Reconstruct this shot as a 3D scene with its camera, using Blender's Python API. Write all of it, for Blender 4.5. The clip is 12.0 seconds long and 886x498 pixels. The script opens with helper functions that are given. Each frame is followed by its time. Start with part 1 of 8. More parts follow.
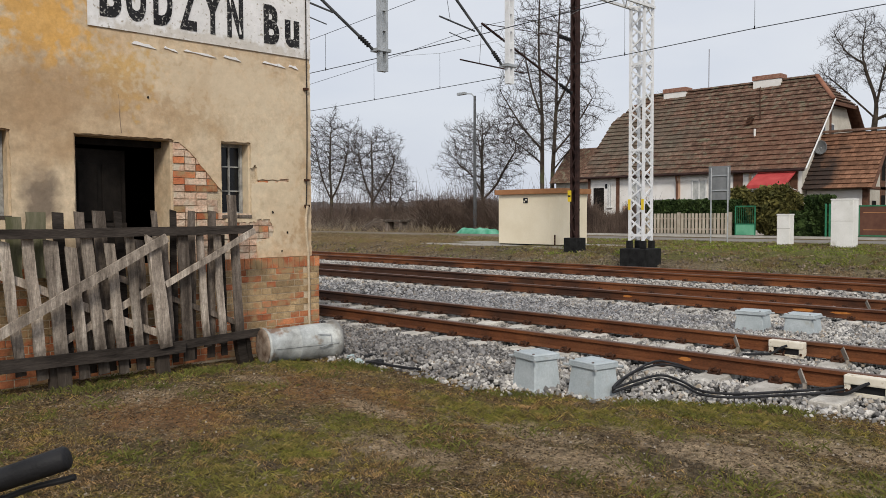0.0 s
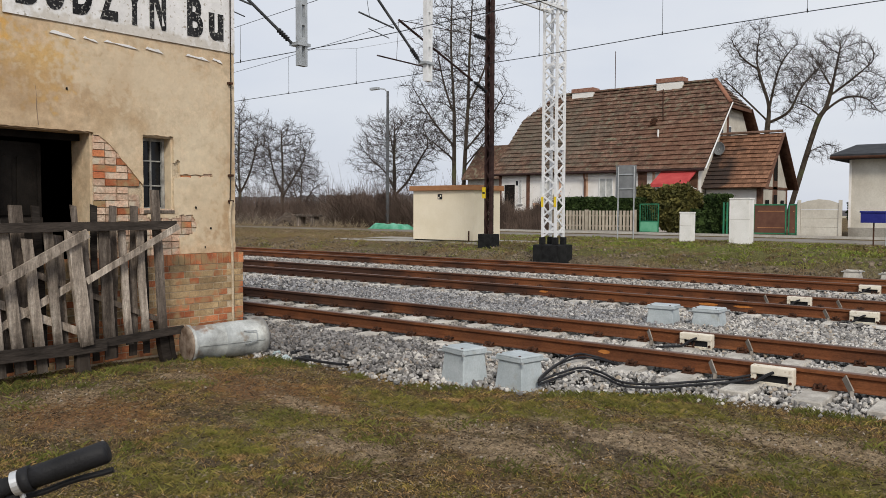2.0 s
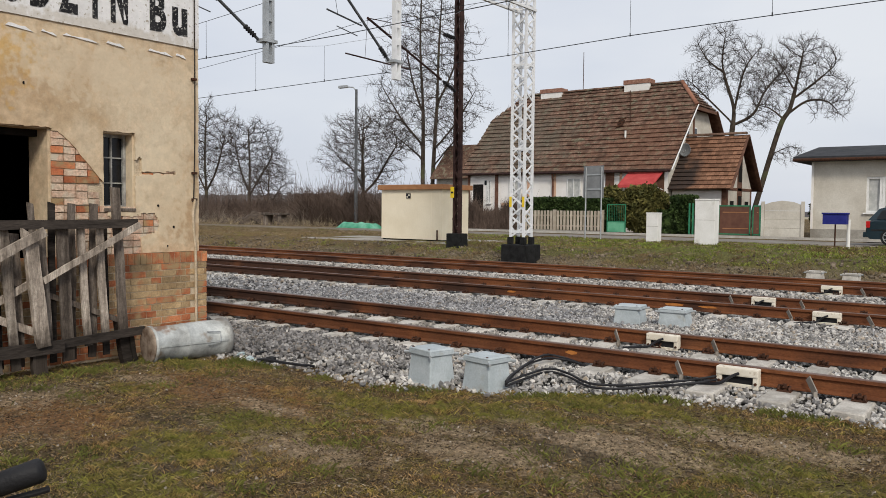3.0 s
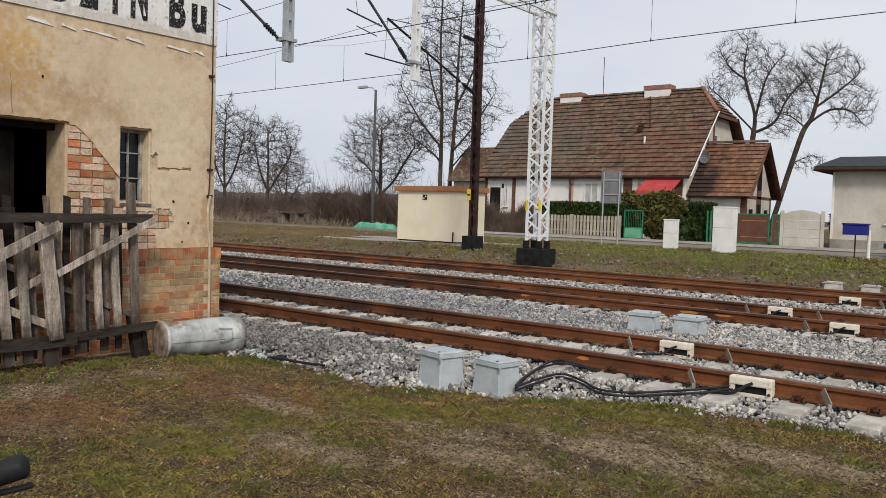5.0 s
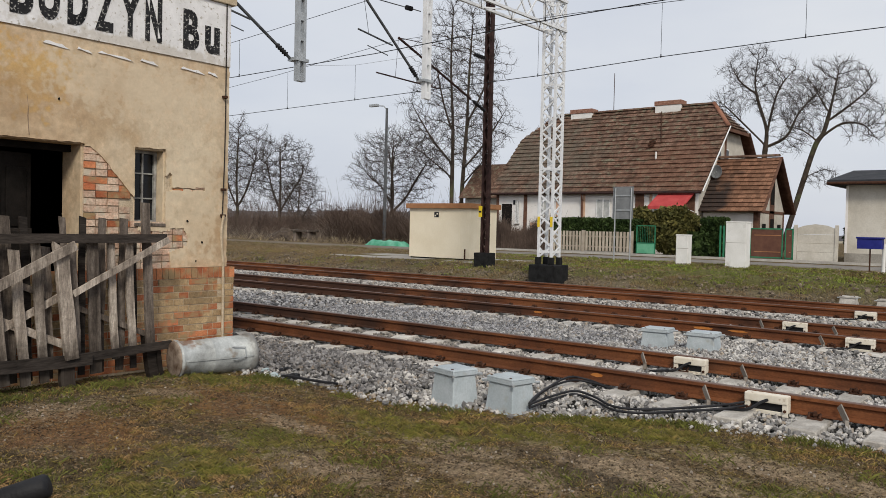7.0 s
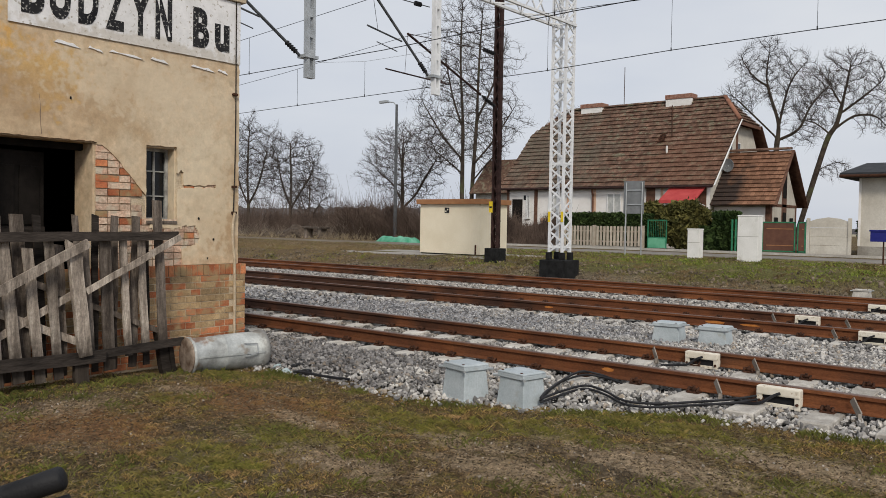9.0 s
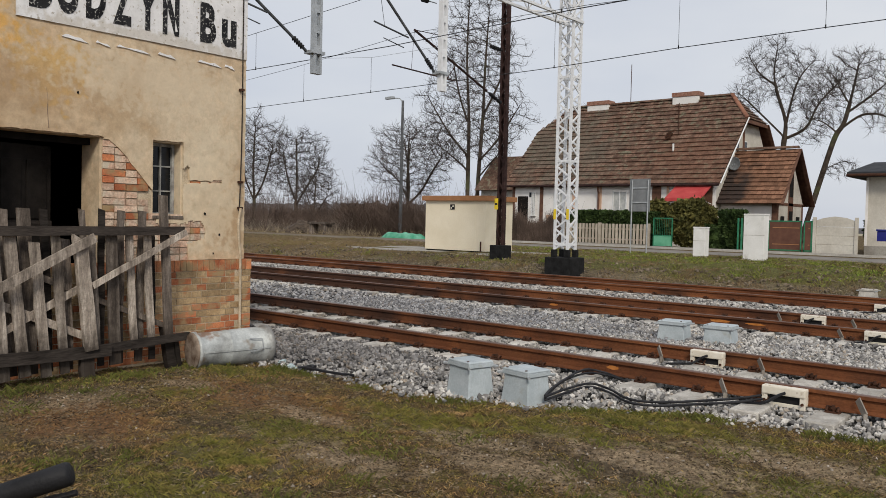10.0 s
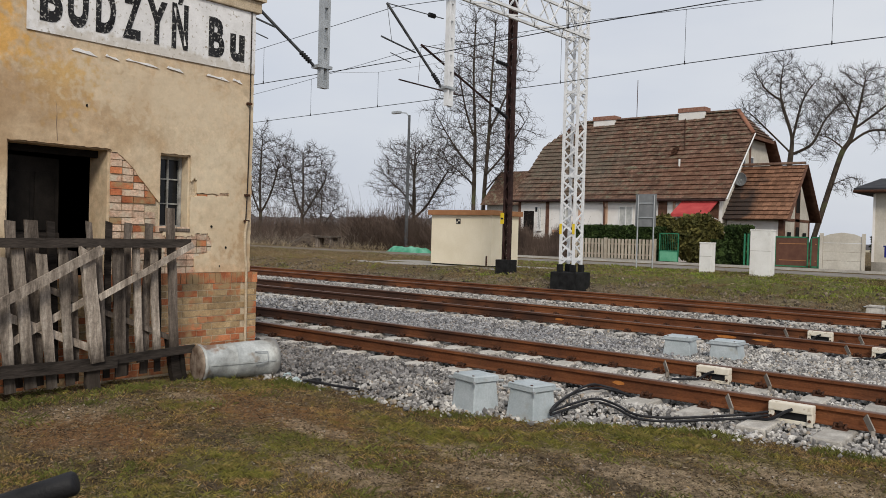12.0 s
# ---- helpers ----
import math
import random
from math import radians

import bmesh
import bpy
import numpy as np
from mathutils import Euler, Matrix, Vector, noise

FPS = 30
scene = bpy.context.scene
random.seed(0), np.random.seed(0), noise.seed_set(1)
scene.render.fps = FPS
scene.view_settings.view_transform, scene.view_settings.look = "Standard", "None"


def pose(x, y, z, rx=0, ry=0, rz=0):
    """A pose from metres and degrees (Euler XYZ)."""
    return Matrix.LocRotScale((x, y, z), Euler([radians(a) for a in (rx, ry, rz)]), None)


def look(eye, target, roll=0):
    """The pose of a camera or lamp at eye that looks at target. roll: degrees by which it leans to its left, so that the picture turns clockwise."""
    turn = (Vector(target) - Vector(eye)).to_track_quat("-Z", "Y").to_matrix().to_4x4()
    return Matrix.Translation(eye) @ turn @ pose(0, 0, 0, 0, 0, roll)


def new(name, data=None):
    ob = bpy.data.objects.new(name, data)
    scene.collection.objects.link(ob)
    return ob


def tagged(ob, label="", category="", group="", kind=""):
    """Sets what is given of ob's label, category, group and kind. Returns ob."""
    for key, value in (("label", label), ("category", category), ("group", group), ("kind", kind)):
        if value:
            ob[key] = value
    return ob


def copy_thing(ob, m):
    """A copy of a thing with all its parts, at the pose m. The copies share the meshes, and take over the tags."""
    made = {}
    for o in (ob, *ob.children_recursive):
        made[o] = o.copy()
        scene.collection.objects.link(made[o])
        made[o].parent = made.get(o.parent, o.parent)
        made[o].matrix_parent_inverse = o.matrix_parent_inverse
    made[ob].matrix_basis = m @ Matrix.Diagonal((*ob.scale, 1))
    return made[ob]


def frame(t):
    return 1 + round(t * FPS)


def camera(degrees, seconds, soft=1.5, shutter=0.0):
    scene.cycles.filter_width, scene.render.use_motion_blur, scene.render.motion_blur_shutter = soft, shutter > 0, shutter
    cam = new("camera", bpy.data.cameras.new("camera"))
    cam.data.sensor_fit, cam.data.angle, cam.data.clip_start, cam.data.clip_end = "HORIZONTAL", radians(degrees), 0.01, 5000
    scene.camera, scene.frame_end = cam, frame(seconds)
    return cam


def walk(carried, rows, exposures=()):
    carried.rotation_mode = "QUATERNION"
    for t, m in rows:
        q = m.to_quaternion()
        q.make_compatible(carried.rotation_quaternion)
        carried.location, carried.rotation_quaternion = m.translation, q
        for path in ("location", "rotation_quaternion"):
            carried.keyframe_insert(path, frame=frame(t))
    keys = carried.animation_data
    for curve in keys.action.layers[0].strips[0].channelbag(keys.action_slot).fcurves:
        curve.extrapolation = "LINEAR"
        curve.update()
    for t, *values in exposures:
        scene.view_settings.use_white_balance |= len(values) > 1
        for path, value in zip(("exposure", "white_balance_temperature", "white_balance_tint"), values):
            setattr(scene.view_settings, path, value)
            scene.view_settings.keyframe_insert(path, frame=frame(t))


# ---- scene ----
import collections

cam = camera(57.0, 12.0, soft=0.5)

ROWS = [
    (0, 0.086, 0.199, 1.617, 87.636, 0.224, 45.509),
    (0.5, 0.049, 0.084, 1.616, 87.525, 0.59, 45.218),
    (1, 0.086, 0.046, 1.616, 87.401, -0.341, 42.878),
    (1.5, 0.106, 0.013, 1.623, 87.381, -0.669, 41.706),
    (2, 0.037, -0.03, 1.641, 87.292, -0.237, 39.19),
    (2.5, 0, 0, 1.647, 87.195, -0.382, 36.911),
    (4.5, 0.006, 0.082, 1.646, 87.331, -1.583, 37.998),
    (5, 0.006, 0.084, 1.644, 87.367, -1.782, 38.199),
    (5.5, 0.006, 0.079, 1.647, 87.817, -1.937, 38.379),
    (6, 0.007, 0.076, 1.65, 88.281, -1.923, 38.539),
    (6.5, 0.013, 0.073, 1.651, 88.232, -1.869, 38.779),
    (7, 0.014, 0.067, 1.651, 88.533, -1.328, 39.016),
    (9, 0.025, 0.062, 1.647, 88.232, -0.931, 39.762),
    (9.5, 0.022, 0.062, 1.65, 88.109, -1.106, 39.943),
    (10, 0.021, 0.06, 1.651, 87.976, -1.321, 40.133),
    (10.5, 0.023, 0.059, 1.65, 88.353, -1.529, 40.315),
    (11, 0.023, 0.061, 1.647, 88.415, -1.712, 40.446),
    (11.5, 0.024, 0.062, 1.651, 88.368, -1.674, 40.482),
    (12, 0.023, 0.057, 1.646, 88.973, -1.59, 40.54),
]
walk(cam, [(t, pose(x, y, z, a, b, c)) for t, x, y, z, a, b, c in ROWS],
     exposures=[(0.0, 0.02), (2.5, 0.04), (4.5, 0.02), (7.0, -0.05), (9.0, -0.10), (12.0, -0.09)])

# ---- light: a bright overcast sky with a weak, wide sun behind the camera's right ----
SUN_EL, SUN_AZ = 38.0, 133.0
world = bpy.data.worlds.new("world")
scene.world = world
world.use_nodes = True
wn, wl = world.node_tree.nodes, world.node_tree.links
wn.clear()
sky = wn.new("ShaderNodeTexSky")
sky.sky_type = "NISHITA"
sky.sun_disc = False
sky.sun_elevation, sky.sun_rotation = radians(SUN_EL), radians(SUN_AZ)
sky.air_density, sky.dust_density = 1.0, 3.0
sky_gain = wn.new("ShaderNodeVectorMath")
sky_gain.operation = "SCALE"
sky_gain.inputs["Scale"].default_value = 0.07
wl.new(sky.outputs["Color"], sky_gain.inputs[0])
# thin cloud deck over the sky
tc = wn.new("ShaderNodeTexCoord")
mp = wn.new("ShaderNodeMapping")
mp.inputs["Scale"].default_value = (1.0, 1.0, 3.2)
cn = wn.new("ShaderNodeTexNoise")
cn.inputs["Scale"].default_value = 1.6
cn.inputs["Detail"].default_value = 5.0
cr = wn.new("ShaderNodeValToRGB")
cr.color_ramp.elements[0].position, cr.color_ramp.elements[0].color = 0.32, (0.64, 0.69, 0.80, 1)
cr.color_ramp.elements[1].position, cr.color_ramp.elements[1].color = 0.68, (0.835, 0.86, 0.905, 1)
wl.new(tc.outputs["Generated"], mp.inputs["Vector"])
wl.new(mp.outputs["Vector"], cn.inputs["Vector"])
wl.new(cn.outputs["Fac"], cr.inputs["Fac"])
wmix = wn.new("ShaderNodeMix")
wmix.data_type = "RGBA"
wmix.inputs["Factor"].default_value = 0.86
wl.new(sky_gain.outputs["Vector"], wmix.inputs["A"])
wl.new(cr.outputs["Color"], wmix.inputs["B"])
bg = wn.new("ShaderNodeBackground")
bg.inputs["Strength"].default_value = 1.0
wout = wn.new("ShaderNodeOutputWorld")
wl.new(wmix.outputs["Result"], bg.inputs["Color"])
wl.new(bg.outputs["Background"], wout.inputs["Surface"])

sun = new("sun", bpy.data.lights.new("sun", "SUN"))
sun.data.energy, sun.data.angle, sun.data.color = 2.3, radians(14), (1.0, 0.93, 0.82)
sa, se = radians(SUN_AZ), radians(SUN_EL)
sun.matrix_world = look((math.sin(sa) * math.cos(se) * 50, math.cos(sa) * math.cos(se) * 50, math.sin(se) * 50), (0, 0, 0))


# ---- materials ----
def material(name, stops, scale=6.0, rough=0.85, metal=0.0, bump=0.3, bump_scale=60.0, fine=None, rand=0.0,
             stain=None, island=0.0, spec=0.14, stretch=(1, 1, 1), dist=0.02):
    """A two-scale noise material. stops: (position, colour) of the large noise; fine: (scale, amount) of the grain;
    rand: brightness spread from object to object; island: from piece to piece of one mesh; stain: (scale, low, high, colour)."""
    m = bpy.data.materials.new(name)
    m.use_nodes = True
    n, l = m.node_tree.nodes, m.node_tree.links
    b = n["Principled BSDF"]
    b.inputs["Roughness"].default_value, b.inputs["Metallic"].default_value = rough, metal
    b.inputs["Specular IOR Level"].default_value = spec
    co = n.new("ShaderNodeNewGeometry")
    ma = n.new("ShaderNodeMapping")
    ma.inputs["Scale"].default_value = stretch
    l.new(co.outputs["Position"], ma.inputs["Vector"])
    big = n.new("ShaderNodeTexNoise")
    big.inputs["Scale"].default_value, big.inputs["Detail"].default_value = scale, 6.0
    big.inputs["Roughness"].default_value = 0.62
    l.new(ma.outputs["Vector"], big.inputs["Vector"])
    ramp = n.new("ShaderNodeValToRGB")
    el = ramp.color_ramp.elements
    while len(el) < len(stops):
        el.new(0.5)
    for e, (p, c) in zip(el, stops):
        e.position, e.color = p, (*c, 1)
    l.new(big.outputs["Fac"], ramp.inputs["Fac"])
    colour = ramp.outputs["Color"]

    def multiply(colour, factor_out):
        mx = n.new("ShaderNodeMix")
        mx.data_type, mx.blend_type = "RGBA", "MULTIPLY"
        mx.inputs["Factor"].default_value = 1.0
        l.new(colour, mx.inputs["A"])
        l.new(factor_out, mx.inputs["B"])
        return mx.outputs["Result"]

    def ranged(out, lo, hi, f0=0.0, f1=1.0):
        mr = n.new("ShaderNodeMapRange")
        mr.inputs["From Min"].default_value, mr.inputs["From Max"].default_value = f0, f1
        mr.inputs["To Min"].default_value, mr.inputs["To Max"].default_value = lo, hi
        l.new(out, mr.inputs["Value"])
        return mr.outputs["Result"]

    grain = n.new("ShaderNodeTexNoise")
    grain.inputs["Scale"].default_value, grain.inputs["Detail"].default_value = (fine or (bump_scale, 0))[0], 4.0
    l.new(ma.outputs["Vector"], grain.inputs["Vector"])
    if fine:
        colour = multiply(colour, ranged(grain.outputs["Fac"], 1 - fine[1], 1 + fine[1], 0.3, 0.7))
    if rand:
        oi = n.new("ShaderNodeObjectInfo")
        colour = multiply(colour, ranged(oi.outputs["Random"], 1 - rand, 1 + rand))
    if island:
        colour = multiply(colour, ranged(co.outputs["Random Per Island"], 1 - island, 1 + island))
    if stain:
        sn = n.new("ShaderNodeTexNoise")
        sn.inputs["Scale"].default_value, sn.inputs["Detail"].default_value = stain[0], 5.0
        l.new(co.outputs["Position"], sn.inputs["Vector"])
        mx = n.new("ShaderNodeMix")
        mx.data_type = "RGBA"
        l.new(ranged(sn.outputs["Fac"], 0, 1, stain[1], stain[2]), mx.inputs["Factor"])
        l.new(colour, mx.inputs["A"])
        mx.inputs["B"].default_value = (*stain[3], 1)
        colour = mx.outputs["Result"]
    l.new(colour, b.inputs["Base Color"])
    if bump:
        bn = n.new("ShaderNodeTexNoise")
        bn.inputs["Scale"].default_value, bn.inputs["Detail"].default_value = bump_scale, 5.0
        l.new(ma.outputs["Vector"], bn.inputs["Vector"])
        bp = n.new("ShaderNodeBump")
        bp.inputs["Strength"].default_value, bp.inputs["Distance"].default_value = bump, dist
        l.new(bn.outputs["Fac"], bp.inputs["Height"])
        l.new(bp.outputs["Normal"], b.inputs["Normal"])
    return m


def spot(m, centre, size, colour, ragged=0.5, strength=1.0, scale=6.0):
    """A stain with a ragged soft edge round a point of the wall."""
    n, l = m.node_tree.nodes, m.node_tree.links
    b = n["Principled BSDF"]
    old = b.inputs["Base Color"].links[0].from_socket
    geo = n.new("ShaderNodeNewGeometry")
    mp = n.new("ShaderNodeMapping")
    mp.vector_type = "TEXTURE"
    mp.inputs["Location"].default_value, mp.inputs["Scale"].default_value = centre, size
    l.new(geo.outputs["Position"], mp.inputs["Vector"])
    ln = n.new("ShaderNodeVectorMath")
    ln.operation = "LENGTH"
    l.new(mp.outputs["Vector"], ln.inputs[0])
    nz = n.new("ShaderNodeTexNoise")
    nz.inputs["Scale"].default_value, nz.inputs["Detail"].default_value = scale, 6.0
    l.new(geo.outputs["Position"], nz.inputs["Vector"])
    ad = n.new("ShaderNodeMath")
    ad.operation = "MULTIPLY_ADD"
    ad.inputs[1].default_value = ragged * 4
    l.new(nz.outputs["Fac"], ad.inputs[0])
    l.new(ln.outputs["Value"], ad.inputs[2])
    mr = n.new("ShaderNodeMapRange")
    mr.inputs["From Min"].default_value, mr.inputs["From Max"].default_value = 0.6 + ragged * 2, 1.25 + ragged * 2
    mr.inputs["To Min"].default_value, mr.inputs["To Max"].default_value = strength, 0.0
    l.new(ad.outputs["Value"], mr.inputs["Value"])
    mx = n.new("ShaderNodeMix")
    mx.data_type = "RGBA"
    l.new(mr.outputs["Result"], mx.inputs["Factor"])
    l.new(old, mx.inputs["A"])
    mx.inputs["B"].default_value = (*colour, 1)
    l.new(mx.outputs["Result"], b.inputs["Base Color"])


def grain(m, scale, amount):
    """Fine light and dark mottling over all of a material's colour."""
    n, l = m.node_tree.nodes, m.node_tree.links
    b = n["Principled BSDF"]
    old = b.inputs["Base Color"].links[0].from_socket
    geo = n.new("ShaderNodeNewGeometry")
    nz = n.new("ShaderNodeTexNoise")
    nz.inputs["Scale"].default_value, nz.inputs["Detail"].default_value, nz.inputs["Roughness"].default_value = scale, 5.0, 0.7
    l.new(geo.outputs["Position"], nz.inputs["Vector"])
    mr = n.new("ShaderNodeMapRange")
    mr.inputs["From Min"].default_value, mr.inputs["From Max"].default_value = 0.3, 0.7
    mr.inputs["To Min"].default_value, mr.inputs["To Max"].default_value = 1 - amount, 1 + amount
    l.new(nz.outputs["Fac"], mr.inputs["Value"])
    mx = n.new("ShaderNodeMix")
    mx.data_type, mx.blend_type = "RGBA", "MULTIPLY"
    mx.inputs["Factor"].default_value = 1.0
    l.new(old, mx.inputs["A"])
    l.new(mr.outputs["Result"], mx.inputs["B"])
    l.new(mx.outputs["Result"], b.inputs["Base Color"])


def by_piece(m, stops):
    """Colour factor from piece to piece of a joined mesh: (position, colour) along each piece's random number."""
    n, l = m.node_tree.nodes, m.node_tree.links
    b = n["Principled BSDF"]
    old = b.inputs["Base Color"].links[0].from_socket
    geo = n.new("ShaderNodeNewGeometry")
    ramp = n.new("ShaderNodeValToRGB")
    el = ramp.color_ramp.elements
    while len(el) < len(stops):
        el.new(0.5)
    for e, (p, c) in zip(el, stops):
        e.position, e.color = p, (*c, 1)
    l.new(geo.outputs["Random Per Island"], ramp.inputs["Fac"])
    mx = n.new("ShaderNodeMix")
    mx.data_type, mx.blend_type = "RGBA", "MULTIPLY"
    mx.inputs["Factor"].default_value = 1.0
    l.new(old, mx.inputs["A"])
    l.new(ramp.outputs["Color"], mx.inputs["B"])
    l.new(mx.outputs["Result"], b.inputs["Base Color"])


def two(a, b):
    return [(0.36, a), (0.64, b)]


# patches of the near ground: centre and half widths
GREEN_PATCH = ((-4.9, 4.1, 0.55, 0.30), (-6.65, 4.2, 0.4, 0.2), (-4.75, 3.4, 0.5, 0.35), (-4.4, 5.1, 0.8, 0.35), (-2.9, 6.3, 1.3, 0.3), (-3.4, 5.6, 0.7, 0.25), (-1.3, 5.3, 0.8, 0.4), (-7.3, 5.2, 0.5, 0.2), (-4.4, 2.7, 0.7, 0.3))
DIRT_PATCH = ((-4.05, 3.95, 0.55, 0.22), (-3.8, 4.9, 0.5, 0.2), (-5.1, 4.5, 0.4, 0.15), (-7.1, 3.4, 0.35, 0.6), (-3.1, 4.5, 0.6, 0.25), (-2.3, 5.3, 0.9, 0.25), (-6.8, 4.4, 0.35, 0.2), (-1.6, 6.0, 0.9, 0.25))
RED_PATCH = ((-5.9, 4.6, 1.1, 0.45), (-6.4, 3.2, 0.9, 0.45))
DARK_PATCH = ((-5.4, 3.8, 0.6, 0.25), (-4.4, 3.2, 0.7, 0.3), (-2.8, 5.0, 0.9, 0.3), (-5.2, 2.6, 0.8, 0.4))

# soil tones lowered against the blades, to paint shade into the crevices
GRASS = material("grass_soil", [(0.28, (0.046, 0.030, 0.016)), (0.40, (0.112, 0.074, 0.037)), (0.49, (0.100, 0.065, 0.030)), (0.56, (0.102, 0.080, 0.025)), (0.66, (0.145, 0.096, 0.050)), (0.76, (0.21, 0.15, 0.088))],
                 scale=3.2, rough=0.95, bump=1.0, bump_scale=45, fine=(70, 0.75), stain=(0.5, 0.55, 0.75, (0.18, 0.14, 0.10)), dist=0.035)
spot(GRASS, (-45, 29, 0), (27, 11, 9), (0.15, 0.105, 0.062), 0.5, 0.8, 0.5)
spot(GRASS, (-25, 23.5, 0), (13, 4, 9), (0.13, 0.09, 0.05), 0.9, 0.75, 0.9)
spot(GRASS, (-8, 26, 0), (13, 6.5, 9), (0.105, 0.11, 0.033), 0.6, 0.7, 0.6)
spot(GRASS, (-10, 20.6, 0), (30, 0.7, 9), (0.16, 0.125, 0.085), 0.6, 0.7, 1.2)
for px, py, rx, ry in RED_PATCH:
    spot(GRASS, (px, py, 0), (rx, ry, 5), (0.16, 0.084, 0.040), 0.7, 0.75, 3.0)
for px, py, rx, ry in DARK_PATCH:
    spot(GRASS, (px, py, 0), (rx, ry, 5), (0.055, 0.042, 0.026), 0.8, 0.7, 4.0)
for px, py, rx, ry in GREEN_PATCH:
    spot(GRASS, (px, py, 0), (rx, ry, 5), (0.11, 0.105, 0.027), 0.9, 0.6, 6.0)
for px, py, rx, ry in DIRT_PATCH:
    spot(GRASS, (px, py, 0), (rx, ry, 5), (0.30, 0.225, 0.145), 0.9, 0.75, 6.0)
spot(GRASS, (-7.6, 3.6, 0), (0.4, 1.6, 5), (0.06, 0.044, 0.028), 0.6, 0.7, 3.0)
grain(GRASS, 9, 0.35)
grain(GRASS, 26, 0.6)
grain(GRASS, 90, 0.6)
BLADE = material("grass_blades", [(0.28, (0.13, 0.080, 0.040)), (0.40, (0.26, 0.165, 0.078)), (0.50, (0.22, 0.148, 0.058)), (0.60, (0.195, 0.168, 0.037)), (0.74, (0.31, 0.215, 0.11))], scale=4.5, rough=0.85, bump=0, island=0.75)
for px, py, rx, ry in GREEN_PATCH:
    spot(BLADE, (px, py, 0), (rx, ry, 5), (0.145, 0.148, 0.032), 0.9, 0.65, 6.0)
for px, py, rx, ry in RED_PATCH:
    spot(BLADE, (px, py, 0), (rx, ry, 5), (0.235, 0.130, 0.058), 0.8, 0.8, 5.0)
grain(BLADE, 7, 0.4)
# bed far darker than its stones: paints the shade in the gaps between them
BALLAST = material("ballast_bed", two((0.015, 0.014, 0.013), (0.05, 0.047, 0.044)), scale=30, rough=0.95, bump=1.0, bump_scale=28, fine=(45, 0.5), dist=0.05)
STONE = material("ballast_stone", [(0.35, (0.52, 0.50, 0.475)), (0.6, (0.68, 0.655, 0.62))], scale=2.2, rough=0.9, bump=0.4, bump_scale=90)
spot(STONE, (-9.0, 8.6, 0), (3.2, 1.1, 5), (0.27, 0.235, 0.20), 0.7, 0.6, 2.5)
spot(STONE, (-10.5, 10.9, 0), (6.0, 1.3, 5), (0.34, 0.345, 0.37), 0.7, 0.75, 2.0)
spot(STONE, (-7.6, 6.7, 0), (2.4, 1.2, 5), (0.24, 0.23, 0.23), 0.7, 0.8, 3.0)
spot(STONE, (-14, 15.8, 0), (14, 1.3, 5), (0.46, 0.42, 0.385), 0.7, 0.6, 2.0)
by_piece(STONE, [(0.0, (0.22, 0.22, 0.225)), (0.25, (0.42, 0.42, 0.425)), (0.50, (0.60, 0.59, 0.575)), (0.56, (0.62, 0.53, 0.43)), (0.62, (0.60, 0.605, 0.625)), (0.85, (0.88, 0.875, 0.865)), (1.0, (0.98, 0.97, 0.95))])
RUST = material("rusty_rail", [(0.3, (0.075, 0.026, 0.012)), (0.5, (0.15, 0.052, 0.020)), (0.7, (0.215, 0.080, 0.030))], scale=2.2, rough=0.8, bump=0.3, bump_scale=110, fine=(70, 0.25), spec=0.25, stretch=(0.5, 1, 1))
spot(RUST, (-17.5, 10.5, 0), (11.5, 7, 5), (0.028, 0.016, 0.012), 0.6, 0.8, 1.0)
RAILHEAD = material("rail_head", two((0.10, 0.055, 0.04), (0.17, 0.10, 0.075)), scale=5, rough=0.5, metal=0.3, bump=0.1, bump_scale=80, spec=0.4, stretch=(0.2, 1, 1))
IRON = material("dark_clip", two((0.03, 0.016, 0.011), (0.09, 0.04, 0.024)), scale=20, rough=0.85, bump=0.2)
CONCRETE = material("sleeper_concrete", two((0.34, 0.315, 0.28), (0.56, 0.53, 0.48)), scale=5, rough=0.9, bump=0.3, bump_scale=70, fine=(60, 0.16), rand=0.14)
WHITEC = material("white_painted_concrete", two((0.70, 0.69, 0.66), (0.80, 0.79, 0.77)), scale=1.5, rough=0.85, bump=0.15, fine=(30, 0.05), stain=(2.5, 0.6, 0.8, (0.5, 0.48, 0.42)))
PLASTER = material("ochre_plaster", [(0.30, (0.43, 0.292, 0.172)), (0.43, (0.505, 0.368, 0.235)), (0.55, (0.575, 0.45, 0.305)), (0.7, (0.635, 0.52, 0.375))],
                   scale=0.85, rough=0.92, bump=0.35, bump_scale=22, fine=(11, 0.16), stain=(1.6, 0.56, 0.74, (0.44, 0.305, 0.18)), dist=0.012)
spot(PLASTER, (-8.2, 2.93, 1.80), (1, 0.17, 0.30), (0.13, 0.10, 0.08), 0.35, 0.8)
spot(PLASTER, (-8.2, 3.0, 3.45), (1, 0.40, 0.36), (0.64, 0.35, 0.085), 0.9, 0.8, 9.0)
spot(PLASTER, (-8.2, 3.75, 3.05), (1, 0.34, 0.30), (0.60, 0.37, 0.12), 1.0, 0.65, 11.0)
spot(PLASTER, (-8.2, 3.3, 2.85), (1, 0.75, 0.28), (0.36, 0.235, 0.13), 0.6, 0.5, 3.0)
spot(PLASTER, (-8.2, 2.6, 2.7), (1, 0.9, 0.6), (0.37, 0.25, 0.145), 0.7, 0.5, 2.5)
spot(PLASTER, (-8.2, 4.6, 2.75), (1, 0.5, 0.35), (0.41, 0.285, 0.165), 0.8, 0.5, 3.5)
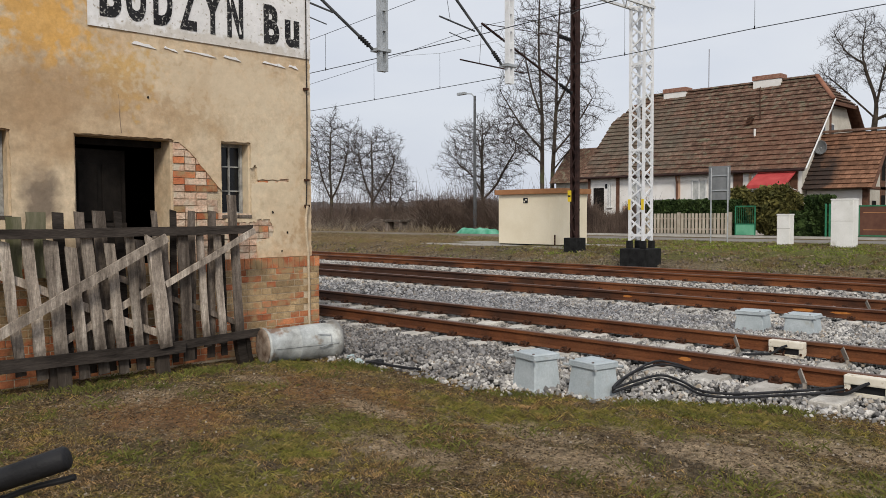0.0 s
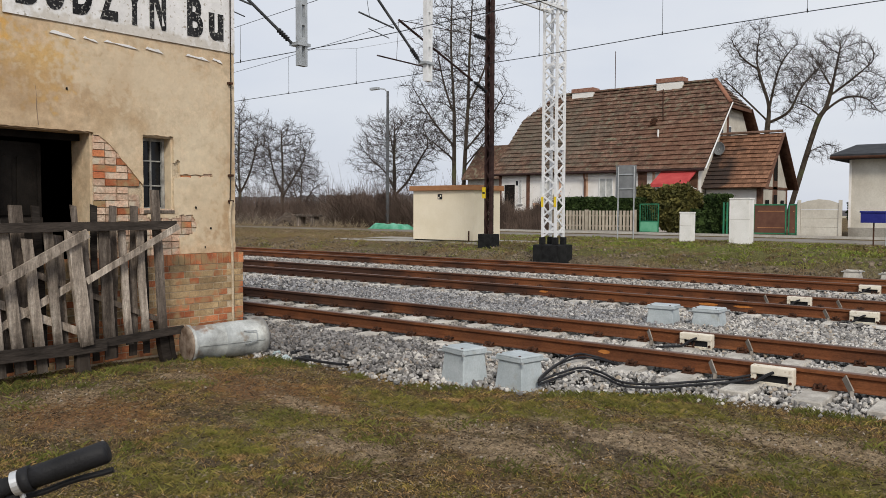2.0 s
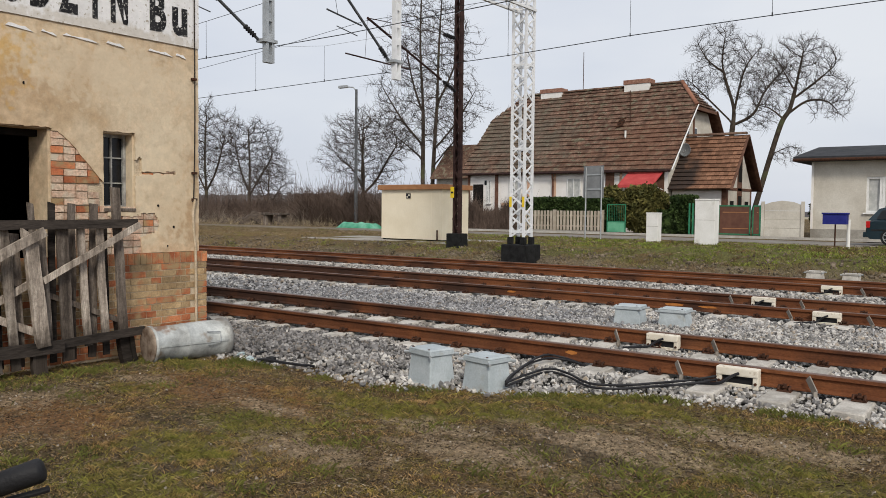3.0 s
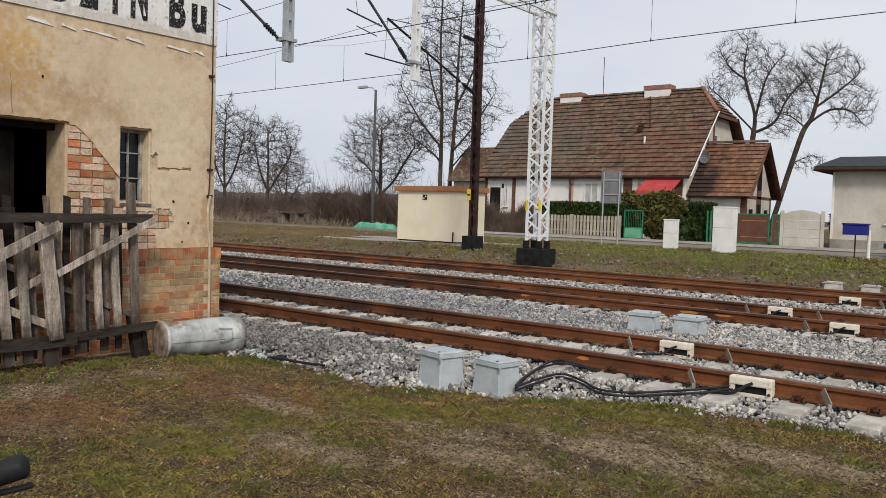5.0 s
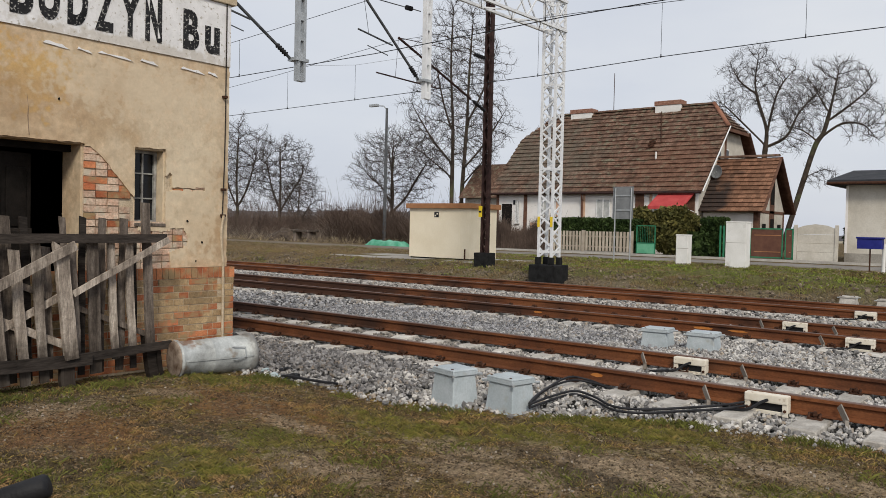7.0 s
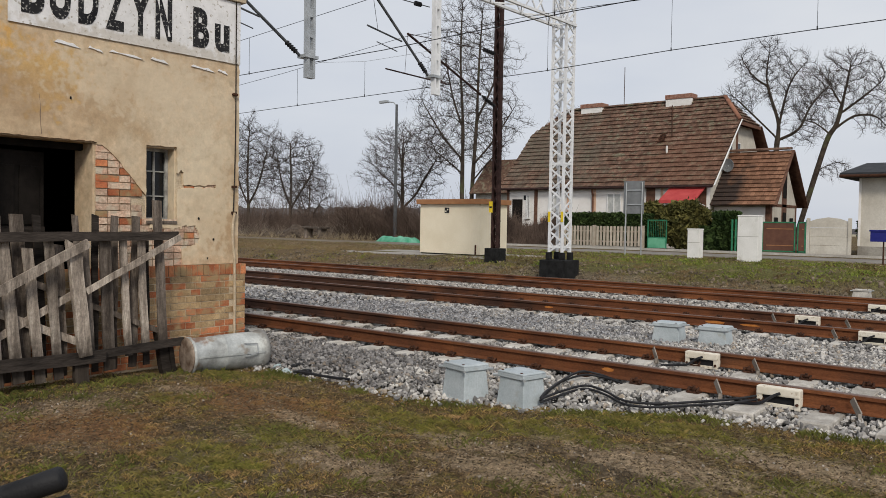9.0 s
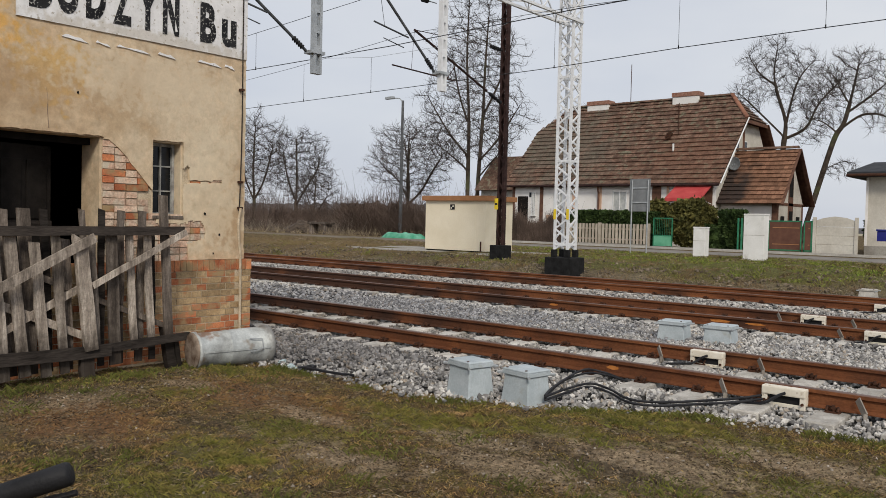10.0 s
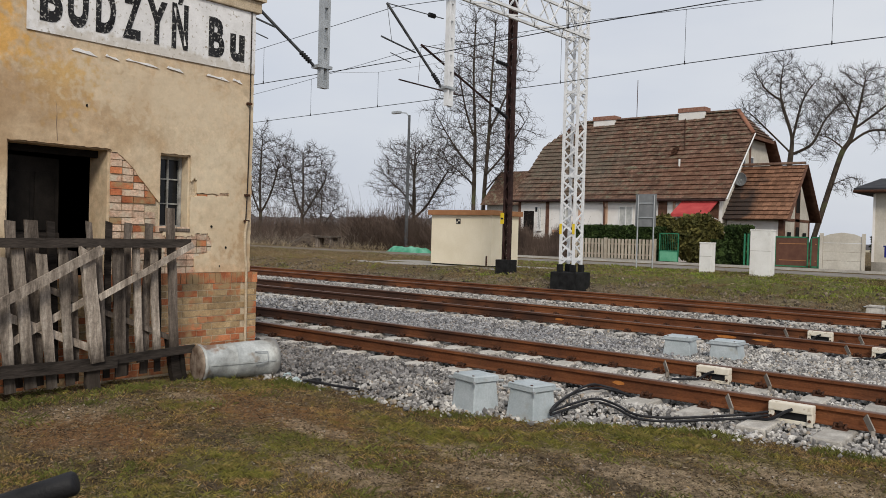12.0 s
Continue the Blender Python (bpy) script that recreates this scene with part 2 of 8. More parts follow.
spot(PLASTER, (-8.2, 5.3, 2.8), (1, 0.7, 0.7), (0.62, 0.52, 0.38), 0.7, 0.5, 4.0)
grain(PLASTER, 7, 0.09)
grain(PLASTER, 30, 0.09)
spot(PLASTER, (-8.2, 4.9, 3.1), (1, 1.0, 0.3), (0.66, 0.55, 0.40), 1.0, 0.5, 14.0)
spot(PLASTER, (-8.2, 5.55, 1.9), (1, 0.5, 0.7), (0.68, 0.58, 0.42), 1.0, 0.45, 10.0)
BRICK = material("old_brick", two((0.34, 0.105, 0.05), (0.46, 0.185, 0.085)), scale=4, rough=0.92, bump=0.4, bump_scale=60, fine=(50, 0.2), rand=0.38, stain=(5.0, 0.52, 0.64, (0.34, 0.235, 0.125)), dist=0.01)
OCHREBRICK = material("ochre_stained_brick", two((0.30, 0.20, 0.105), (0.43, 0.31, 0.175)), scale=7, rough=0.94, bump=0.5, bump_scale=60, fine=(50, 0.25), rand=0.3, stain=(6.0, 0.58, 0.68, (0.40, 0.19, 0.09)), dist=0.01)
BRICKPALE = material("pale_dusty_brick", two((0.50, 0.32, 0.225), (0.61, 0.47, 0.355)), scale=9, rough=0.95, bump=0.7, bump_scale=40, fine=(45, 0.25), rand=0.24, stain=(8, 0.52, 0.62, (0.55, 0.47, 0.36)), dist=0.012)
MORTAR = material("mortar", two((0.44, 0.35, 0.24), (0.58, 0.48, 0.35)), scale=8, rough=0.95, bump=0.5, bump_scale=60, fine=(60, 0.15))
SIGNWHITE = material("flaking_white_paint", two((0.68, 0.67, 0.66), (0.80, 0.79, 0.79)), scale=3, rough=0.85, bump=0.2, bump_scale=40, stain=(22, 0.60, 0.68, (0.42, 0.385, 0.33)), dist=0.01)
spot(SIGNWHITE, (-8.2, 5.0, 3.55), (1, 1.6, 0.08), (0.46, 0.40, 0.31), 0.7, 0.5, 12.0)
grain(SIGNWHITE, 14, 0.08)
LETTER = material("worn_black_letters", two((0.012, 0.012, 0.014), (0.03, 0.03, 0.032)), scale=5, rough=0.8, bump=0.1, stain=(34, 0.575, 0.64, (0.36, 0.35, 0.33)))
OLDWOOD = material("weathered_fence_wood", [(0.3, (0.050, 0.040, 0.033)), (0.5, (0.125, 0.101, 0.083)), (0.7, (0.25, 0.212, 0.178))], scale=5, rough=0.9, bump=0.5, bump_scale=40, fine=(60, 0.3), rand=0.4, stretch=(1, 2.5, 0.25), dist=0.01)
PALEWOOD = material("bleached_wood", [(0.3, (0.12, 0.098, 0.080)), (0.5, (0.30, 0.252, 0.208)), (0.7, (0.56, 0.49, 0.415))], scale=5, rough=0.9, bump=0.5, bump_scale=40, fine=(60, 0.3), rand=0.3, stretch=(1, 2.5, 0.25), dist=0.01)
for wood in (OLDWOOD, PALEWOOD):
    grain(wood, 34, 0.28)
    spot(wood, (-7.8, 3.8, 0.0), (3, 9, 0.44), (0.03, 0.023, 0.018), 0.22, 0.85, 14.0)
DARKWOOD = material("dark_wet_wood", two((0.016, 0.013, 0.011), (0.05, 0.041, 0.035)), scale=6, rough=0.8, bump=0.4, bump_scale=40, fine=(50, 0.3), rand=0.25, stretch=(1, 0.3, 2), dist=0.01)
DOORWOOD = material("near_black_door_wood", two((0.006, 0.005, 0.004), (0.016, 0.013, 0.011)), scale=6, rough=0.75, bump=0.2)
# near black: the shade of the unlit room is put into its colour
DARKROOM = material("shade_black", two((0.008, 0.007, 0.006), (0.018, 0.016, 0.014)), scale=3, rough=0.95, bump=0.2)
ZINC = material("dull_zinc", [(0.32, (0.25, 0.255, 0.245)), (0.5, (0.41, 0.425, 0.415)), (0.68, (0.56, 0.58, 0.565))], scale=4.5, rough=0.55, metal=0.2, bump=0.12, bump_scale=25, fine=(45, 0.10), stain=(5, 0.6, 0.72, (0.23, 0.16, 0.10)))
spot(ZINC, (-7.5, 5.86, 0.2), (0.5, 0.07, 0.5), (0.17, 0.155, 0.14), 0.4, 0.7, 9.0)
spot(ZINC, (-7.5, 5.12, 0.37), (0.5, 0.07, 0.05), (0.22, 0.11, 0.055), 0.6, 0.8, 14.0)
LIDRUST = material("rusty_lid", two((0.12, 0.075, 0.05), (0.36, 0.29, 0.23)), scale=7, rough=0.8, metal=0.2, bump=0.3)
GREYBOX = material("grey_cast_box", two((0.36, 0.405, 0.425), (0.45, 0.495, 0.515)), scale=5, rough=0.65, bump=0.15, bump_scale=70, fine=(55, 0.08), stain=(7, 0.62, 0.75, (0.35, 0.36, 0.34)))
CREAM = material("cream_sensor_plastic", two((0.66, 0.60, 0.49), (0.76, 0.71, 0.61)), scale=9, rough=0.6, bump=0.1, stain=(18, 0.6, 0.7, (0.45, 0.36, 0.26)))
BLACK = material("black_rubber", two((0.012, 0.012, 0.013), (0.022, 0.022, 0.024)), scale=12, rough=0.55, bump=0.15, bump_scale=200)
CABLE = material("black_cable", two((0.012, 0.012, 0.014), (0.03, 0.03, 0.033)), scale=8, rough=0.5, bump=0.1)
WHITESTEEL = material("white_galvanised_steel", two((0.66, 0.67, 0.68), (0.78, 0.79, 0.80)), scale=4, rough=0.55, bump=0.08, spec=0.4)
GREYSTEEL = material("galvanised_steel", two((0.36, 0.38, 0.39), (0.48, 0.50, 0.51)), scale=4, rough=0.5, metal=0.5, bump=0.08)
DARKSTEEL = material("dull_dark_steel", two((0.07, 0.075, 0.08), (0.13, 0.135, 0.14)), scale=4, rough=0.6, metal=0.2, bump=0.08)
STRAP = material("dusty_steel_strap", two((0.17, 0.145, 0.12), (0.29, 0.26, 0.225)), scale=9, rough=0.85, bump=0.1)
SHEET = material("dull_grey_sheet", two((0.16, 0.168, 0.176), (0.22, 0.228, 0.236)), scale=3, rough=0.6, bump=0.05)
BROWNSTEEL = material("dark_brown_steel", two((0.022, 0.012, 0.011), (0.055, 0.03, 0.026)), scale=5, rough=0.75, bump=0.2)
BITUMEN = material("black_bitumen_footing", two((0.008, 0.008, 0.008), (0.02, 0.02, 0.02)), scale=6, rough=0.8, bump=0.3)
CREAMPAINT = material("cream_hut_render", two((0.77, 0.68, 0.51), (0.83, 0.745, 0.58)), scale=1.2, rough=0.9, bump=0.15, bump_scale=120, fine=(20, 0.03))
HUTTRIM = material("brown_roof_edge", two((0.30, 0.14, 0.065), (0.38, 0.19, 0.09)), scale=3, rough=0.7, bump=0.1)
TILE = material("roof_tile", [(0.3, (0.090, 0.055, 0.040)), (0.5, (0.140, 0.082, 0.058)), (0.7, (0.19, 0.120, 0.088))], scale=1.6, rough=0.9, bump=0.3, bump_scale=12, fine=(9, 0.3), island=0.30, stain=(3.2, 0.54, 0.66, (0.16, 0.145, 0.10)))
spot(TILE, (-29.5, 46.5, 6.5), (4.2, 4, 3.0), (0.125, 0.110, 0.085), 0.8, 0.6, 0.9)
spot(TILE, (-19.5, 46.0, 5.6), (3.0, 3, 2.0), (0.165, 0.082, 0.052), 0.8, 0.5, 1.2)
grain(TILE, 2.2, 0.22)
grain(TILE, 7, 0.4)
TILERED = material("red_ridge_tile", two((0.17, 0.078, 0.05), (0.25, 0.12, 0.078)), scale=3, rough=0.9, bump=0.2, rand=0.2)
HOUSEWHITE = material("house_white_render", two((0.72, 0.685, 0.645), (0.82, 0.795, 0.765)), scale=1.2, rough=0.9, bump=0.15)
TIMBER = material("brown_timber", two((0.10, 0.05, 0.035), (0.17, 0.09, 0.06)), scale=4, rough=0.85, bump=0.2)
SALMON = material("salmon_panel", two((0.52, 0.32, 0.22), (0.60, 0.40, 0.29)), scale=2, rough=0.9, bump=0.1)
GREYRENDER = material("grey_beige_render", [(0.3, (0.42, 0.385, 0.325)), (0.5, (0.53, 0.495, 0.43)), (0.7, (0.61, 0.58, 0.515))], scale=0.9, rough=0.93, bump=0.2, bump_scale=30, fine=(14, 0.07))
SLATE = material("dark_roof_felt", two((0.03, 0.032, 0.036), (0.055, 0.057, 0.062)), scale=2, rough=0.85, bump=0.2)
GLASS = material("dark_glass", two((0.006, 0.007, 0.008), (0.014, 0.015, 0.018)), scale=2, rough=0.2, bump=0.05, spec=0.3)
CURTAIN = material("pale_curtain", two((0.36, 0.37, 0.36), (0.55, 0.55, 0.53)), scale=3, rough=0.9, bump=0.1)
FRAMEWHITE = material("white_window_paint", two((0.66, 0.66, 0.64), (0.78, 0.78, 0.77)), scale=8, rough=0.6, bump=0.1)
FRAMEGREY = material("peeling_window_paint", two((0.20, 0.195, 0.185), (0.42, 0.42, 0.40)), scale=12, rough=0.8, bump=0.3)
AWNING = material("red_awning_cloth", two((0.36, 0.045, 0.045), (0.46, 0.075, 0.07)), scale=2, rough=0.8, bump=0.1)
GREENPAINT = material("green_gate_paint", two((0.024, 0.152, 0.080), (0.048, 0.216, 0.120)), scale=4, rough=0.5, bump=0.1)
BROWNGATE = material("brown_gate_sheet", two((0.10, 0.047, 0.033), (0.145, 0.069, 0.047)), scale=2, rough=0.7, bump=0.1)
YELLOW = material("yellow_paint", two((0.70, 0.50, 0.02), (0.78, 0.58, 0.05)), scale=8, rough=0.6, bump=0.1)
BLUE = material("blue_box_paint", two((0.018, 0.022, 0.16), (0.03, 0.035, 0.22)), scale=3, rough=0.45, bump=0.05)
ROADTOP = material("road_asphalt", two((0.17, 0.155, 0.135), (0.26, 0.24, 0.215)), scale=1.1, rough=0.93, bump=0.3, bump_scale=60, fine=(30, 0.15))
spot(ROADTOP, (-70, 35, 0), (44, 9, 9), (0.15, 0.118, 0.08), 0.3, 0.9, 0.8)
PATH = material("concrete_path", two((0.26, 0.24, 0.21), (0.37, 0.35, 0.31)), scale=1.6, rough=0.93, bump=0.3, fine=(25, 0.12))
BARK = material("bark", two((0.042, 0.032, 0.025), (0.09, 0.071, 0.054)), scale=3, rough=0.95, bump=0.4, bump_scale=20, stain=(0.6, 0.6, 0.75, (0.10, 0.115, 0.05)))
TWIG = material("winter_twigs", two((0.045, 0.037, 0.033), (0.088, 0.073, 0.064)), scale=1, rough=0.95, bump=0)
SHRUB = material("bare_shrub_twigs", two((0.070, 0.050, 0.041), (0.15, 0.108, 0.085)), scale=0.7, rough=0.95, bump=0, island=0.35)
HEDGE = material("evergreen_leaf", two((0.018, 0.035, 0.010), (0.05, 0.078, 0.022)), scale=2.5, rough=0.7, bump=0, island=0.5)
THUJA = material("olive_conifer_leaf", two((0.05, 0.052, 0.016), (0.135, 0.12, 0.036)), scale=2.5, rough=0.7, bump=0, island=0.45)
REED = material("dry_reed", two((0.26, 0.20, 0.125), (0.38, 0.31, 0.20)), scale=1, rough=0.9, bump=0, island=0.3)
REEDSTEM = material("pale_bramble_stems", two((0.16, 0.13, 0.10), (0.27, 0.225, 0.18)), scale=1, rough=0.95, bump=0, island=0.4)
FOREST = material("far_forest", two((0.085, 0.080, 0.082), (0.14, 0.13, 0.13)), scale=0.12, rough=1.0, bump=0)
MOSSWOOD = material("mossy_plank", two((0.10, 0.10, 0.055), (0.19, 0.175, 0.12)), scale=6, rough=0.9, bump=0.4, stretch=(1, 2, 0.4))
TARP = material("green_tarpaulin", two((0.03, 0.22, 0.12), (0.17, 0.42, 0.30)), scale=1.5, rough=0.5, bump=0.3, bump_scale=6)
CARPAINT = material("dark_blue_green_car_paint", two((0.006, 0.018, 0.026), (0.010, 0.026, 0.036)), scale=1, rough=0.25, bump=0, spec=0.6)
ALLOY = material("silver_alloy", two((0.50, 0.51, 0.52), (0.62, 0.63, 0.64)), scale=6, rough=0.35, metal=0.6, bump=0)
REDLAMP = material("red_tail_lens", two((0.35, 0.01, 0.01), (0.5, 0.02, 0.02)), scale=6, rough=0.3, bump=0)
ORANGE = material("orange_rust_mark", two((0.42, 0.15, 0.035), (0.52, 0.21, 0.06)), scale=14, rough=0.9, bump=0.1)
EARTH = material("bare_earth", two((0.055, 0.042, 0.033), (0.11, 0.085, 0.065)), scale=4, rough=0.97, bump=0.8, bump_scale=20, fine=(40, 0.3))
SOOT = material("smoke_stain", two((0.17, 0.13, 0.10), (0.27, 0.20, 0.14)), scale=5, rough=0.95, bump=0.1)
PEBBLE = material("soil_pebble", two((0.085, 0.066, 0.046), (0.21, 0.17, 0.125)), scale=3, rough=0.95, bump=0.2, island=0.4)
FIELD = material("dry_field", two((0.30, 0.265, 0.185), (0.38, 0.335, 0.24)), scale=0.06, rough=1, bump=0)


# ---- building blocks ----
ORIGIN = {}


def thing(name, at=(0, 0, 0), label="", category="", group="", kind=""):
    ob = new(name)
    ob.empty_display_size = 0.1
    ob.location = at
    ORIGIN[ob] = Vector(at)
    return tagged(ob, label, category, group, kind)


def mesh_of(bm, name, mat, smooth=False, shift=None):
    if shift is not None:
        bmesh.ops.translate(bm, verts=bm.verts, vec=-shift)
    bmesh.ops.recalc_face_normals(bm, faces=bm.faces)
    me = bpy.data.meshes.new(name)
    bm.to_mesh(me)
    bm.free()
    for m in (mat if isinstance(mat, (list, tuple)) else [mat]):
        me.materials.append(m)
    if smooth:
        me.shade_smooth()
    return me


def part(name, bm, mat, parent, label="", smooth=False):
    """One mesh in world coordinates, linked under a thing or a part."""
    shift = ORIGIN[parent]
    ob = new(name, mesh_of(bm, name, mat, smooth, shift))
    ob.parent = parent
    ORIGIN[ob] = shift
    return tagged(ob, label)


def solo(name, bm, mat, label="", category="", group="", kind="", smooth=False):
    ob = new(name, mesh_of(bm, name, mat, smooth))
    ORIGIN[ob] = Vector((0, 0, 0))
    return tagged(ob, label, category, group, kind)


def raw_mesh(name, verts, faces, mat, smooth=False):
    me = bpy.data.meshes.new(name)
    me.from_pydata([tuple(v) for v in verts], [], [tuple(f) for f in faces])
    for m in (mat if isinstance(mat, (list, tuple)) else [mat]):
        me.materials.append(m)
    if smooth:
        me.shade_smooth()
    return me


def piece(name, me, parent, m):
    """A piece that shares its mesh with others, at the world pose m."""
    ob = new(name, me)
    ob.parent = parent
    ob.matrix_basis = Matrix.Translation(-ORIGIN[parent]) @ m
    ORIGIN[ob] = ORIGIN[parent]
    return ob


def box(bm, x0, x1, y0, y1, z0, z1, bev=0.0, m=None):
    vs = [bm.verts.new((x, y, z)) for x in (x0, x1) for y in (y0, y1) for z in (z0, z1)]
    fs = [bm.faces.new([vs[i] for i in f]) for f in ((0, 1, 3, 2), (4, 6, 7, 5), (0, 4, 5, 1), (2, 3, 7, 6), (0, 2, 6, 4), (1, 5, 7, 3))]
    if m is not None:
        bmesh.ops.transform(bm, matrix=m, verts=vs)
    if bev:
        es = list({e for f in fs for e in f.edges})
        bmesh.ops.bevel(bm, geom=es, offset=bev, segments=2, affect="EDGES", profile=0.6)
    return bm


def boxed(*a, **k):
    return box(bmesh.new(), *a, **k)


def axis_pose(p, q):
    p, q = Vector(p), Vector(q)
    return Matrix.Translation(p) @ (q - p).to_track_quat("Z", "X").to_matrix().to_4x4(), (q - p).length


def bar(bm, p, q, w, h, bev=0.0, roll=0.0):
    """A rectangular bar from p to q."""
    m, n = axis_pose(p, q)
    return box(bm, -w / 2, w / 2, -h / 2, h / 2, 0, n, bev, m @ Matrix.Rotation(roll, 4, "Z"))


def tube(bm, p, q, r0, r1=None, n=8):
    m, d = axis_pose(p, q)
    r1 = r0 if r1 is None else r1
    a = [bm.verts.new(m @ Vector((r0 * math.cos(2 * math.pi * i / n), r0 * math.sin(2 * math.pi * i / n), 0))) for i in range(n)]
    b = [bm.verts.new(m @ Vector((r1 * math.cos(2 * math.pi * i / n), r1 * math.sin(2 * math.pi * i / n), d))) for i in range(n)]
    for i in range(n):
        bm.faces.new((a[i], a[(i + 1) % n], b[(i + 1) % n], b[i]))
    bm.faces.new(a[::-1])
    bm.faces.new(b)
    return bm


def pipe(bm, pts, r, n=8):
    """A round rod along a run of points."""
    rings = []
    pts = [Vector(p) for p in pts]
    for i, p in enumerate(pts):
        d = (pts[min(i + 1, len(pts) - 1)] - pts[max(i - 1, 0)]).normalized()
        q = d.to_track_quat("Z", "X")
        rr = r[i] if isinstance(r, (list, tuple)) else r
        rings.append([bm.verts.new(p + q @ Vector((rr * math.cos(2 * math.pi * k / n), rr * math.sin(2 * math.pi * k / n), 0))) for k in range(n)])
    for a, b in zip(rings, rings[1:]):
        best = min(range(n), key=lambda s: sum((a[k].co - b[(k + s) % n].co).length for k in range(n)))
        for k in range(n):
            bm.faces.new((a[k], a[(k + 1) % n], b[(k + 1 + best) % n], b[(k + best) % n]))
    bm.faces.new(rings[0][::-1])
    bm.faces.new(rings[-1])
    return bm


def smooth_run(pts, k=6):
    """Catmull-Rom points through pts."""
    pts = [Vector(p) for p in pts]
    out = []
    for i in range(len(pts) - 1):
        a, b, c, d = pts[max(i - 1, 0)], pts[i], pts[i + 1], pts[min(i + 2, len(pts) - 1)]
        for j in range(k):
            t = j / k
            out.append(0.5 * (2 * b + (c - a) * t + (2 * a - 5 * b + 4 * c - d) * t * t + (3 * b - a - 3 * c + d) * t ** 3))
    return out + [pts[-1]]


def loft(bm, rings, closed=True):
    vs = [[bm.verts.new(p) for p in r] for r in rings]
    n = len(vs[0])
    for a, b in zip(vs, vs[1:]):
        for k in range(n if closed else n - 1):
            bm.faces.new((a[k], a[(k + 1) % n], b[(k + 1) % n], b[k]))
    if closed:
        bm.faces.new(vs[0][::-1])
        bm.faces.new(vs[-1])
    return bm


def prism(bm, outline, axis, lo, hi):
    """An outline of two coordinates, drawn out along x or y."""
    put = (lambda u, v, w: (w, u, v)) if axis == "x" else (lambda u, v, w: (u, w, v))
    return loft(bm, [[put(u, v, w) for u, v in outline] for w in (lo, hi)])


def hash01(*k):
    return math.modf(abs(math.sin(sum((i + 1) * 12.9898 * v for i, v in enumerate(k))) * 43758.5453))[0]


# ---- ground ----
def lift(y):
    """The height of the land across the line: level, then a low bank behind the tracks."""
    s = min(max((y - 19.7) / 2.8, 0), 1)
    return 0.44 * s * s * (3 - 2 * s)


def toe(x):
    """Where the ballast ends on the near side."""
    return 6.40 + 0.75 * math.tanh((x + 3.7) * 0.75) + 0.05 * math.sin(x * 1.7) + 0.05 * math.sin(x * 4.1 + 1)


def ground_z(x, y):
    a = noise.noise((x * 0.55, y * 0.55, 0)) * 0.045 + noise.noise((x * 2.3, y * 2.3, 3)) * 0.022
    if y < 6.6 and abs(x) < 10:
        a += noise.noise((x * 6.5, y * 6.5, 5)) * 0.014 + noise.noise((x * 14, y * 14, 6)) * 0.007
    if 19.8 < y < 25:
        a += noise.noise((x * 0.9, y * 1.4, 8)) * 0.14 + noise.noise((x * 2.1, y * 2.6, 9)) * 0.08
    return lift(y) + a * (1 if y > 19.6 or y < 5.6 else 0.3) - (0.06 if 7.3 < y < 19.4 else 0)


def ground():
    xs = [-3000, -900, -300, -150, -90] + [-60 + 2 * i for i in range(20)] + [-20 + 0.5 * i for i in range(12)] + [-14 + 0.25 * i for i in range(20)] + [-9 + 0.065 * i for i in range(177)] + [2.6 + 0.2 * i for i in range(9)] + [4.5 + 0.75 * i for i in range(10)] + [14, 20, 40, 90, 300, 900, 3000]
    ys = [-3000, -600, -100, -30, -12, -6] + [-4 + 0.5 * i for i in range(8)] + [0.2 * i for i in range(5)] + [1 + 0.065 * i for i in range(92)] + [7.0, 7.5] + [8 + 1.0 * i for i in range(12)] + [19.6 + 0.3 * i for i in range(15)] + [24.2 + 1.2 * i for i in range(14)] + [44, 50, 60, 80, 120, 200, 400, 1000, 3000]
    verts = [(x, y, ground_z(x, y)) for y in ys for x in xs]
    w = len(xs)
    faces = [(j * w + i, j * w + i + 1, (j + 1) * w + i + 1, (j + 1) * w + i) for j in range(len(ys) - 1) for i in range(w - 1)]
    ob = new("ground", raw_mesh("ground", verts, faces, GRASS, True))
    tagged(ob, "patchy brown and green grass over bare soil", "ground", kind="structure")


ground()


# ---- tracks ----
RAIL_Y = ((7.697, 9.197), (12.782, 14.282), (17.447, 18.947))
PHASE = (-4.88, -2.97, -4.6)
HEAD, FOOT = 0.24, 0.075


def bed_z(x, y):
    """The top of the ballast."""
    e = toe(x)
    if y < e + 0.5:
        s = max((y - e) / 0.5, 0)
        base = -0.03 + 0.09 * s
    elif y > 19.6:
        base = 0.06 + (lift(y) - 0.02) * min((y - 19.6) / 0.8, 1)
    else:
        base = 0.06
    for a, b in RAIL_Y:
        if a - 0.5 < y < b + 0.5:
            base -= 0.042
    return base + 0.02 * noise.noise((x * 1.3, y * 1.3, 7)) + 0.012 * noise.noise((x * 6, y * 6, 9))


def ballast():
    xs = [-160, -110, -80, -60, -45] + [-36 + i for i in range(16)] + [-20 + 0.2 * i for i in range(120)] + [5, 8, 14, 30, 60, 120]
    n = 64
    verts = []
    for x in xs:
        e = toe(x) - 0.12
        for k in range(n):
            y = e + (20.4 - e) * k / (n - 1)
            verts.append((x, y, bed_z(x, y)))
    faces = [(i * n + k, (i + 1) * n + k, (i + 1) * n + k + 1, i * n + k + 1) for i in range(len(xs) - 1) for k in range(n - 1)]
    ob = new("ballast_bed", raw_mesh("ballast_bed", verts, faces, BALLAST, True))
    tagged(ob, "ballast bed under the tracks, near black as shade between the stones", "ballast", kind="structure")


ballast()


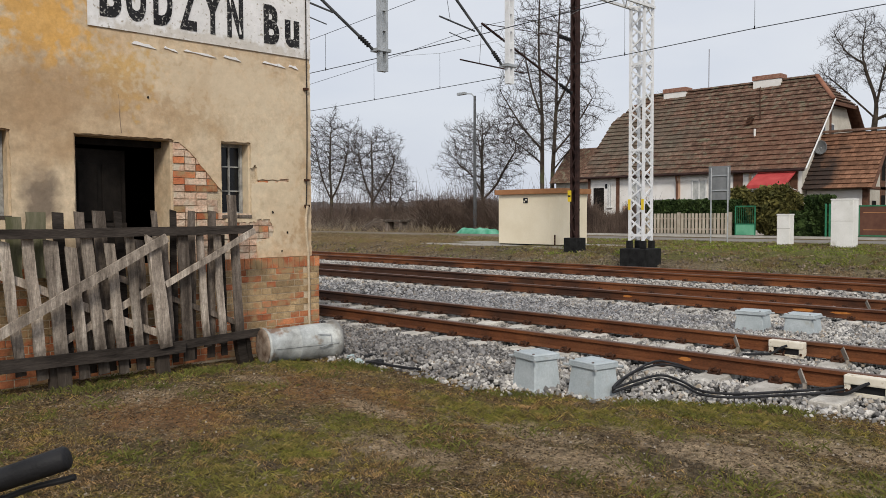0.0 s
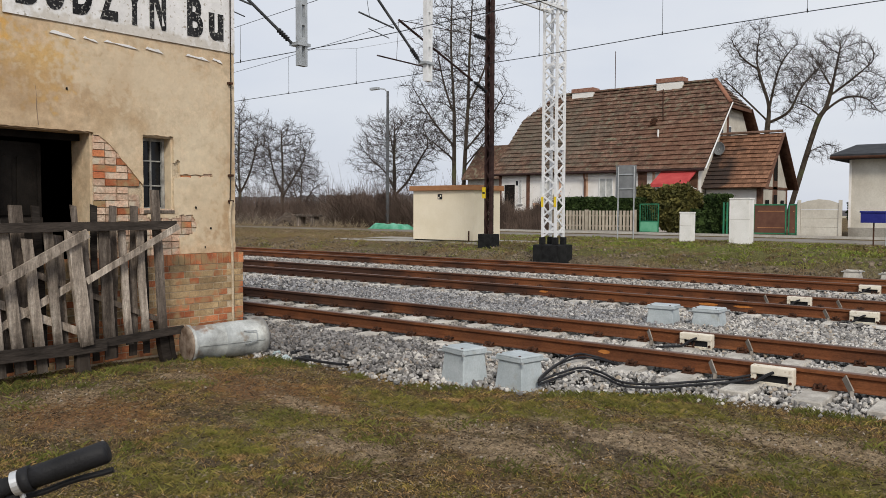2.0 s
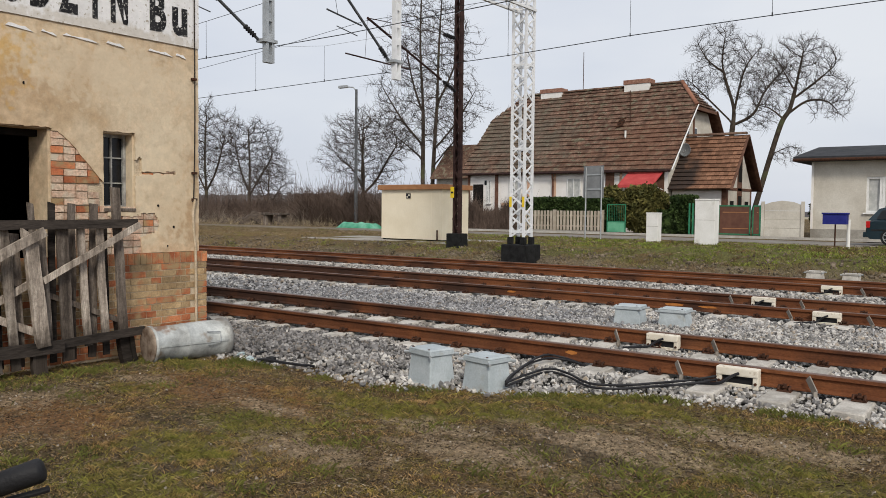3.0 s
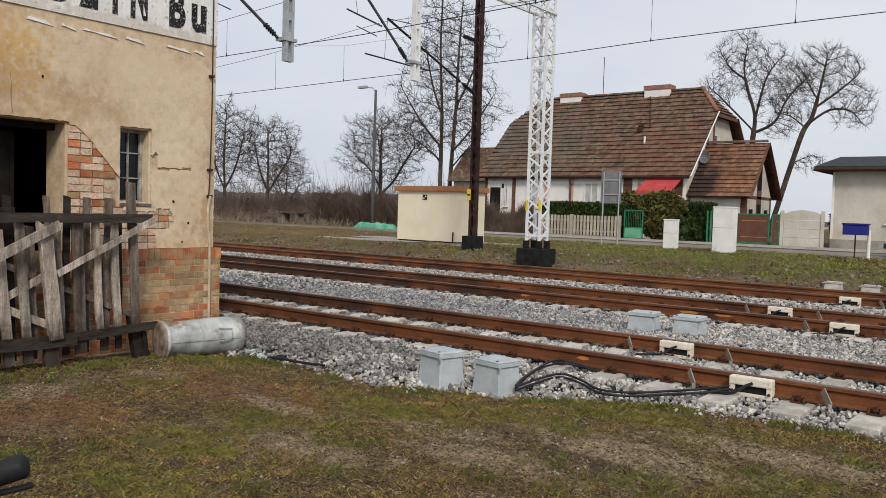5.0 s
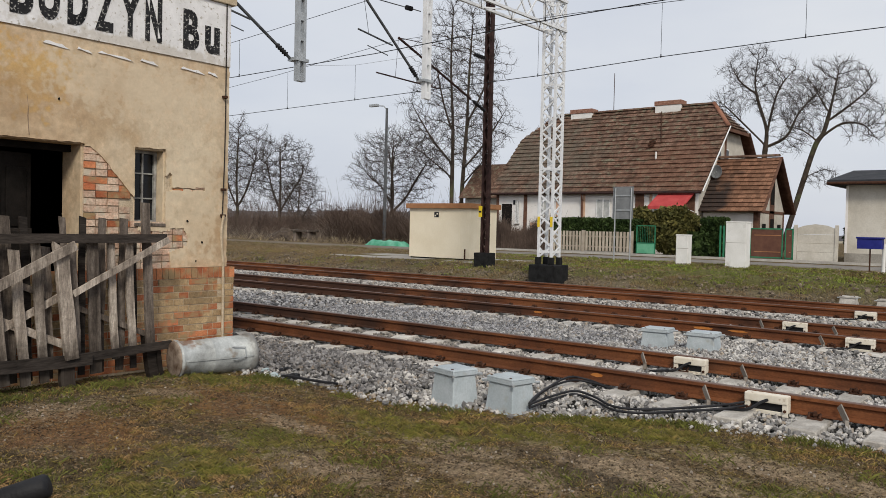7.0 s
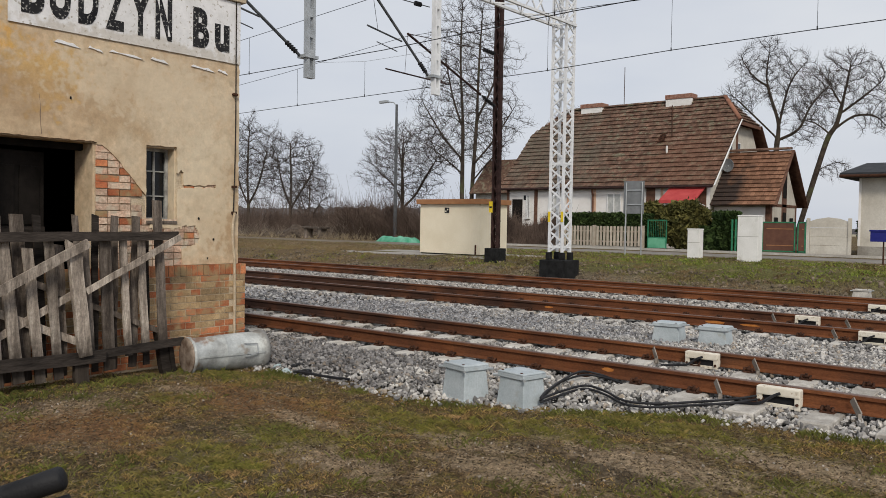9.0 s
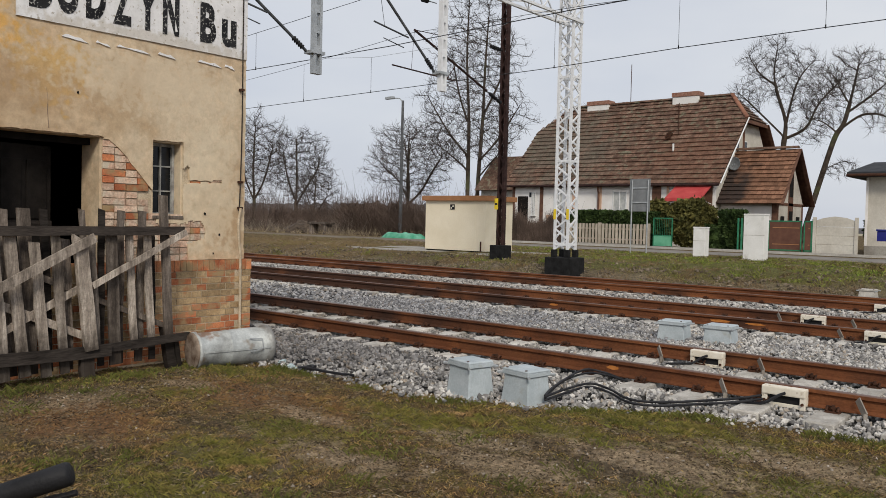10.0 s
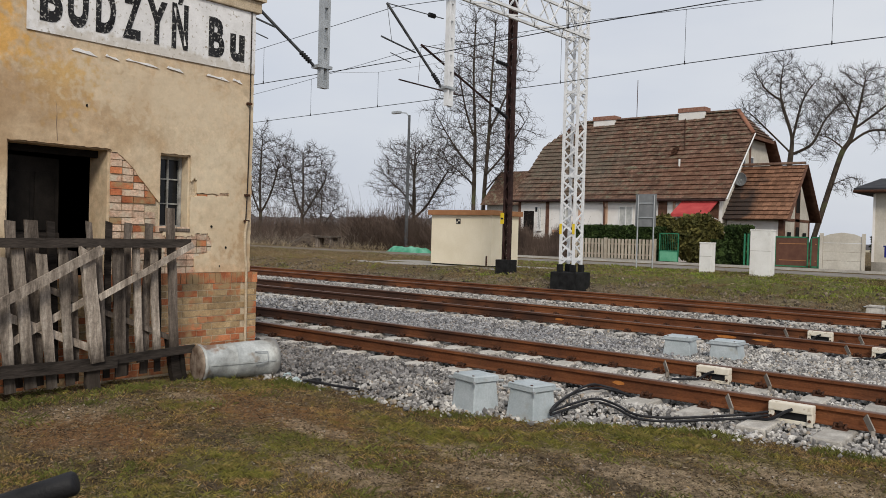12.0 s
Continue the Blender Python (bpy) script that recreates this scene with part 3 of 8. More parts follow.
def stones(name, label, count, place, size, seed, mat=None):
    """Loose angular stones joined into one mesh."""
    rng = np.random.default_rng(seed)
    turn = [(math.cos(a), math.sin(a)) for a in [k * math.pi / 4 for k in range(8)]]
    hull = np.array([(1.15 * turn[2 * k][0], 1.15 * turn[2 * k][1], -0.6) for k in range(4)] + [(0.95 * turn[2 * k + 1][0], 0.95 * turn[2 * k + 1][1], 0.6) for k in range(4)])
    sides = np.array([f for k in range(4) for f in ((k, (k + 1) % 4, 4 + k), (4 + k, (k + 1) % 4, 4 + (k + 1) % 4))] + [(2, 1, 0), (3, 2, 0), (4, 5, 6), (4, 6, 7)])
    pts = []
    while len(pts) < count:
        p = place(rng)
        if p is not None:
            pts.append(p)
    pts = np.array(pts)
    n = len(pts)
    v = hull[None] * rng.uniform(0.6, 1.25, (n, 8, 3)) * rng.uniform(0.6, 1.15, (n, 1, 3))
    ang = rng.uniform(0, 6.283, (n, 3))
    for a in range(3):
        c, s = np.cos(ang[:, a])[:, None], np.sin(ang[:, a])[:, None]
        i, j = (a + 1) % 3, (a + 2) % 3
        vi, vj = v[:, :, i].copy(), v[:, :, j].copy()
        v[:, :, i], v[:, :, j] = c * vi - s * vj, s * vi + c * vj
    v *= (size * rng.uniform(0.5, 1.5, (n, 1, 1)))
    v += pts[:, None, :]
    f = (sides[None] + (np.arange(n) * 8)[:, None, None]).reshape(-1, 3)
    ob = new(name, raw_mesh(name, v.reshape(-1, 3).tolist(), f.tolist(), mat or STONE))
    return tagged(ob, label, "stones", kind="stuff")


def on_sleeper(x, y):
    for (a, b), ph in zip(RAIL_Y, PHASE):
        if a - 0.55 < y < b + 0.55:
            d = abs((x - ph + 0.3) % 0.6 - 0.3)
            if d < 0.118 or min(abs(y - a), abs(y - b)) < 0.075:
                return True
    return False


def near_bed(rng):
    x, y = rng.uniform(-11.5, 2.2), rng.uniform(5.5, 11.9)
    if y < toe(x) - 0.1 + 0.28 * rng.random() ** 2 - 0.15 * (rng.random() < 0.1):
        return None
    if on_sleeper(x, y) and rng.random() > 0.08:
        return None
    if x < -8.0 and y < 6.3:
        return None
    return (x, y, max(bed_z(x, y), -0.01) + rng.uniform(-0.008, 0.034))


def mid_bed(rng):
    x, y = rng.uniform(-26, 3), rng.uniform(6.2, 20.2)
    if (y < 11.9 and x > -11.5) or (x < -12 and y < 6.4):
        return None
    if on_sleeper(x, y) and rng.random() > 0.08:
        return None
    return (x, y, bed_z(x, y) + rng.uniform(0, 0.02))


stones("ballast_stones", "loose angular grey ballast stones", 66000, near_bed, 0.0205, 1)
stones("ballast_stones", "loose angular grey ballast stones", 36000, mid_bed, 0.031, 2)


def rail_profile(y, z):
    half = [(0.0625, 0), (0.0625, 0.010), (0.012, 0.028), (0.008, 0.11), (0.033, 0.122), (0.0335, 0.152), (0.027, 0.159)]
    return [(y + u, z + v) for u, v in half] + [(y - u, z + v) for u, v in half[::-1]]


def rail_mesh(y):
    bm = bmesh.new()
    prof = rail_profile(y, HEAD - 0.159)
    xs = [-160, -80, -40, -20, -10, 0, 10, 40, 120]
    loft(bm, [[(x, u, v) for u, v in prof] for x in xs])
    for f in bm.faces:
        if f.calc_center_median().z > HEAD - 0.012:
            f.material_index = 1
    return bm


def sleeper_mesh():
    bm = bmesh.new()
    rings = []
    for y, w, z in ((-1.3, 0.12, 0.05), (-1.29, 0.125, 0.062), (-1.0, 0.125, 0.068), (-0.45, 0.12, 0.068), (-0.3, 0.10, 0.045), (0.3, 0.10, 0.045), (0.45, 0.12, 0.068), (1.0, 0.125, 0.068), (1.29, 0.125, 0.062), (1.3, 0.12, 0.05)):
        rings.append([(-w - 0.02, y, -0.12), (-w, y, z - 0.012), (-w + 0.012, y, z), (w - 0.012, y, z), (w, y, z - 0.012), (w + 0.02, y, -0.12)])
    loft(bm, rings)
    return mesh_of(bm, "sleeper", CONCRETE)


def fastening_mesh():
    """A pair of sprung clips with their bolts on one rail seat."""
    bm = bmesh.new()
    for s in (-1, 1):
        box(bm, -0.06, 0.06, s * 0.10 - 0.045, s * 0.10 + 0.045, 0.07, 0.082)
        for k in (-1, 1):
            pipe(bm, [(k * 0.045, s * 0.145, 0.085), (k * 0.048, s * 0.11, 0.118), (k * 0.03, s * 0.06, 0.108), (k * 0.02, s * 0.045, 0.10)], 0.011, 5)
        tube(bm, (0, s * 0.10, 0.08), (0, s * 0.10, 0.135), 0.016, 0.014, 6)
        tube(bm, (0, s * 0.10, 0.10), (0, s * 0.10, 0.115), 0.027, 0.027, 6)
    return mesh_of(bm, "fastening", IRON)


def tracks():
    sl, fa = sleeper_mesh(), fastening_mesh()
    spans = ((-45, 12), (-45, 12), (-36, 12))
    for (a, b), ph, (lo, hi) in zip(RAIL_Y, PHASE, spans):
        tr = thing("railway_track", ((lo + hi) / 2, (a + b) / 2, 0.0), "rusty rails on pale concrete sleepers in grey ballast", "railway track", "parallel tracks", kind="structure")
        for y in (a, b):
            part("rail", rail_mesh(y), [RUST, RAILHEAD], tr, "rust-brown steel rail")
        k = math.ceil((lo - ph) / 0.6)
        while ph + 0.6 * k < hi:
            x = ph + 0.6 * k
            h = hash01(k, a)
            piece("sleeper", sl, tr, Matrix.Translation((x, (a + b) / 2 + (h - 0.5) * 0.03, 0.004 * (h - 0.5))) @ Matrix.Rotation((h - 0.5) * 0.02, 4, "Z"))
            if -24 < x < 4:
                for y in (a, b):
                    piece("fastening", fa, tr, Matrix.Translation((x, y, 0)))
            k += 1


tracks()


def sensor(x, y):
    """A wheel counting head clamped to the side of a rail that faces the viewer."""
    s = thing("wheel_sensor", (x, y, 0.1), "cream wheel sensor box clamped to a rusty rail", "rail sensor", "wheel sensors")
    f = y - 0.075
    bm = boxed(x - 0.19, x + 0.19, f - 0.07, f + 0.03, 0.155, 0.232, 0.012)
    part("cover", bm, CREAM, s)
    bm = bmesh.new()
    for k in (-1, 1):
        box(bm, x + k * 0.165 - 0.025, x + k * 0.165 + 0.025, f - 0.06, f + 0.03, 0.045, 0.16, 0.006)
    box(bm, x - 0.19, x + 0.19, f - 0.05, f + 0.03, 0.05, 0.085, 0.006)
    part("bracket", bm, CREAM, s)
    part("recess", boxed(x - 0.14, x + 0.14, f - 0.035, f + 0.03, 0.085, 0.155), BLACK, s, "black sensor block")
    bm = bmesh.new()
    pipe(bm, smooth_run([(x + 0.02, f - 0.075, 0.185), (x - 0.03, f - 0.12, 0.16), (x - 0.13, f - 0.16, 0.09), (x - 0.26, f - 0.2, 0.075), (x - 0.4, f - 0.24, 0.06)], 4), 0.014, 6)
    part("lead", bm, CABLE, s, "black cable lead")
    for k in (-1, 1):
        part("bolt", tube(bmesh.new(), (x + k * 0.165, f - 0.075, 0.10), (x + k * 0.165, f - 0.05, 0.10), 0.014, n=6), IRON, s)


def clamp(x, y):
    c = thing("rail_clamp", (x, y, 0.1), "grey bent steel strap leaning against a rail", "rail clamp", "rail clamps")
    bm = bmesh.new()
    bar(bm, (x - 0.03, y - 0.06, 0.205), (x + 0.05, y - 0.13, 0.09), 0.065, 0.012)
    bar(bm, (x + 0.05, y - 0.13, 0.1), (x + 0.055, y - 0.15, 0.04), 0.06, 0.03)
    part("strap", bm, STRAP, c)


for sx, sy in ((-2.29, 7.697), (-3.61, 9.197), (-2.6, 12.782), (-3.9, 14.282), (-3.49, 17.447), (-2.2, 18.947)):
    sensor(sx, sy)
for cx_, cy_ in ((-2.86, 7.697), (-1.67, 7.697), (-4.2, 9.197), (-3.02, 9.197), (-3.12, 12.782), (-2.05, 12.782), (-4.45, 14.282), (-3.3, 14.282), (-2.95, 17.447)):
    clamp(cx_, cy_)


def rust_marks():
    """Bright worn patches of rust on a rail's web."""
    for k, (x, y, w) in enumerate(((-4.9, 12.782, 0.36), (-4.35, 12.782, 0.3), (-4.05, 7.697, 0.16), (-8.0, 12.782, 0.2))):
        bm = bmesh.new()
        o = [(x + w * 0.5 * math.cos(a) * (0.8 + 0.3 * hash01(k, a)), 0.155 + 0.02 * math.sin(a) * (0.7 + 0.5 * hash01(a, k))) for a in [i * 0.5236 for i in range(12)]]
        prism(bm, o, "y", y - 0.0135, y - 0.011)
        ob = solo("rust_patch", bm, ORANGE, "orange patch of fresh rust on a rail", "rust patch")


# ---- cable boxes beside the tracks ----
def cable_box(x, y, w, h, z, turn, mat=GREYBOX, label="pale grey cast cable box with a bolted lid", group="cable boxes"):
    b = thing("cable_box", (x, y, z), label, "cable box", group)
    m = Matrix.Translation((x, y, z)) @ Matrix.Rotation(turn, 4, "Z")
    bm = bmesh.new()
    rings = []
    for zz, s in ((-0.06, 1.16), (0.02, 1.16), (0.035, 1.05), (h * 0.82, 0.90), (h * 0.83, 0.92)):
        rings.append([m @ Vector((u * w / 2 * s, v * w / 2 * s * 0.86, zz)) for u, v in ((-1, -1), (1, -1), (1, 1), (-1, 1))])
    loft(bm, rings)
    bmesh.ops.bevel(bm, geom=list(bm.edges), offset=0.008, segments=1, affect="EDGES")
    part("body", bm, mat, b)
    bm = bmesh.new()
    rings = []
    for zz, s in ((h * 0.83, 1.0), (h * 0.95, 1.0), (h * 0.965, 0.985), (h, 0.95)):
        rings.append([m @ Vector((u * w / 2 * s, v * w / 2 * s * 0.88, zz)) for u, v in ((-1, -1), (1, -1), (1, 1), (-1, 1))])
    loft(bm, rings)
    bmesh.ops.bevel(bm, geom=list(bm.edges), offset=0.006, segments=1, affect="EDGES")
    lid = part("lid", bm, mat, b)
    for u, v in ((-1, -1), (1, -1), (1, 1), (-1, 1)):
        p = m @ Vector((u * w * 0.44, v * w * 0.41, h * 0.86))
        d = m.to_3x3() @ Vector((u * 0.035, v * 0.02, 0))
        part("bolt", tube(bmesh.new(), p + d * 0.4, p + d * 1.6, 0.013, n=6), GREYSTEEL, lid)
        if v < 0:
            c = m @ Vector((u * w * 0.36, v * w * 0.37, h * 0.95))
            part("bolt_head", tube(bmesh.new(), c, c + Vector((0, 0, 0.024)), 0.012, n=8), IRON, lid, "dark bolt head")
    return b


cable_box(-4.72, 6.14, 0.335, 0.36, -0.02, -0.25)
cable_box(-4.15, 6.24, 0.335, 0.35, -0.03, -0.18)
cable_box(-4.80, 10.85, 0.38, 0.33, 0.0, 0.1)
cable_box(-4.16, 10.9, 0.38, 0.33, 0.0, 0.05)
cable_box(-4.45, 20.3, 0.36, 0.24, 0.08, 0.05, CONCRETE, "whitish cable box at the foot of the bank", "cable boxes")
cable_box(-3.68, 20.3, 0.36, 0.24, 0.06, 0.05, CONCRETE, "whitish cable box at the foot of the bank", "cable boxes")


def ground_cable(pts, r):
    bm = bmesh.new()
    pipe(bm, smooth_run(pts, 8), r, 8)
    solo("trackside_cable", bm, CABLE, "black cable lying slack on the ballast", "cable", "trackside cables", smooth=True)


ground_cable([(-3.91, 6.19, 0.1), (-3.88, 6.5, 0.13), (-3.83, 6.84, 0.14), (-3.62, 6.83, 0.12), (-3.34, 6.7, 0.09), (-3.09, 6.82, 0.085), (-2.86, 7.11, 0.09), (-2.65, 7.39, 0.1), (-2.48, 7.57, 0.13)], 0.0115)
ground_cable([(-3.91, 6.19, 0.07), (-3.87, 6.5, 0.1), (-3.83, 6.83, 0.11), (-3.59, 6.78, 0.1), (-3.29, 6.61, 0.08), (-3.05, 6.73, 0.075), (-2.83, 7.02, 0.08), (-2.61, 7.29, 0.09), (-2.44, 7.47, 0.12)], 0.0115)
ground_cable([(-3.91, 6.19, 0.11), (-4, 6.49, 0.14), (-4.21, 7.34, 0.15), (-4.09, 7.56, 0.12), (-3.83, 7.55, 0.07)], 0.0115)
ground_cable([(-3.91, 6.19, 0.09), (-4.11, 6.78, 0.12), (-4.18, 7.38, 0.12), (-4, 7.53, 0.1), (-3.78, 7.54, 0.06)], 0.0115)
rust_marks()

# ---- signal building ----
WX, WY0, WY1 = -8.2, 0.6, 6.08
DOOR = (3.26, 4.29, 0.12, 2.45)
WIN = (4.86, 5.24, 1.63, 2.46)
WIN0 = (2.12, 2.68, 1.63, 2.45)
PLINTH = 1.13
EAVE = 4.25


def patch_top(y):
    """The upper edge of the large bare patch beside the door."""
    if y < 4.37:
        return 2.415
    if y < 4.49:
        return 2.405 - (y - 4.37) * 0.75
    return 2.315 - (y - 4.49) * 1.12


def in_patch(y, z):
    """Where the render has fallen off and brick shows."""
    w = 0.03 * noise.noise((y * 9, z * 9, 41)) + 0.02 * noise.noise((y * 25, z * 25, 42))
    if 5.30 <= y < 5.75 and 2.008 + (y - 5.32) * 0.05 + w * 0.3 < z < 2.036 + (y - 5.32) * 0.05 + w * 0.3:
        return True
    if 5.245 < y < 5.32 and 1.99 < z < 2.22:
        return z < 2.21 - abs(y - 5.28)
    if 4.27 < y < 4.9 and PLINTH <= z < 2.46:
        return z < patch_top(y)
    if 4.8 < y < 5.3 and z < 1.56:
        return z < 1.54 + w or y < 4.85
    if 5.3 <= y < 5.53:
        return 1.30 + (y - 5.3) * 0.35 < z < 1.585 - max(y - 5.46, 0) * 1.2 + w
    return False


def in_hole(y, z, o, g=0.0):
    return o[0] - g < y < o[1] + g and o[2] - g < z < o[3] + g


def station():
    st = thing("signal_building", ((WX - 1.8), 3.3, 0), "old ochre rendered station building with a brick plinth and flaking render", "building")
    # masonry core with real openings, 0.4 m thick
    cuts_y = [WY0, WIN0[0], WIN0[1], DOOR[0], DOOR[1], WIN[0], WIN[1], WY1]
    bm = bmesh.new()
    for a, b in zip(cuts_y, cuts_y[1:]):
        o = next((o for o in (WIN0, DOOR, WIN) if abs(o[0] - a) < 1e-6), None)
        if o:
            box(bm, WX - 0.43, WX - 0.03, a, b, -0.1, o[2])
            box(bm, WX - 0.43, WX - 0.03, a, b, o[3], EAVE)
        else:
            box(bm, WX - 0.43, WX - 0.03, a, b, -0.1, EAVE)
    core = part("wall", bm, MORTAR, st, "brick core of the front wall")
    # render coat with worn edges
    step = 0.016
    ny, nz = int((WY1 - WY0) / step), int((EAVE - PLINTH) / step) + 1
    keep = set()
    for i in range(ny):
        for j in range(nz):
            y, z = WY0 + (i + 0.5) * step, PLINTH + (j + 0.5) * step
            if not in_patch(y, z) and not any(in_hole(y, z, o) for o in (DOOR, WIN, WIN0)) and z < EAVE:
                keep.add((i, j))
    bm = bmesh.new()
    cache = {}

    def vert(i, j, back):
        if (i, j, back) not in cache:
            y, z = WY0 + i * step, PLINTH + j * step
            wob = 0.006 * noise.noise((y * 2.1, z * 2.1, 1)) + 0.0025 * noise.noise((y * 9, z * 9, 2))
            jy = 0.010 * noise.noise((y * 17, z * 17, 5))
            jz = 0.010 * noise.noise((y * 17, z * 17, 8))
            if 4.27 < y < 4.87 and abs(z - patch_top(y)) < step * 1.25:
                z, jz = patch_top(y) + 0.008 * noise.noise((y * 12, 3, 7)), 0
            cache[(i, j, back)] = bm.verts.new((WX - 0.034 if back else WX + wob, min(y + jy, WY1), z + (jz if j else 0)))
        return cache[(i, j, back)]
    for i, j in keep:
        q = [(i, j), (i + 1, j), (i + 1, j + 1), (i, j + 1)]
        bm.faces.new([vert(*p, 0) for p in q])
        for (a, b), nb in zip(zip(q, q[1:] + q[:1]), ((i, j - 1), (i + 1, j), (i, j + 1), (i - 1, j))):
            if nb not in keep:
                bm.faces.new([vert(*b, 0), vert(*a, 0), vert(*a, 1), vert(*b, 1)])
    part("render_coat", bm, PLASTER, core, "stained ochre render with patches fallen off")
    # reveals of the openings in render
    for o in (DOOR, WIN, WIN0):
        part("reveal", boxed(WX - 0.42, WX - 0.035, o[1] - 0.02, o[1], o[2], o[3]), PLASTER, core)
        part("reveal", boxed(WX - 0.42, WX - 0.035, o[0], o[0] + 0.02, o[2], o[3]), PLASTER, core)
        part("reveal", boxed(WX - 0.42, WX - 0.035, o[0] + 0.02, o[1] - 0.02, o[3] - 0.02, o[3]), PLASTER, core)
    # other walls, roof and a room behind the door, coloured near black for its shade
    bm = bmesh.new()
    box(bm, -11.6, WX - 0.43, WY1 - 0.4, WY1 - 0.002, -0.1, EAVE)
    box(bm, -11.6, WX - 0.43, WY0, WY0 + 0.4, -0.1, EAVE)
    box(bm, -11.6, -11.2, WY0 + 0.4, WY1 - 0.4, -0.1, EAVE)
    part("wall", bm, PLASTER, st, "ochre rendered outer walls")
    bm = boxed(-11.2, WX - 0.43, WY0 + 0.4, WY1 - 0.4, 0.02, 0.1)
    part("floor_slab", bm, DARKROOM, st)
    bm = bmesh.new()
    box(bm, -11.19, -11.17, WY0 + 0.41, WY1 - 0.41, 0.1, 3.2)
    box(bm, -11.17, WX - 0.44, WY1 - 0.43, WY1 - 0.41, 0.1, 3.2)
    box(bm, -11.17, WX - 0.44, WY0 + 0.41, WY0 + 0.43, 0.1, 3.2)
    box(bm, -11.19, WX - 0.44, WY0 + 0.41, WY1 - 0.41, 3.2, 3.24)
    part("room_lining", bm, DARKROOM, st, "inner room lined near black in place of its shade")
    bm = bmesh.new()
    box(bm, -12.0, WX + 0.05, WY0 - 0.2, WY1 + 0.05, EAVE, EAVE + 0.14, 0.01)
    box(bm, -11.9, WX + 0.09, WY0 - 0.15, WY1 + 0.09, EAVE + 0.14, EAVE + 0.2)
    part("roof", bm, MORTAR, st, "flat roof slab with a weathered edge")
    # name board painted on the render
    bm = boxed(WX + 0.008, WX + 0.016, 3.41, WY1 - 0.01, 3.515, EAVE - 0.005)
    board = part("name_board", bm, SIGNWHITE, st, "white painted name panel with black letters")
    for text, y, h, wd in (("B", 3.53, 0.45, 0.22), ("U", 3.80, 0.45, 0.21), ("D", 4.09, 0.45, 0.21), ("Z", 4.38, 0.45, 0.21), ("Y", 4.65, 0.45, 0.24), ("\u0143", 4.95, 0.45, 0.20), ("B", 5.42, 0.43, 0.21), ("u", 5.71, 0.31, 0.20)):
        cu = bpy.data.curves.new("letter", "FONT")
        cu.body, cu.size, cu.extrude, cu.offset, cu.resolution_u = text, 1.0, 0.004, 0.042, 4
        tmp = bpy.data.objects.new("letter", cu)
        scene.collection.objects.link(tmp)
        bpy.context.view_layer.update()
        me = bpy.data.meshes.new_from_object(tmp.evaluated_get(bpy.context.evaluated_depsgraph_get()))
        bpy.data.objects.remove(tmp)
        xs = [v.co.x for v in me.vertices]
        ys = [v.co.y for v in me.vertices]
        cap = 0.73 if text != "u" else 0.53
        lo = min(ys)
        for v in me.vertices:
            u = (v.co.x - min(xs)) / (max(xs) - min(xs)) * wd
            w = (v.co.y - lo) / cap * h
            v.co = Vector((WX + 0.018 + v.co.z, y + u, 3.625 + w)) - ORIGIN[st]
        me.materials.clear()
        me.materials.append(LETTER)
        ob = new("letter", me)
        ob.parent = board
        ORIGIN[ob] = ORIGIN[st]
    # dripping lime line below the board
    for a, b in ((3.85, 4.12), (4.2, 4.36), (4.42, 4.82), (4.9, 5.12), (5.4, 5.72), (5.76, 5.9)):
        w = b - a
        o = [(a, 3.395), (a + w * 0.3, 3.385 + 0.01 * hash01(a)), (a + w * 0.6, 3.38), (b, 3.37), (b - w * 0.15, 3.388), (a + w * 0.7, 3.398 + 0.016 * hash01(a, 2)), (a + w * 0.5, 3.393 + 0.016 * hash01(a, 3)), (a + w * 0.25, 3.398 + 0.03 * hash01(a, 4)), (a + w * 0.1, 3.42)]
        part("lime_streak", prism(bmesh.new(), o, "x", WX + 0.006, WX + 0.013), SIGNWHITE, st, "white streak of chipped paint")
    bm = bmesh.new()
    pipe(bm, [(WX, 3.733, 2.47), (WX + 0.001, 3.724, 2.56), (WX, 3.718, 2.66), (WX + 0.001, 3.722, 2.74), (WX, 3.709, 2.86)], [0.006, 0.004, 0.005, 0.003, 0.002], 5)
    part("crack", bm, SOOT, st, "thin crack above the door")
    for y, z, r in ((4.02, 2.86, 0.011), (5.52, 1.66, 0.013), (5.72, 1.42, 0.012), (5.64, 1.2, 0.01)):
        o = [(y + r * math.cos(a) * (0.6 + 0.6 * hash01(a, y)), z + r * 1.3 * math.sin(a) * (0.6 + 0.6 * hash01(a, z))) for a in [i * 0.698 for i in range(9)]]
        part("chip", prism(bmesh.new(), o, "x", WX + 0.001, WX + 0.009), DARKROOM, st, "dark chip in the render")
    # windows
    for o in (WIN, WIN0):
        w = part("window", boxed(WX - 0.20, WX - 0.19, o[0] + 0.03, o[1] - 0.03, o[2] + 0.03, o[3] - 0.03), GLASS, st, "old small-paned window with dark glass")
        bm = bmesh.new()
        for y in (o[0] + 0.02, o[1] - 0.055):
            box(bm, WX - 0.21, WX - 0.155, y, y + 0.03, o[2], o[3] - 0.02)
        for z in (o[2], o[3] - 0.055):
            box(bm, WX - 0.21, WX - 0.155, o[0] + 0.055, o[1] - 0.055, z, z + 0.035)
        part("window_frame", bm, FRAMEGREY, w, "frame with peeling grey paint")
        ym = (o[0] + o[1]) / 2
        part("glazing_bar", boxed(WX - 0.205, WX - 0.165, ym - 0.008, ym + 0.008, o[2] + 0.035, o[3] - 0.055), FRAMEGREY, w)
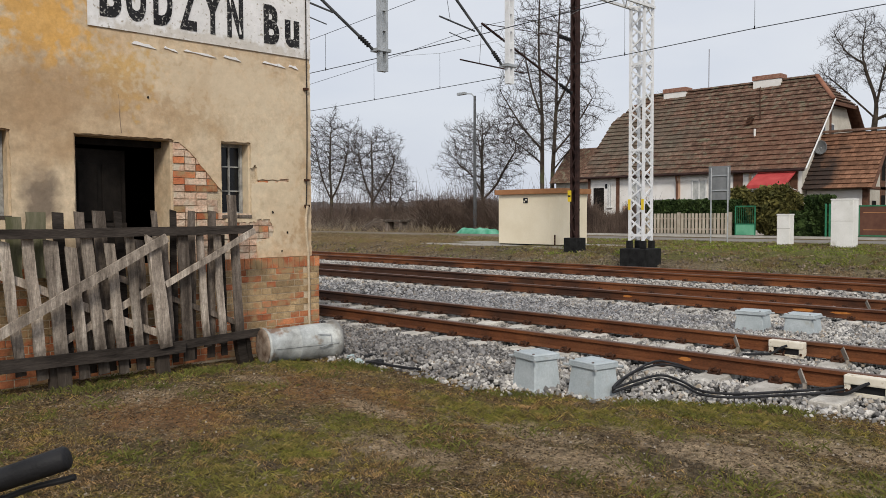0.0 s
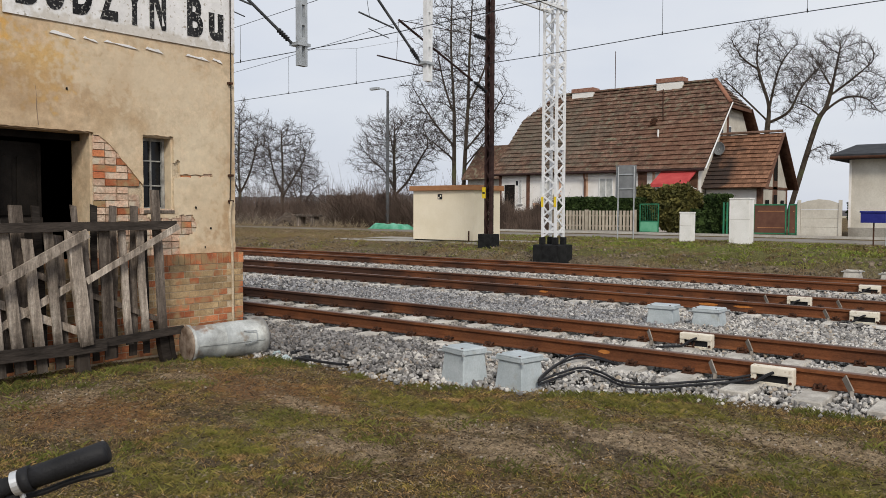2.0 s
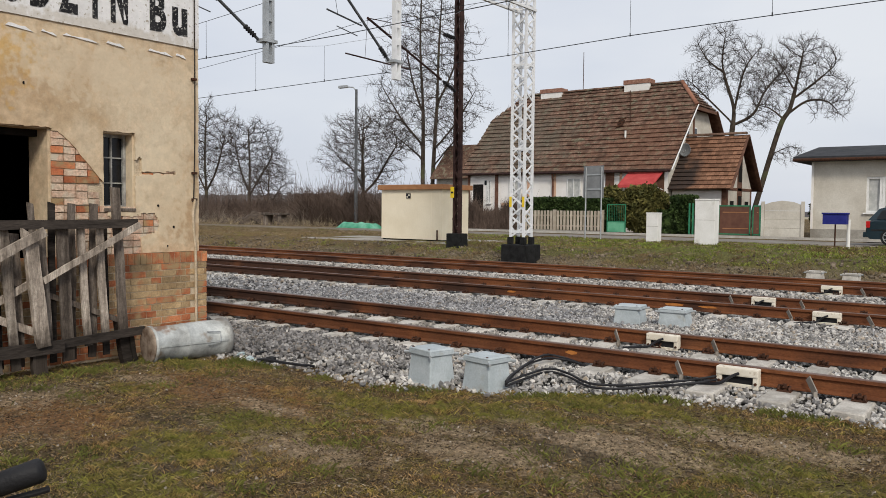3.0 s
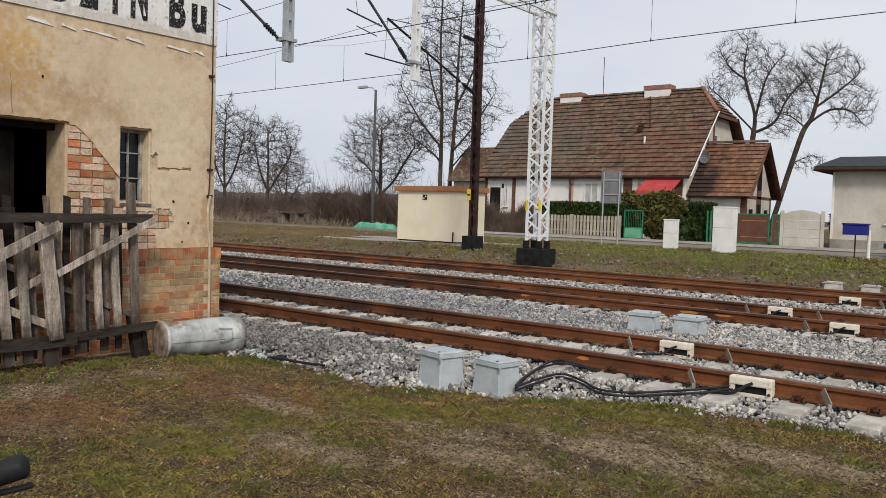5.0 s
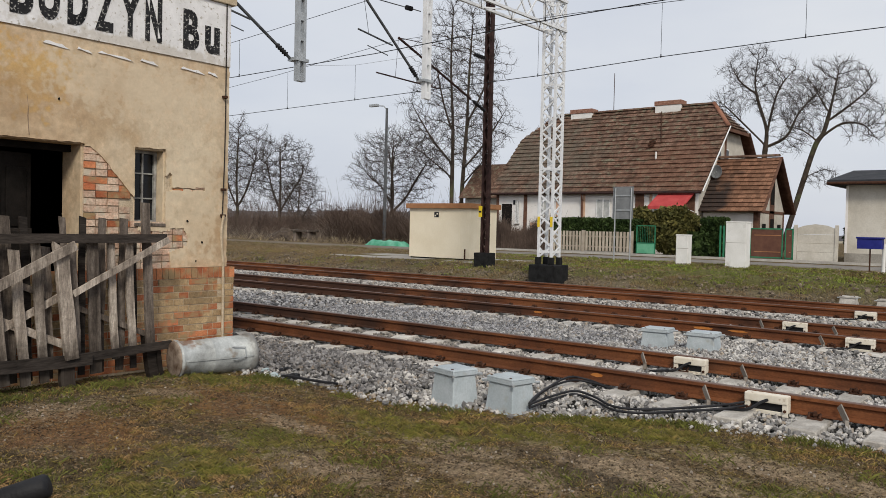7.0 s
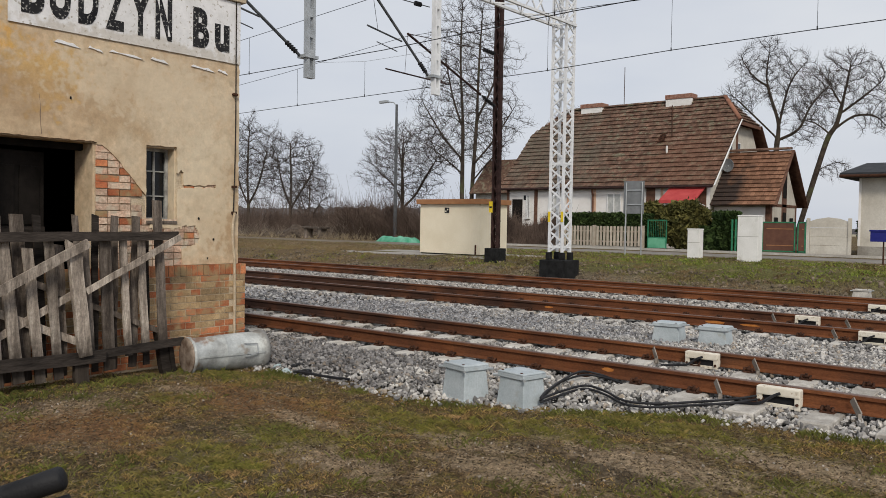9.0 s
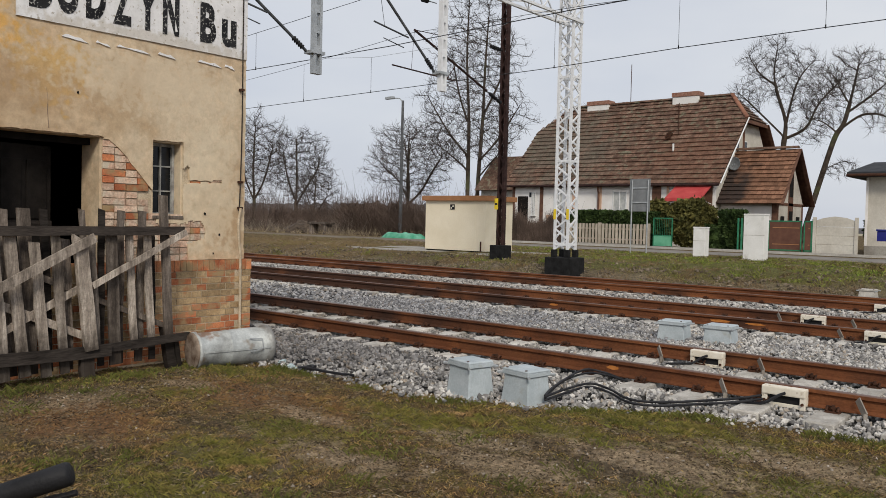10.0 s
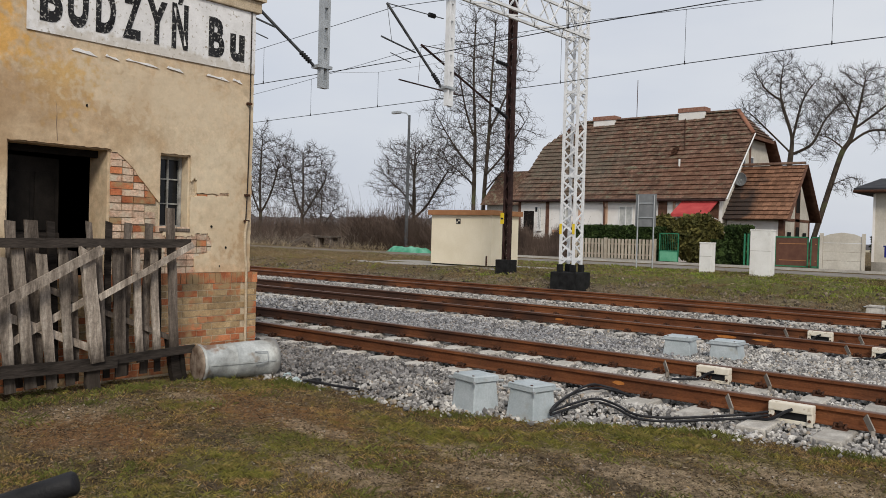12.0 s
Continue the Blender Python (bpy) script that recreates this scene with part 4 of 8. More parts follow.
        for k in (1, 2):
            z = o[2] + (o[3] - o[2]) * k / 3
            for a, b in ((o[0] + 0.055, ym - 0.008), (ym + 0.008, o[1] - 0.055)):
                part("glazing_bar", boxed(WX - 0.205, WX - 0.167, a, b, z - 0.007, z + 0.007), FRAMEGREY, w)
        part("sill", boxed(WX - 0.21, WX + 0.012, o[0] + 0.002, o[1] - 0.002, o[2] - 0.035, o[2], 0.006), OLDWOOD, w)
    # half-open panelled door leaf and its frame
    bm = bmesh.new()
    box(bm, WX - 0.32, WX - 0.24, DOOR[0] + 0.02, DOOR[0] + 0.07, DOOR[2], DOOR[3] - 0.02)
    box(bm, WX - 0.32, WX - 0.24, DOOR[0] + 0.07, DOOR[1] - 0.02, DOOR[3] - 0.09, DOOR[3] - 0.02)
    part("door_frame", bm, DOORWOOD, st, "near-black wooden door frame")
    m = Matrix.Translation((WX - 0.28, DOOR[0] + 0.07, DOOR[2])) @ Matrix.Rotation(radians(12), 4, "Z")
    door = part("door", box(bmesh.new(), -0.045, 0, 0, 0.62, 0, 2.2, 0, m), DOORWOOD, st, "near-black wooden door leaf standing ajar")
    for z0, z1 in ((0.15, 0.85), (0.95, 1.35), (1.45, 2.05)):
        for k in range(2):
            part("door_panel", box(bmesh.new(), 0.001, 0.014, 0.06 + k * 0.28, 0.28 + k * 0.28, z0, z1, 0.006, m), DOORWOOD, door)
    part("door_rail", box(bmesh.new(), 0.001, 0.022, 0.0, 0.62, 1.37, 1.43, 0.004, m), DARKWOOD, door)
    # conduit down the corner with its clips
    bm = bmesh.new()
    pipe(bm, smooth_run([(WX + 0.03, 6.0, EAVE), (WX + 0.03, 6.0, 3.6), (WX + 0.03, 6.0, 2.6), (WX + 0.03, 5.98, 1.8), (WX + 0.03, 5.96, 1.72)], 4), 0.008, 6)
    part("conduit", bm, DARKWOOD, st, "thin dark cable down the wall")
    bm = bmesh.new()
    pipe(bm, smooth_run([(WX + 0.05, 5.985, 1.74), (WX + 0.05, 5.955, 1.56), (WX + 0.055, 5.965, 1.3), (WX + 0.075, 5.97, 1.1), (WX + 0.075, 5.975, 0.0)], 4), 0.0155, 8)
    part("conduit", bm, MORTAR, st, "beige protective pipe")
    for z in (1.74, 2.05, 3.15):
        part("conduit_clip", boxed(WX + 0.002, WX + 0.045, 5.965, 6.025, z - 0.014, z + 0.014, 0.004), IRON, st)
    return st, core


STATION, CORE = station()
PLINTHWALL = part("plinth", boxed(WX - 0.02, WX + 0.045, WY0, WY1 + 0.06, -0.1, PLINTH - 0.01), MORTAR, STATION, "mortar bed of the brick plinth")


# ---- fence of old boards in front of the building ----
FX = -7.86


def board(name, y0, z0, y1, z1, w, t, x, mat, parent, seed, label="", snap=0.0):
    """A rough board between two points of the fence plane, with a worn or broken top."""
    n = 9
    d = Vector((0, y1 - y0, z1 - z0))
    length = d.length
    d.normalize()
    side = Vector((0, d.z, -d.y))
    bm = bmesh.new()
    rings = []
    for k in range(n):
        u = k / (n - 1)
        c = Vector((x, y0, z0)) + d * (length * u) + side * (0.012 * noise.noise((seed, u * 3, 1))) + Vector((0.008 * noise.noise((seed, u * 2, 4)), 0, 0))
        ww = w * (1 + 0.12 * noise.noise((seed, u * 5, 2)))
        e0, e1 = 0.0, 0.0
        if k == n - 1:
            e0, e1 = snap * hash01(seed, 1), -snap * hash01(seed, 2)
        rings.append([c + side * (-ww / 2) + d * e0 + Vector((t / 2, 0, 0)), c + side * (ww / 2) + d * e1 + Vector((t / 2, 0, 0)), c + side * (ww / 2) + d * e1 - Vector((t / 2, 0, 0)), c + side * (-ww / 2) + d * e0 - Vector((t / 2, 0, 0))])
    loft(bm, rings)
    return part(name, bm, mat, parent, label)


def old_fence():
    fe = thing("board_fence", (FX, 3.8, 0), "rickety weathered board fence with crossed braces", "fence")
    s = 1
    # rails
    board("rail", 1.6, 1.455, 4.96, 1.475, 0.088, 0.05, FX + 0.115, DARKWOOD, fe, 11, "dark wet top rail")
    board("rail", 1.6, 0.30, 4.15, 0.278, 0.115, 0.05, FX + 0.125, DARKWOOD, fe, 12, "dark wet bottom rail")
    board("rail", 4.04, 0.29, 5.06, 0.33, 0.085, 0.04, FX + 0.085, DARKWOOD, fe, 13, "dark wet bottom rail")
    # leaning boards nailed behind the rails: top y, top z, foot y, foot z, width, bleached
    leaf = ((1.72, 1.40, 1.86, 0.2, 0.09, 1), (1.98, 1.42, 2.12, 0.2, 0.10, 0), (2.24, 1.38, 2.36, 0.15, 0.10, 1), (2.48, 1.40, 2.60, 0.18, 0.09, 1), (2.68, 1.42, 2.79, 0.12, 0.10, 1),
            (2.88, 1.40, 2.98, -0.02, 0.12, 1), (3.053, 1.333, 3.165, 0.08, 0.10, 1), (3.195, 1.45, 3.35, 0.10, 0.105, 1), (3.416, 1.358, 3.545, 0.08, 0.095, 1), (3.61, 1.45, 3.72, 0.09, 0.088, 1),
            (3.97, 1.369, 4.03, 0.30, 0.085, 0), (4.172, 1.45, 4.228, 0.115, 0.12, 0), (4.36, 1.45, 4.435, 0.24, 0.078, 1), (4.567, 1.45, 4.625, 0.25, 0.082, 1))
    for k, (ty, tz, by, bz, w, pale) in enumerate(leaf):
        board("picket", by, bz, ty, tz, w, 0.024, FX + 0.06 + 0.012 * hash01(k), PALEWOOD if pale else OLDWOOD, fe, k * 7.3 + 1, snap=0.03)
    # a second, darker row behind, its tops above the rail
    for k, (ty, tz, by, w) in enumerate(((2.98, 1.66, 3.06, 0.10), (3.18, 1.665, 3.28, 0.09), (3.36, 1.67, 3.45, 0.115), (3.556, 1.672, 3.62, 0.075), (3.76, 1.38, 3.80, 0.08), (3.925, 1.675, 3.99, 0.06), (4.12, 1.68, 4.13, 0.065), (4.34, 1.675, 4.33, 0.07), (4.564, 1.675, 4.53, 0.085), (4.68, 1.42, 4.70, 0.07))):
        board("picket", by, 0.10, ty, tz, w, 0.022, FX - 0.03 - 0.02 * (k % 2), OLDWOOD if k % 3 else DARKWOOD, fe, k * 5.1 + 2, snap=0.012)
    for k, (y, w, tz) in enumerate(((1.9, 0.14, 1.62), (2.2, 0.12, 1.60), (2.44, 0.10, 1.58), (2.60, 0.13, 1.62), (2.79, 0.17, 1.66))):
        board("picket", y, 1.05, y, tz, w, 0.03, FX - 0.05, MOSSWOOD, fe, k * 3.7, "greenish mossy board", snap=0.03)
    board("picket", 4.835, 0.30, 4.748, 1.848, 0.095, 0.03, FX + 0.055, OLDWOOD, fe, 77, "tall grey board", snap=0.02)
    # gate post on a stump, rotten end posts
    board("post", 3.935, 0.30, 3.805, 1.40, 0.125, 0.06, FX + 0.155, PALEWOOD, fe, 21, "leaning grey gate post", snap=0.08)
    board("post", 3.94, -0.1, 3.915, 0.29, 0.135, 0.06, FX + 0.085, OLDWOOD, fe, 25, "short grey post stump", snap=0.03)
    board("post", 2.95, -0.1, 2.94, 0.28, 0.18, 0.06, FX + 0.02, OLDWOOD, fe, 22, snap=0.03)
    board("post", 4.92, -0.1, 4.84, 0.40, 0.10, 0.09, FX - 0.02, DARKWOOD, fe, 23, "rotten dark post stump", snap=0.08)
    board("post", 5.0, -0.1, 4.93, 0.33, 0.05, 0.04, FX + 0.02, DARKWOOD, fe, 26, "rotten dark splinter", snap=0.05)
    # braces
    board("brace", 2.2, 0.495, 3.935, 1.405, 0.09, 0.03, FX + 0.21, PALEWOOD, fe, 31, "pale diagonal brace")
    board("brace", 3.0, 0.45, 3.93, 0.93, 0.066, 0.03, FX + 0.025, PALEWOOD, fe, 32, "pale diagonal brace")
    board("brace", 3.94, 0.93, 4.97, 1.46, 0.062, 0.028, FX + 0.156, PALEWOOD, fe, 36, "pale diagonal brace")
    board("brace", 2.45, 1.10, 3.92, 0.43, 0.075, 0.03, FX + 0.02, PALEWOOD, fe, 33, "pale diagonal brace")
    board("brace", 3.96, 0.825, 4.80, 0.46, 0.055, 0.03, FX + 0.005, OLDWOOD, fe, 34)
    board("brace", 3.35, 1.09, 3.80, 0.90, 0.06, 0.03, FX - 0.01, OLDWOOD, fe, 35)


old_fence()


def dustbin():
    """A dented zinc dustbin lying on its side."""
    a, b = Vector((-7.64, 5.02, 0.185)), Vector((-7.50, 5.89, 0.185))
    d = thing("dustbin", (-7.6, 5.6, 0), "dented zinc dustbin lying on its side in the grass", "dustbin")
    ax = (b - a).normalized()
    up = Vector((0, 0, 1))
    sd = ax.cross(up).normalized()
    up = sd.cross(ax)

    def ring(u, r):
        return [a + ax * u + sd * (r * math.cos(k * math.pi / 20)) + up * (r * math.sin(k * math.pi / 20) * (1 - 0.02 * math.sin(u * 9))) for k in range(40)]
    bm = bmesh.new()
    L = (b - a).length
    prof = [(u, r * 0.915) for u, r in ((0.0, 0.205), (0.012, 0.222), (0.03, 0.222), (0.045, 0.207), (0.2, 0.211), (0.36, 0.215), (0.37, 0.221), (0.385, 0.221), (0.395, 0.216), (0.62, 0.222), (L - 0.06, 0.228), (L - 0.05, 0.243), (L - 0.02, 0.246), (L, 0.243))]
    loft(bm, [ring(u, r + 0.003 * math.sin(u * 30)) for u, r in prof])
    part("body", bm, ZINC, d, smooth=True)
    bm = bmesh.new()
    loft(bm, [ring(-0.02, 0.16), ring(-0.012, 0.187), ring(-0.002, 0.196), ring(0.004, 0.19)])
    part("bottom", bm, LIDRUST, d, "rust-stained bottom plate", smooth=True)
    bm = bmesh.new()
    pts = [a + ax * u + sd * (r * math.cos(t)) + up * (r * math.sin(t)) for u, r, t in ((0.58, 0.21, 0.55), (0.6, 0.23, 0.5), (0.72, 0.235, 0.45), (0.72, 0.235, 0.0), (0.6, 0.23, -0.12), (0.58, 0.21, -0.15))]
    pipe(bm, pts, 0.007, 6)
    part("handle", bm, GREYSTEEL, d, "wire carrying handle")
    bm = bmesh.new()
    bar(bm, a + ax * 0.05 + sd * 0.196, b - ax * 0.06 + sd * 0.212, 0.02, 0.006)
    part("seam", bm, ZINC, d)


dustbin()


# ---- overhead line ----
PX = -12.52


def lattice_mast(at, w, h, mat, pitch, leg, lace, parent):
    """Four legs with zigzag lacing on every face."""
    x, y, z = at
    cs = [(x - w / 2, y - w / 2), (x + w / 2, y - w / 2), (x + w / 2, y + w / 2), (x - w / 2, y + w / 2)]
    for a, b in cs:
        part("leg", boxed(a - leg / 2, a + leg / 2, b - leg / 2, b + leg / 2, z, z + h), mat, parent)
    n = int(h / pitch)
    for k in range(4):
        a, b = cs[k], cs[(k + 1) % 4]
        for j in range(n):
            p, q = (a, b) if j % 2 == 0 else (b, a)
            part("lacing_bar", bar(bmesh.new(), (*p, z + j * pitch), (*q, z + (j + 1) * pitch), lace, lace * 0.5), mat, parent)
        for j in range(0, n, 8):
            part("batten", bar(bmesh.new(), (*a, z + j * pitch + pitch / 2), (*b, z + j * pitch + pitch / 2), lace * 1.3, lace * 0.6), mat, parent)


def portal():
    po = thing("catenary_portal", (PX, 20.45, 0.2), "white lattice steel portal carrying the overhead line", "portal")
    part("footing", boxed(PX - 0.42, PX + 0.42, 20.03, 20.87, 0.0, 0.66, 0.03), BITUMEN, po, "black bitumen-coated concrete footing")
    for dx in (-0.22, 0.22):
        for dy in (-0.22, 0.22):
            bm = boxed(PX + dx - 0.07, PX + dx + 0.07, 20.45 + dy - 0.07, 20.45 + dy + 0.07, 0.66, 0.88, 0.01)
            part("foot", bm, BITUMEN, po, "black foot of a mast leg")
    lattice_mast((PX, 20.45, 0.88), 0.43, 7.6, WHITESTEEL, 0.30, 0.066, 0.05, po)
    lattice_mast((PX - 0.6, 5.4, 0.2), 0.5, 8.3, WHITESTEEL, 0.4, 0.075, 0.045, po)
    # beam across the tracks: four chords with lacing
    z0, z1, a, b = 7.42, 8.25, 5.4, 20.7
    for dx in (-0.25, 0.25):
        for z in (z0, z1):
            part("chord", boxed(PX + dx - 0.035, PX + dx + 0.035, a, b, z - 0.035, z + 0.035), WHITESTEEL, po)
    n = 22
    for dx in (-0.25, 0.25):
        for k in range(n):
            y0, y1 = a + (b - a) * k / n, a + (b - a) * (k + 1) / n
            p, q = ((y0, z0), (y1, z1)) if k % 2 else ((y0, z1), (y1, z0))
            part("lacing_bar", bar(bmesh.new(), (PX + dx, *p), (PX + dx, *q), 0.045, 0.025), WHITESTEEL, po)
    for k in range(n):
        y0, y1 = a + (b - a) * k / n, a + (b - a) * (k + 1) / n
        s = 0.25 if k % 2 else -0.25
        for z in (z0, z1):
            part("lacing_bar", bar(bmesh.new(), (PX - s, y0, z), (PX + s, y1, z), 0.04, 0.02), WHITESTEEL, po)
    # yellow marks on two legs
    for dx in (-0.215, 0.215):
        part("mark", boxed(PX + dx - 0.04, PX + dx + 0.04, 20.19, 20.2, 1.75, 2.05), YELLOW, po, "yellow warning mark")


portal()


def insulator(bm, p, q, r=0.042):
    p, q = Vector(p), Vector(q)
    for k in range(5):
        a, b = p.lerp(q, k / 5), p.lerp(q, (k + 0.6) / 5)
        tube(bm, a, b, r, r * 0.6, 10)
    return tube(bm, p, q, r * 0.4, n=8)


def hanger(y, zb, tube_top, tie_z, reg):
    hg = thing("drop_post", (PX, y, zb), "pale slotted steel drop post hung from the portal", "drop post", "drop posts")
    for s in (-1, 1):
        part("stile", boxed(PX - 0.06, PX + 0.06, y + s * 0.072 - 0.03, y + s * 0.072 + 0.03, zb, 7.42), WHITESTEEL if y > 12 else GREYSTEEL, hg)
    z = zb
    while z < 7.3:
        part("rung", boxed(PX - 0.055, PX + 0.055, y - 0.042, y + 0.042, z, z + 0.16), WHITESTEEL if y > 12 else GREYSTEEL, hg)
        z += 0.40
    hz = zb + 0.42
    ar = thing("cantilever_arm", (PX, y - 0.2, hz), "grey tubular cantilever with dark insulators", "catenary arm", "catenary arms")
    a, b = Vector((PX - 0.1, y - 0.14, hz)), Vector((PX - 0.1, *tube_top))
    d = (b - a).normalized()
    part("tube", tube(bmesh.new(), a + d * 0.02, b, 0.03), DARKSTEEL, ar)
    part("insulator", insulator(bmesh.new(), a + d * 0.16, a + d * 0.46, 0.058), BLACK, ar, "ribbed dark insulator")
    part("bracket", boxed(PX - 0.16, PX + 0.09, y - 0.18, y + 0.16, hz - 0.03, hz + 0.03), GREYSTEEL, ar)
    # upper tie with its insulator
    c = Vector((PX - 0.1, y - 0.14, tie_z))
    e = (c - b).normalized()
    part("tie", tube(bmesh.new(), b, c, 0.012, n=6), DARKSTEEL, ar)
    part("insulator", insulator(bmesh.new(), c - e * 0.5, c - e * 0.28, 0.058), BLACK, ar, "ribbed dark insulator")
    # registration tube
    (y0, z0), (y1, z1) = reg
    part("registration_tube", tube(bmesh.new(), (PX - 0.1, y0, z0), (PX - 0.1, y1, z1), 0.02), DARKSTEEL, ar)
    part("steady_arm", tube(bmesh.new(), (PX - 0.1, y0 - 0.15, z0 - 0.25), (PX - 0.1, y1 + 0.3, z1 - 0.3), 0.012, n=6), DARKSTEEL, ar)
    m = Vector((PX - 0.1, (y0 * 0.3 + y1 * 0.7), z0 * 0.3 + z1 * 0.7))
    part("stay", tube(bmesh.new(), b, m, 0.006, n=5), DARKSTEEL, ar)


hanger(10.9, 4.5, (8.5, 6.3), 6.9, ((9.75, 5.5), (7.9, 5.8)))
hanger(14.78, 4.68, (12.75, 6.65), 6.72, ((13.7, 5.75), (12.6, 5.9)))


def dark_mast():
    x, y = -16.1, 22.2
    ma = thing("catenary_mast", (x, y, 0.4), "dark brown laced steel catenary mast", "mast")
    part("footing", boxed(x - 0.26, x + 0.26, y - 0.26, y + 0.26, 0.3, 0.86, 0.02), BITUMEN, ma, "black bitumen-coated footing")
    for s in (-1, 1):
        bm = bmesh.new()
        box(bm, x + s * 0.125 - 0.012, x + s * 0.125 + 0.012, y - 0.08, y + 0.08, 0.86, 11.5)
        for k in (-1, 1):
            box(bm, x + s * 0.125 - s * 0.03 - 0.03, x + s * 0.125 - s * 0.03 + 0.03, y + k * 0.08 - 0.008, y + k * 0.08 + 0.008, 0.86, 11.5)
        part("channel", bm, BROWNSTEEL, ma)
    for k in (-1, 1):
        for j in range(24):
            z = 0.9 + j * 0.44
            s = 1 if j % 2 else -1
            part("lacing_bar", bar(bmesh.new(), (x - s * 0.12, y + k * 0.092, z), (x + s * 0.12, y + k * 0.092, z + 0.44), 0.045, 0.012), BROWNSTEEL, ma)
    part("number_plate", boxed(x - 0.20, x - 0.06, y - 0.125, y - 0.11, 2.05, 2.42), YELLOW, ma, "yellow plate with dark bars")
    part("plate_bar", boxed(x - 0.18, x - 0.08, y - 0.13, y - 0.126, 2.2, 2.26), BLACK, ma)
    ar = thing("cantilever_arm", (x, y - 0.2, 5.6), "dark tubular cantilever with black insulators", "catenary arm", "catenary arms")
    a, b = Vector((x, y - 0.12, 5.55)), Vector((x, 17.7, 7.15))
    d = (b - a).normalized()
    part("tube", tube(bmesh.new(), a + d * 0.9, b, 0.036), BROWNSTEEL, ar)
    part("insulator", insulator(bmesh.new(), a + d * 0.1, a + d * 0.8, 0.07), BLACK, ar, "black ribbed insulator")
    part("tie", tube(bmesh.new(), b, (x, y - 0.8, 7.32), 0.012, n=6), BROWNSTEEL, ar)
    part("insulator", insulator(bmesh.new(), (x, y - 0.8, 7.32), (x, y - 0.2, 7.3), 0.07), BLACK, ar, "black ribbed insulator")
    part("registration_tube", tube(bmesh.new(), (x, 19.6, 5.95), (x, 16.8, 6.0), 0.022), BROWNSTEEL, ar)
    part("stay", tube(bmesh.new(), b, (x, 17.6, 5.98), 0.006, n=5), BROWNSTEEL, ar)
    part("strut", tube(bmesh.new(), a + d * 2.6, (x, 19.2, 5.95), 0.014, n=6), BROWNSTEEL, ar)


dark_mast()


def overhead(y, contact, messenger, droppers, stitch=None):
    """A contact wire and its messenger over one track, each through (x, z) points, with droppers at the given x."""
    w = thing("overhead_wires", (PX, y, contact[0][1]), "contact wire and catenary with thin droppers", "overhead wire", "overhead wires")

    def height(pts, x):
        for (x0, z0), (x1, z1) in zip(pts, pts[1:]):
            if x0 <= x <= x1:
                return z0 + (z1 - z0) * (x - x0) / (x1 - x0)
        return pts[-1][1]
    part("contact_wire", pipe(bmesh.new(), [(x, y, z) for x, z in contact], 0.0095, 6), BLACK, w)
    part("messenger_wire", pipe(bmesh.new(), [(x, y, z) for x, z in messenger], 0.007, 6), BLACK, w)
    if stitch:
        part("stitch_wire", pipe(bmesh.new(), [(x, y, z) for x, z in stitch], 0.005, 5), GREYSTEEL, w)
    for x in droppers:
        top = height(stitch, x) if stitch and stitch[0][0] < x < stitch[-1][0] else height(messenger, x)
        part("dropper", tube(bmesh.new(), (x, y, height(contact, x)), (x, y, top), 0.005, n=5), BLACK, w)
        part("clip", tube(bmesh.new(), (x, y, height(contact, x) - 0.02), (x, y, height(contact, x) + 0.06), 0.014, n=6), BLACK, w)


def wires():
    span = lambda x0, x1, z, sag: [(x0 + (x1 - x0) * k / 10, z - sag * 4 * (k / 10) * (1 - k / 10)) for k in range(10)]
    overhead(8.45, [(-130, 5.6), (-12.5, 5.75), (60, 5.85)], span(-65, -12.5, 7.1, 0.9) + span(-12.5, 40, 7.1, 0.9), [-30, -24, -18, -8, -2, 4])
    overhead(13.4, [(-130, 5.3), (-18.2, 5.52), (-12.9, 5.54), (-8, 5.66), (60, 5.75)],
             span(-65, -12.99, 6.78, 0.95) + [(-12.99, 6.78)] + span(-12.98, 40, 6.78, 0.95)[1:], [-36, -30, -24, -17.81, -8.4, -2, 4])
    overhead(18.1, [(-130, 5.2), (-24.57, 5.517), (-16.53, 5.596), (-11.55, 5.66), (-8.2, 5.768), (-4.96, 5.812), (60, 6.2)],
             span(-72, -16.55, 7.196, 1.35) + [(-16.55, 7.196), (-14.85, 7.172), (-13.39, 7.15)] + span(-10.5, 42, 7.12, 0.6)[0:],
             [-40, -34, -28, -21.45, -18.25, -11.55, -8.17, -4.97, 1], [(-20.35, 6.86), (-18.22, 6.653), (-16.34, 6.652), (-14.3, 6.68), (-12.6, 7.13)])


wires()

# ---- hut, path, road ----
HB = 0.43


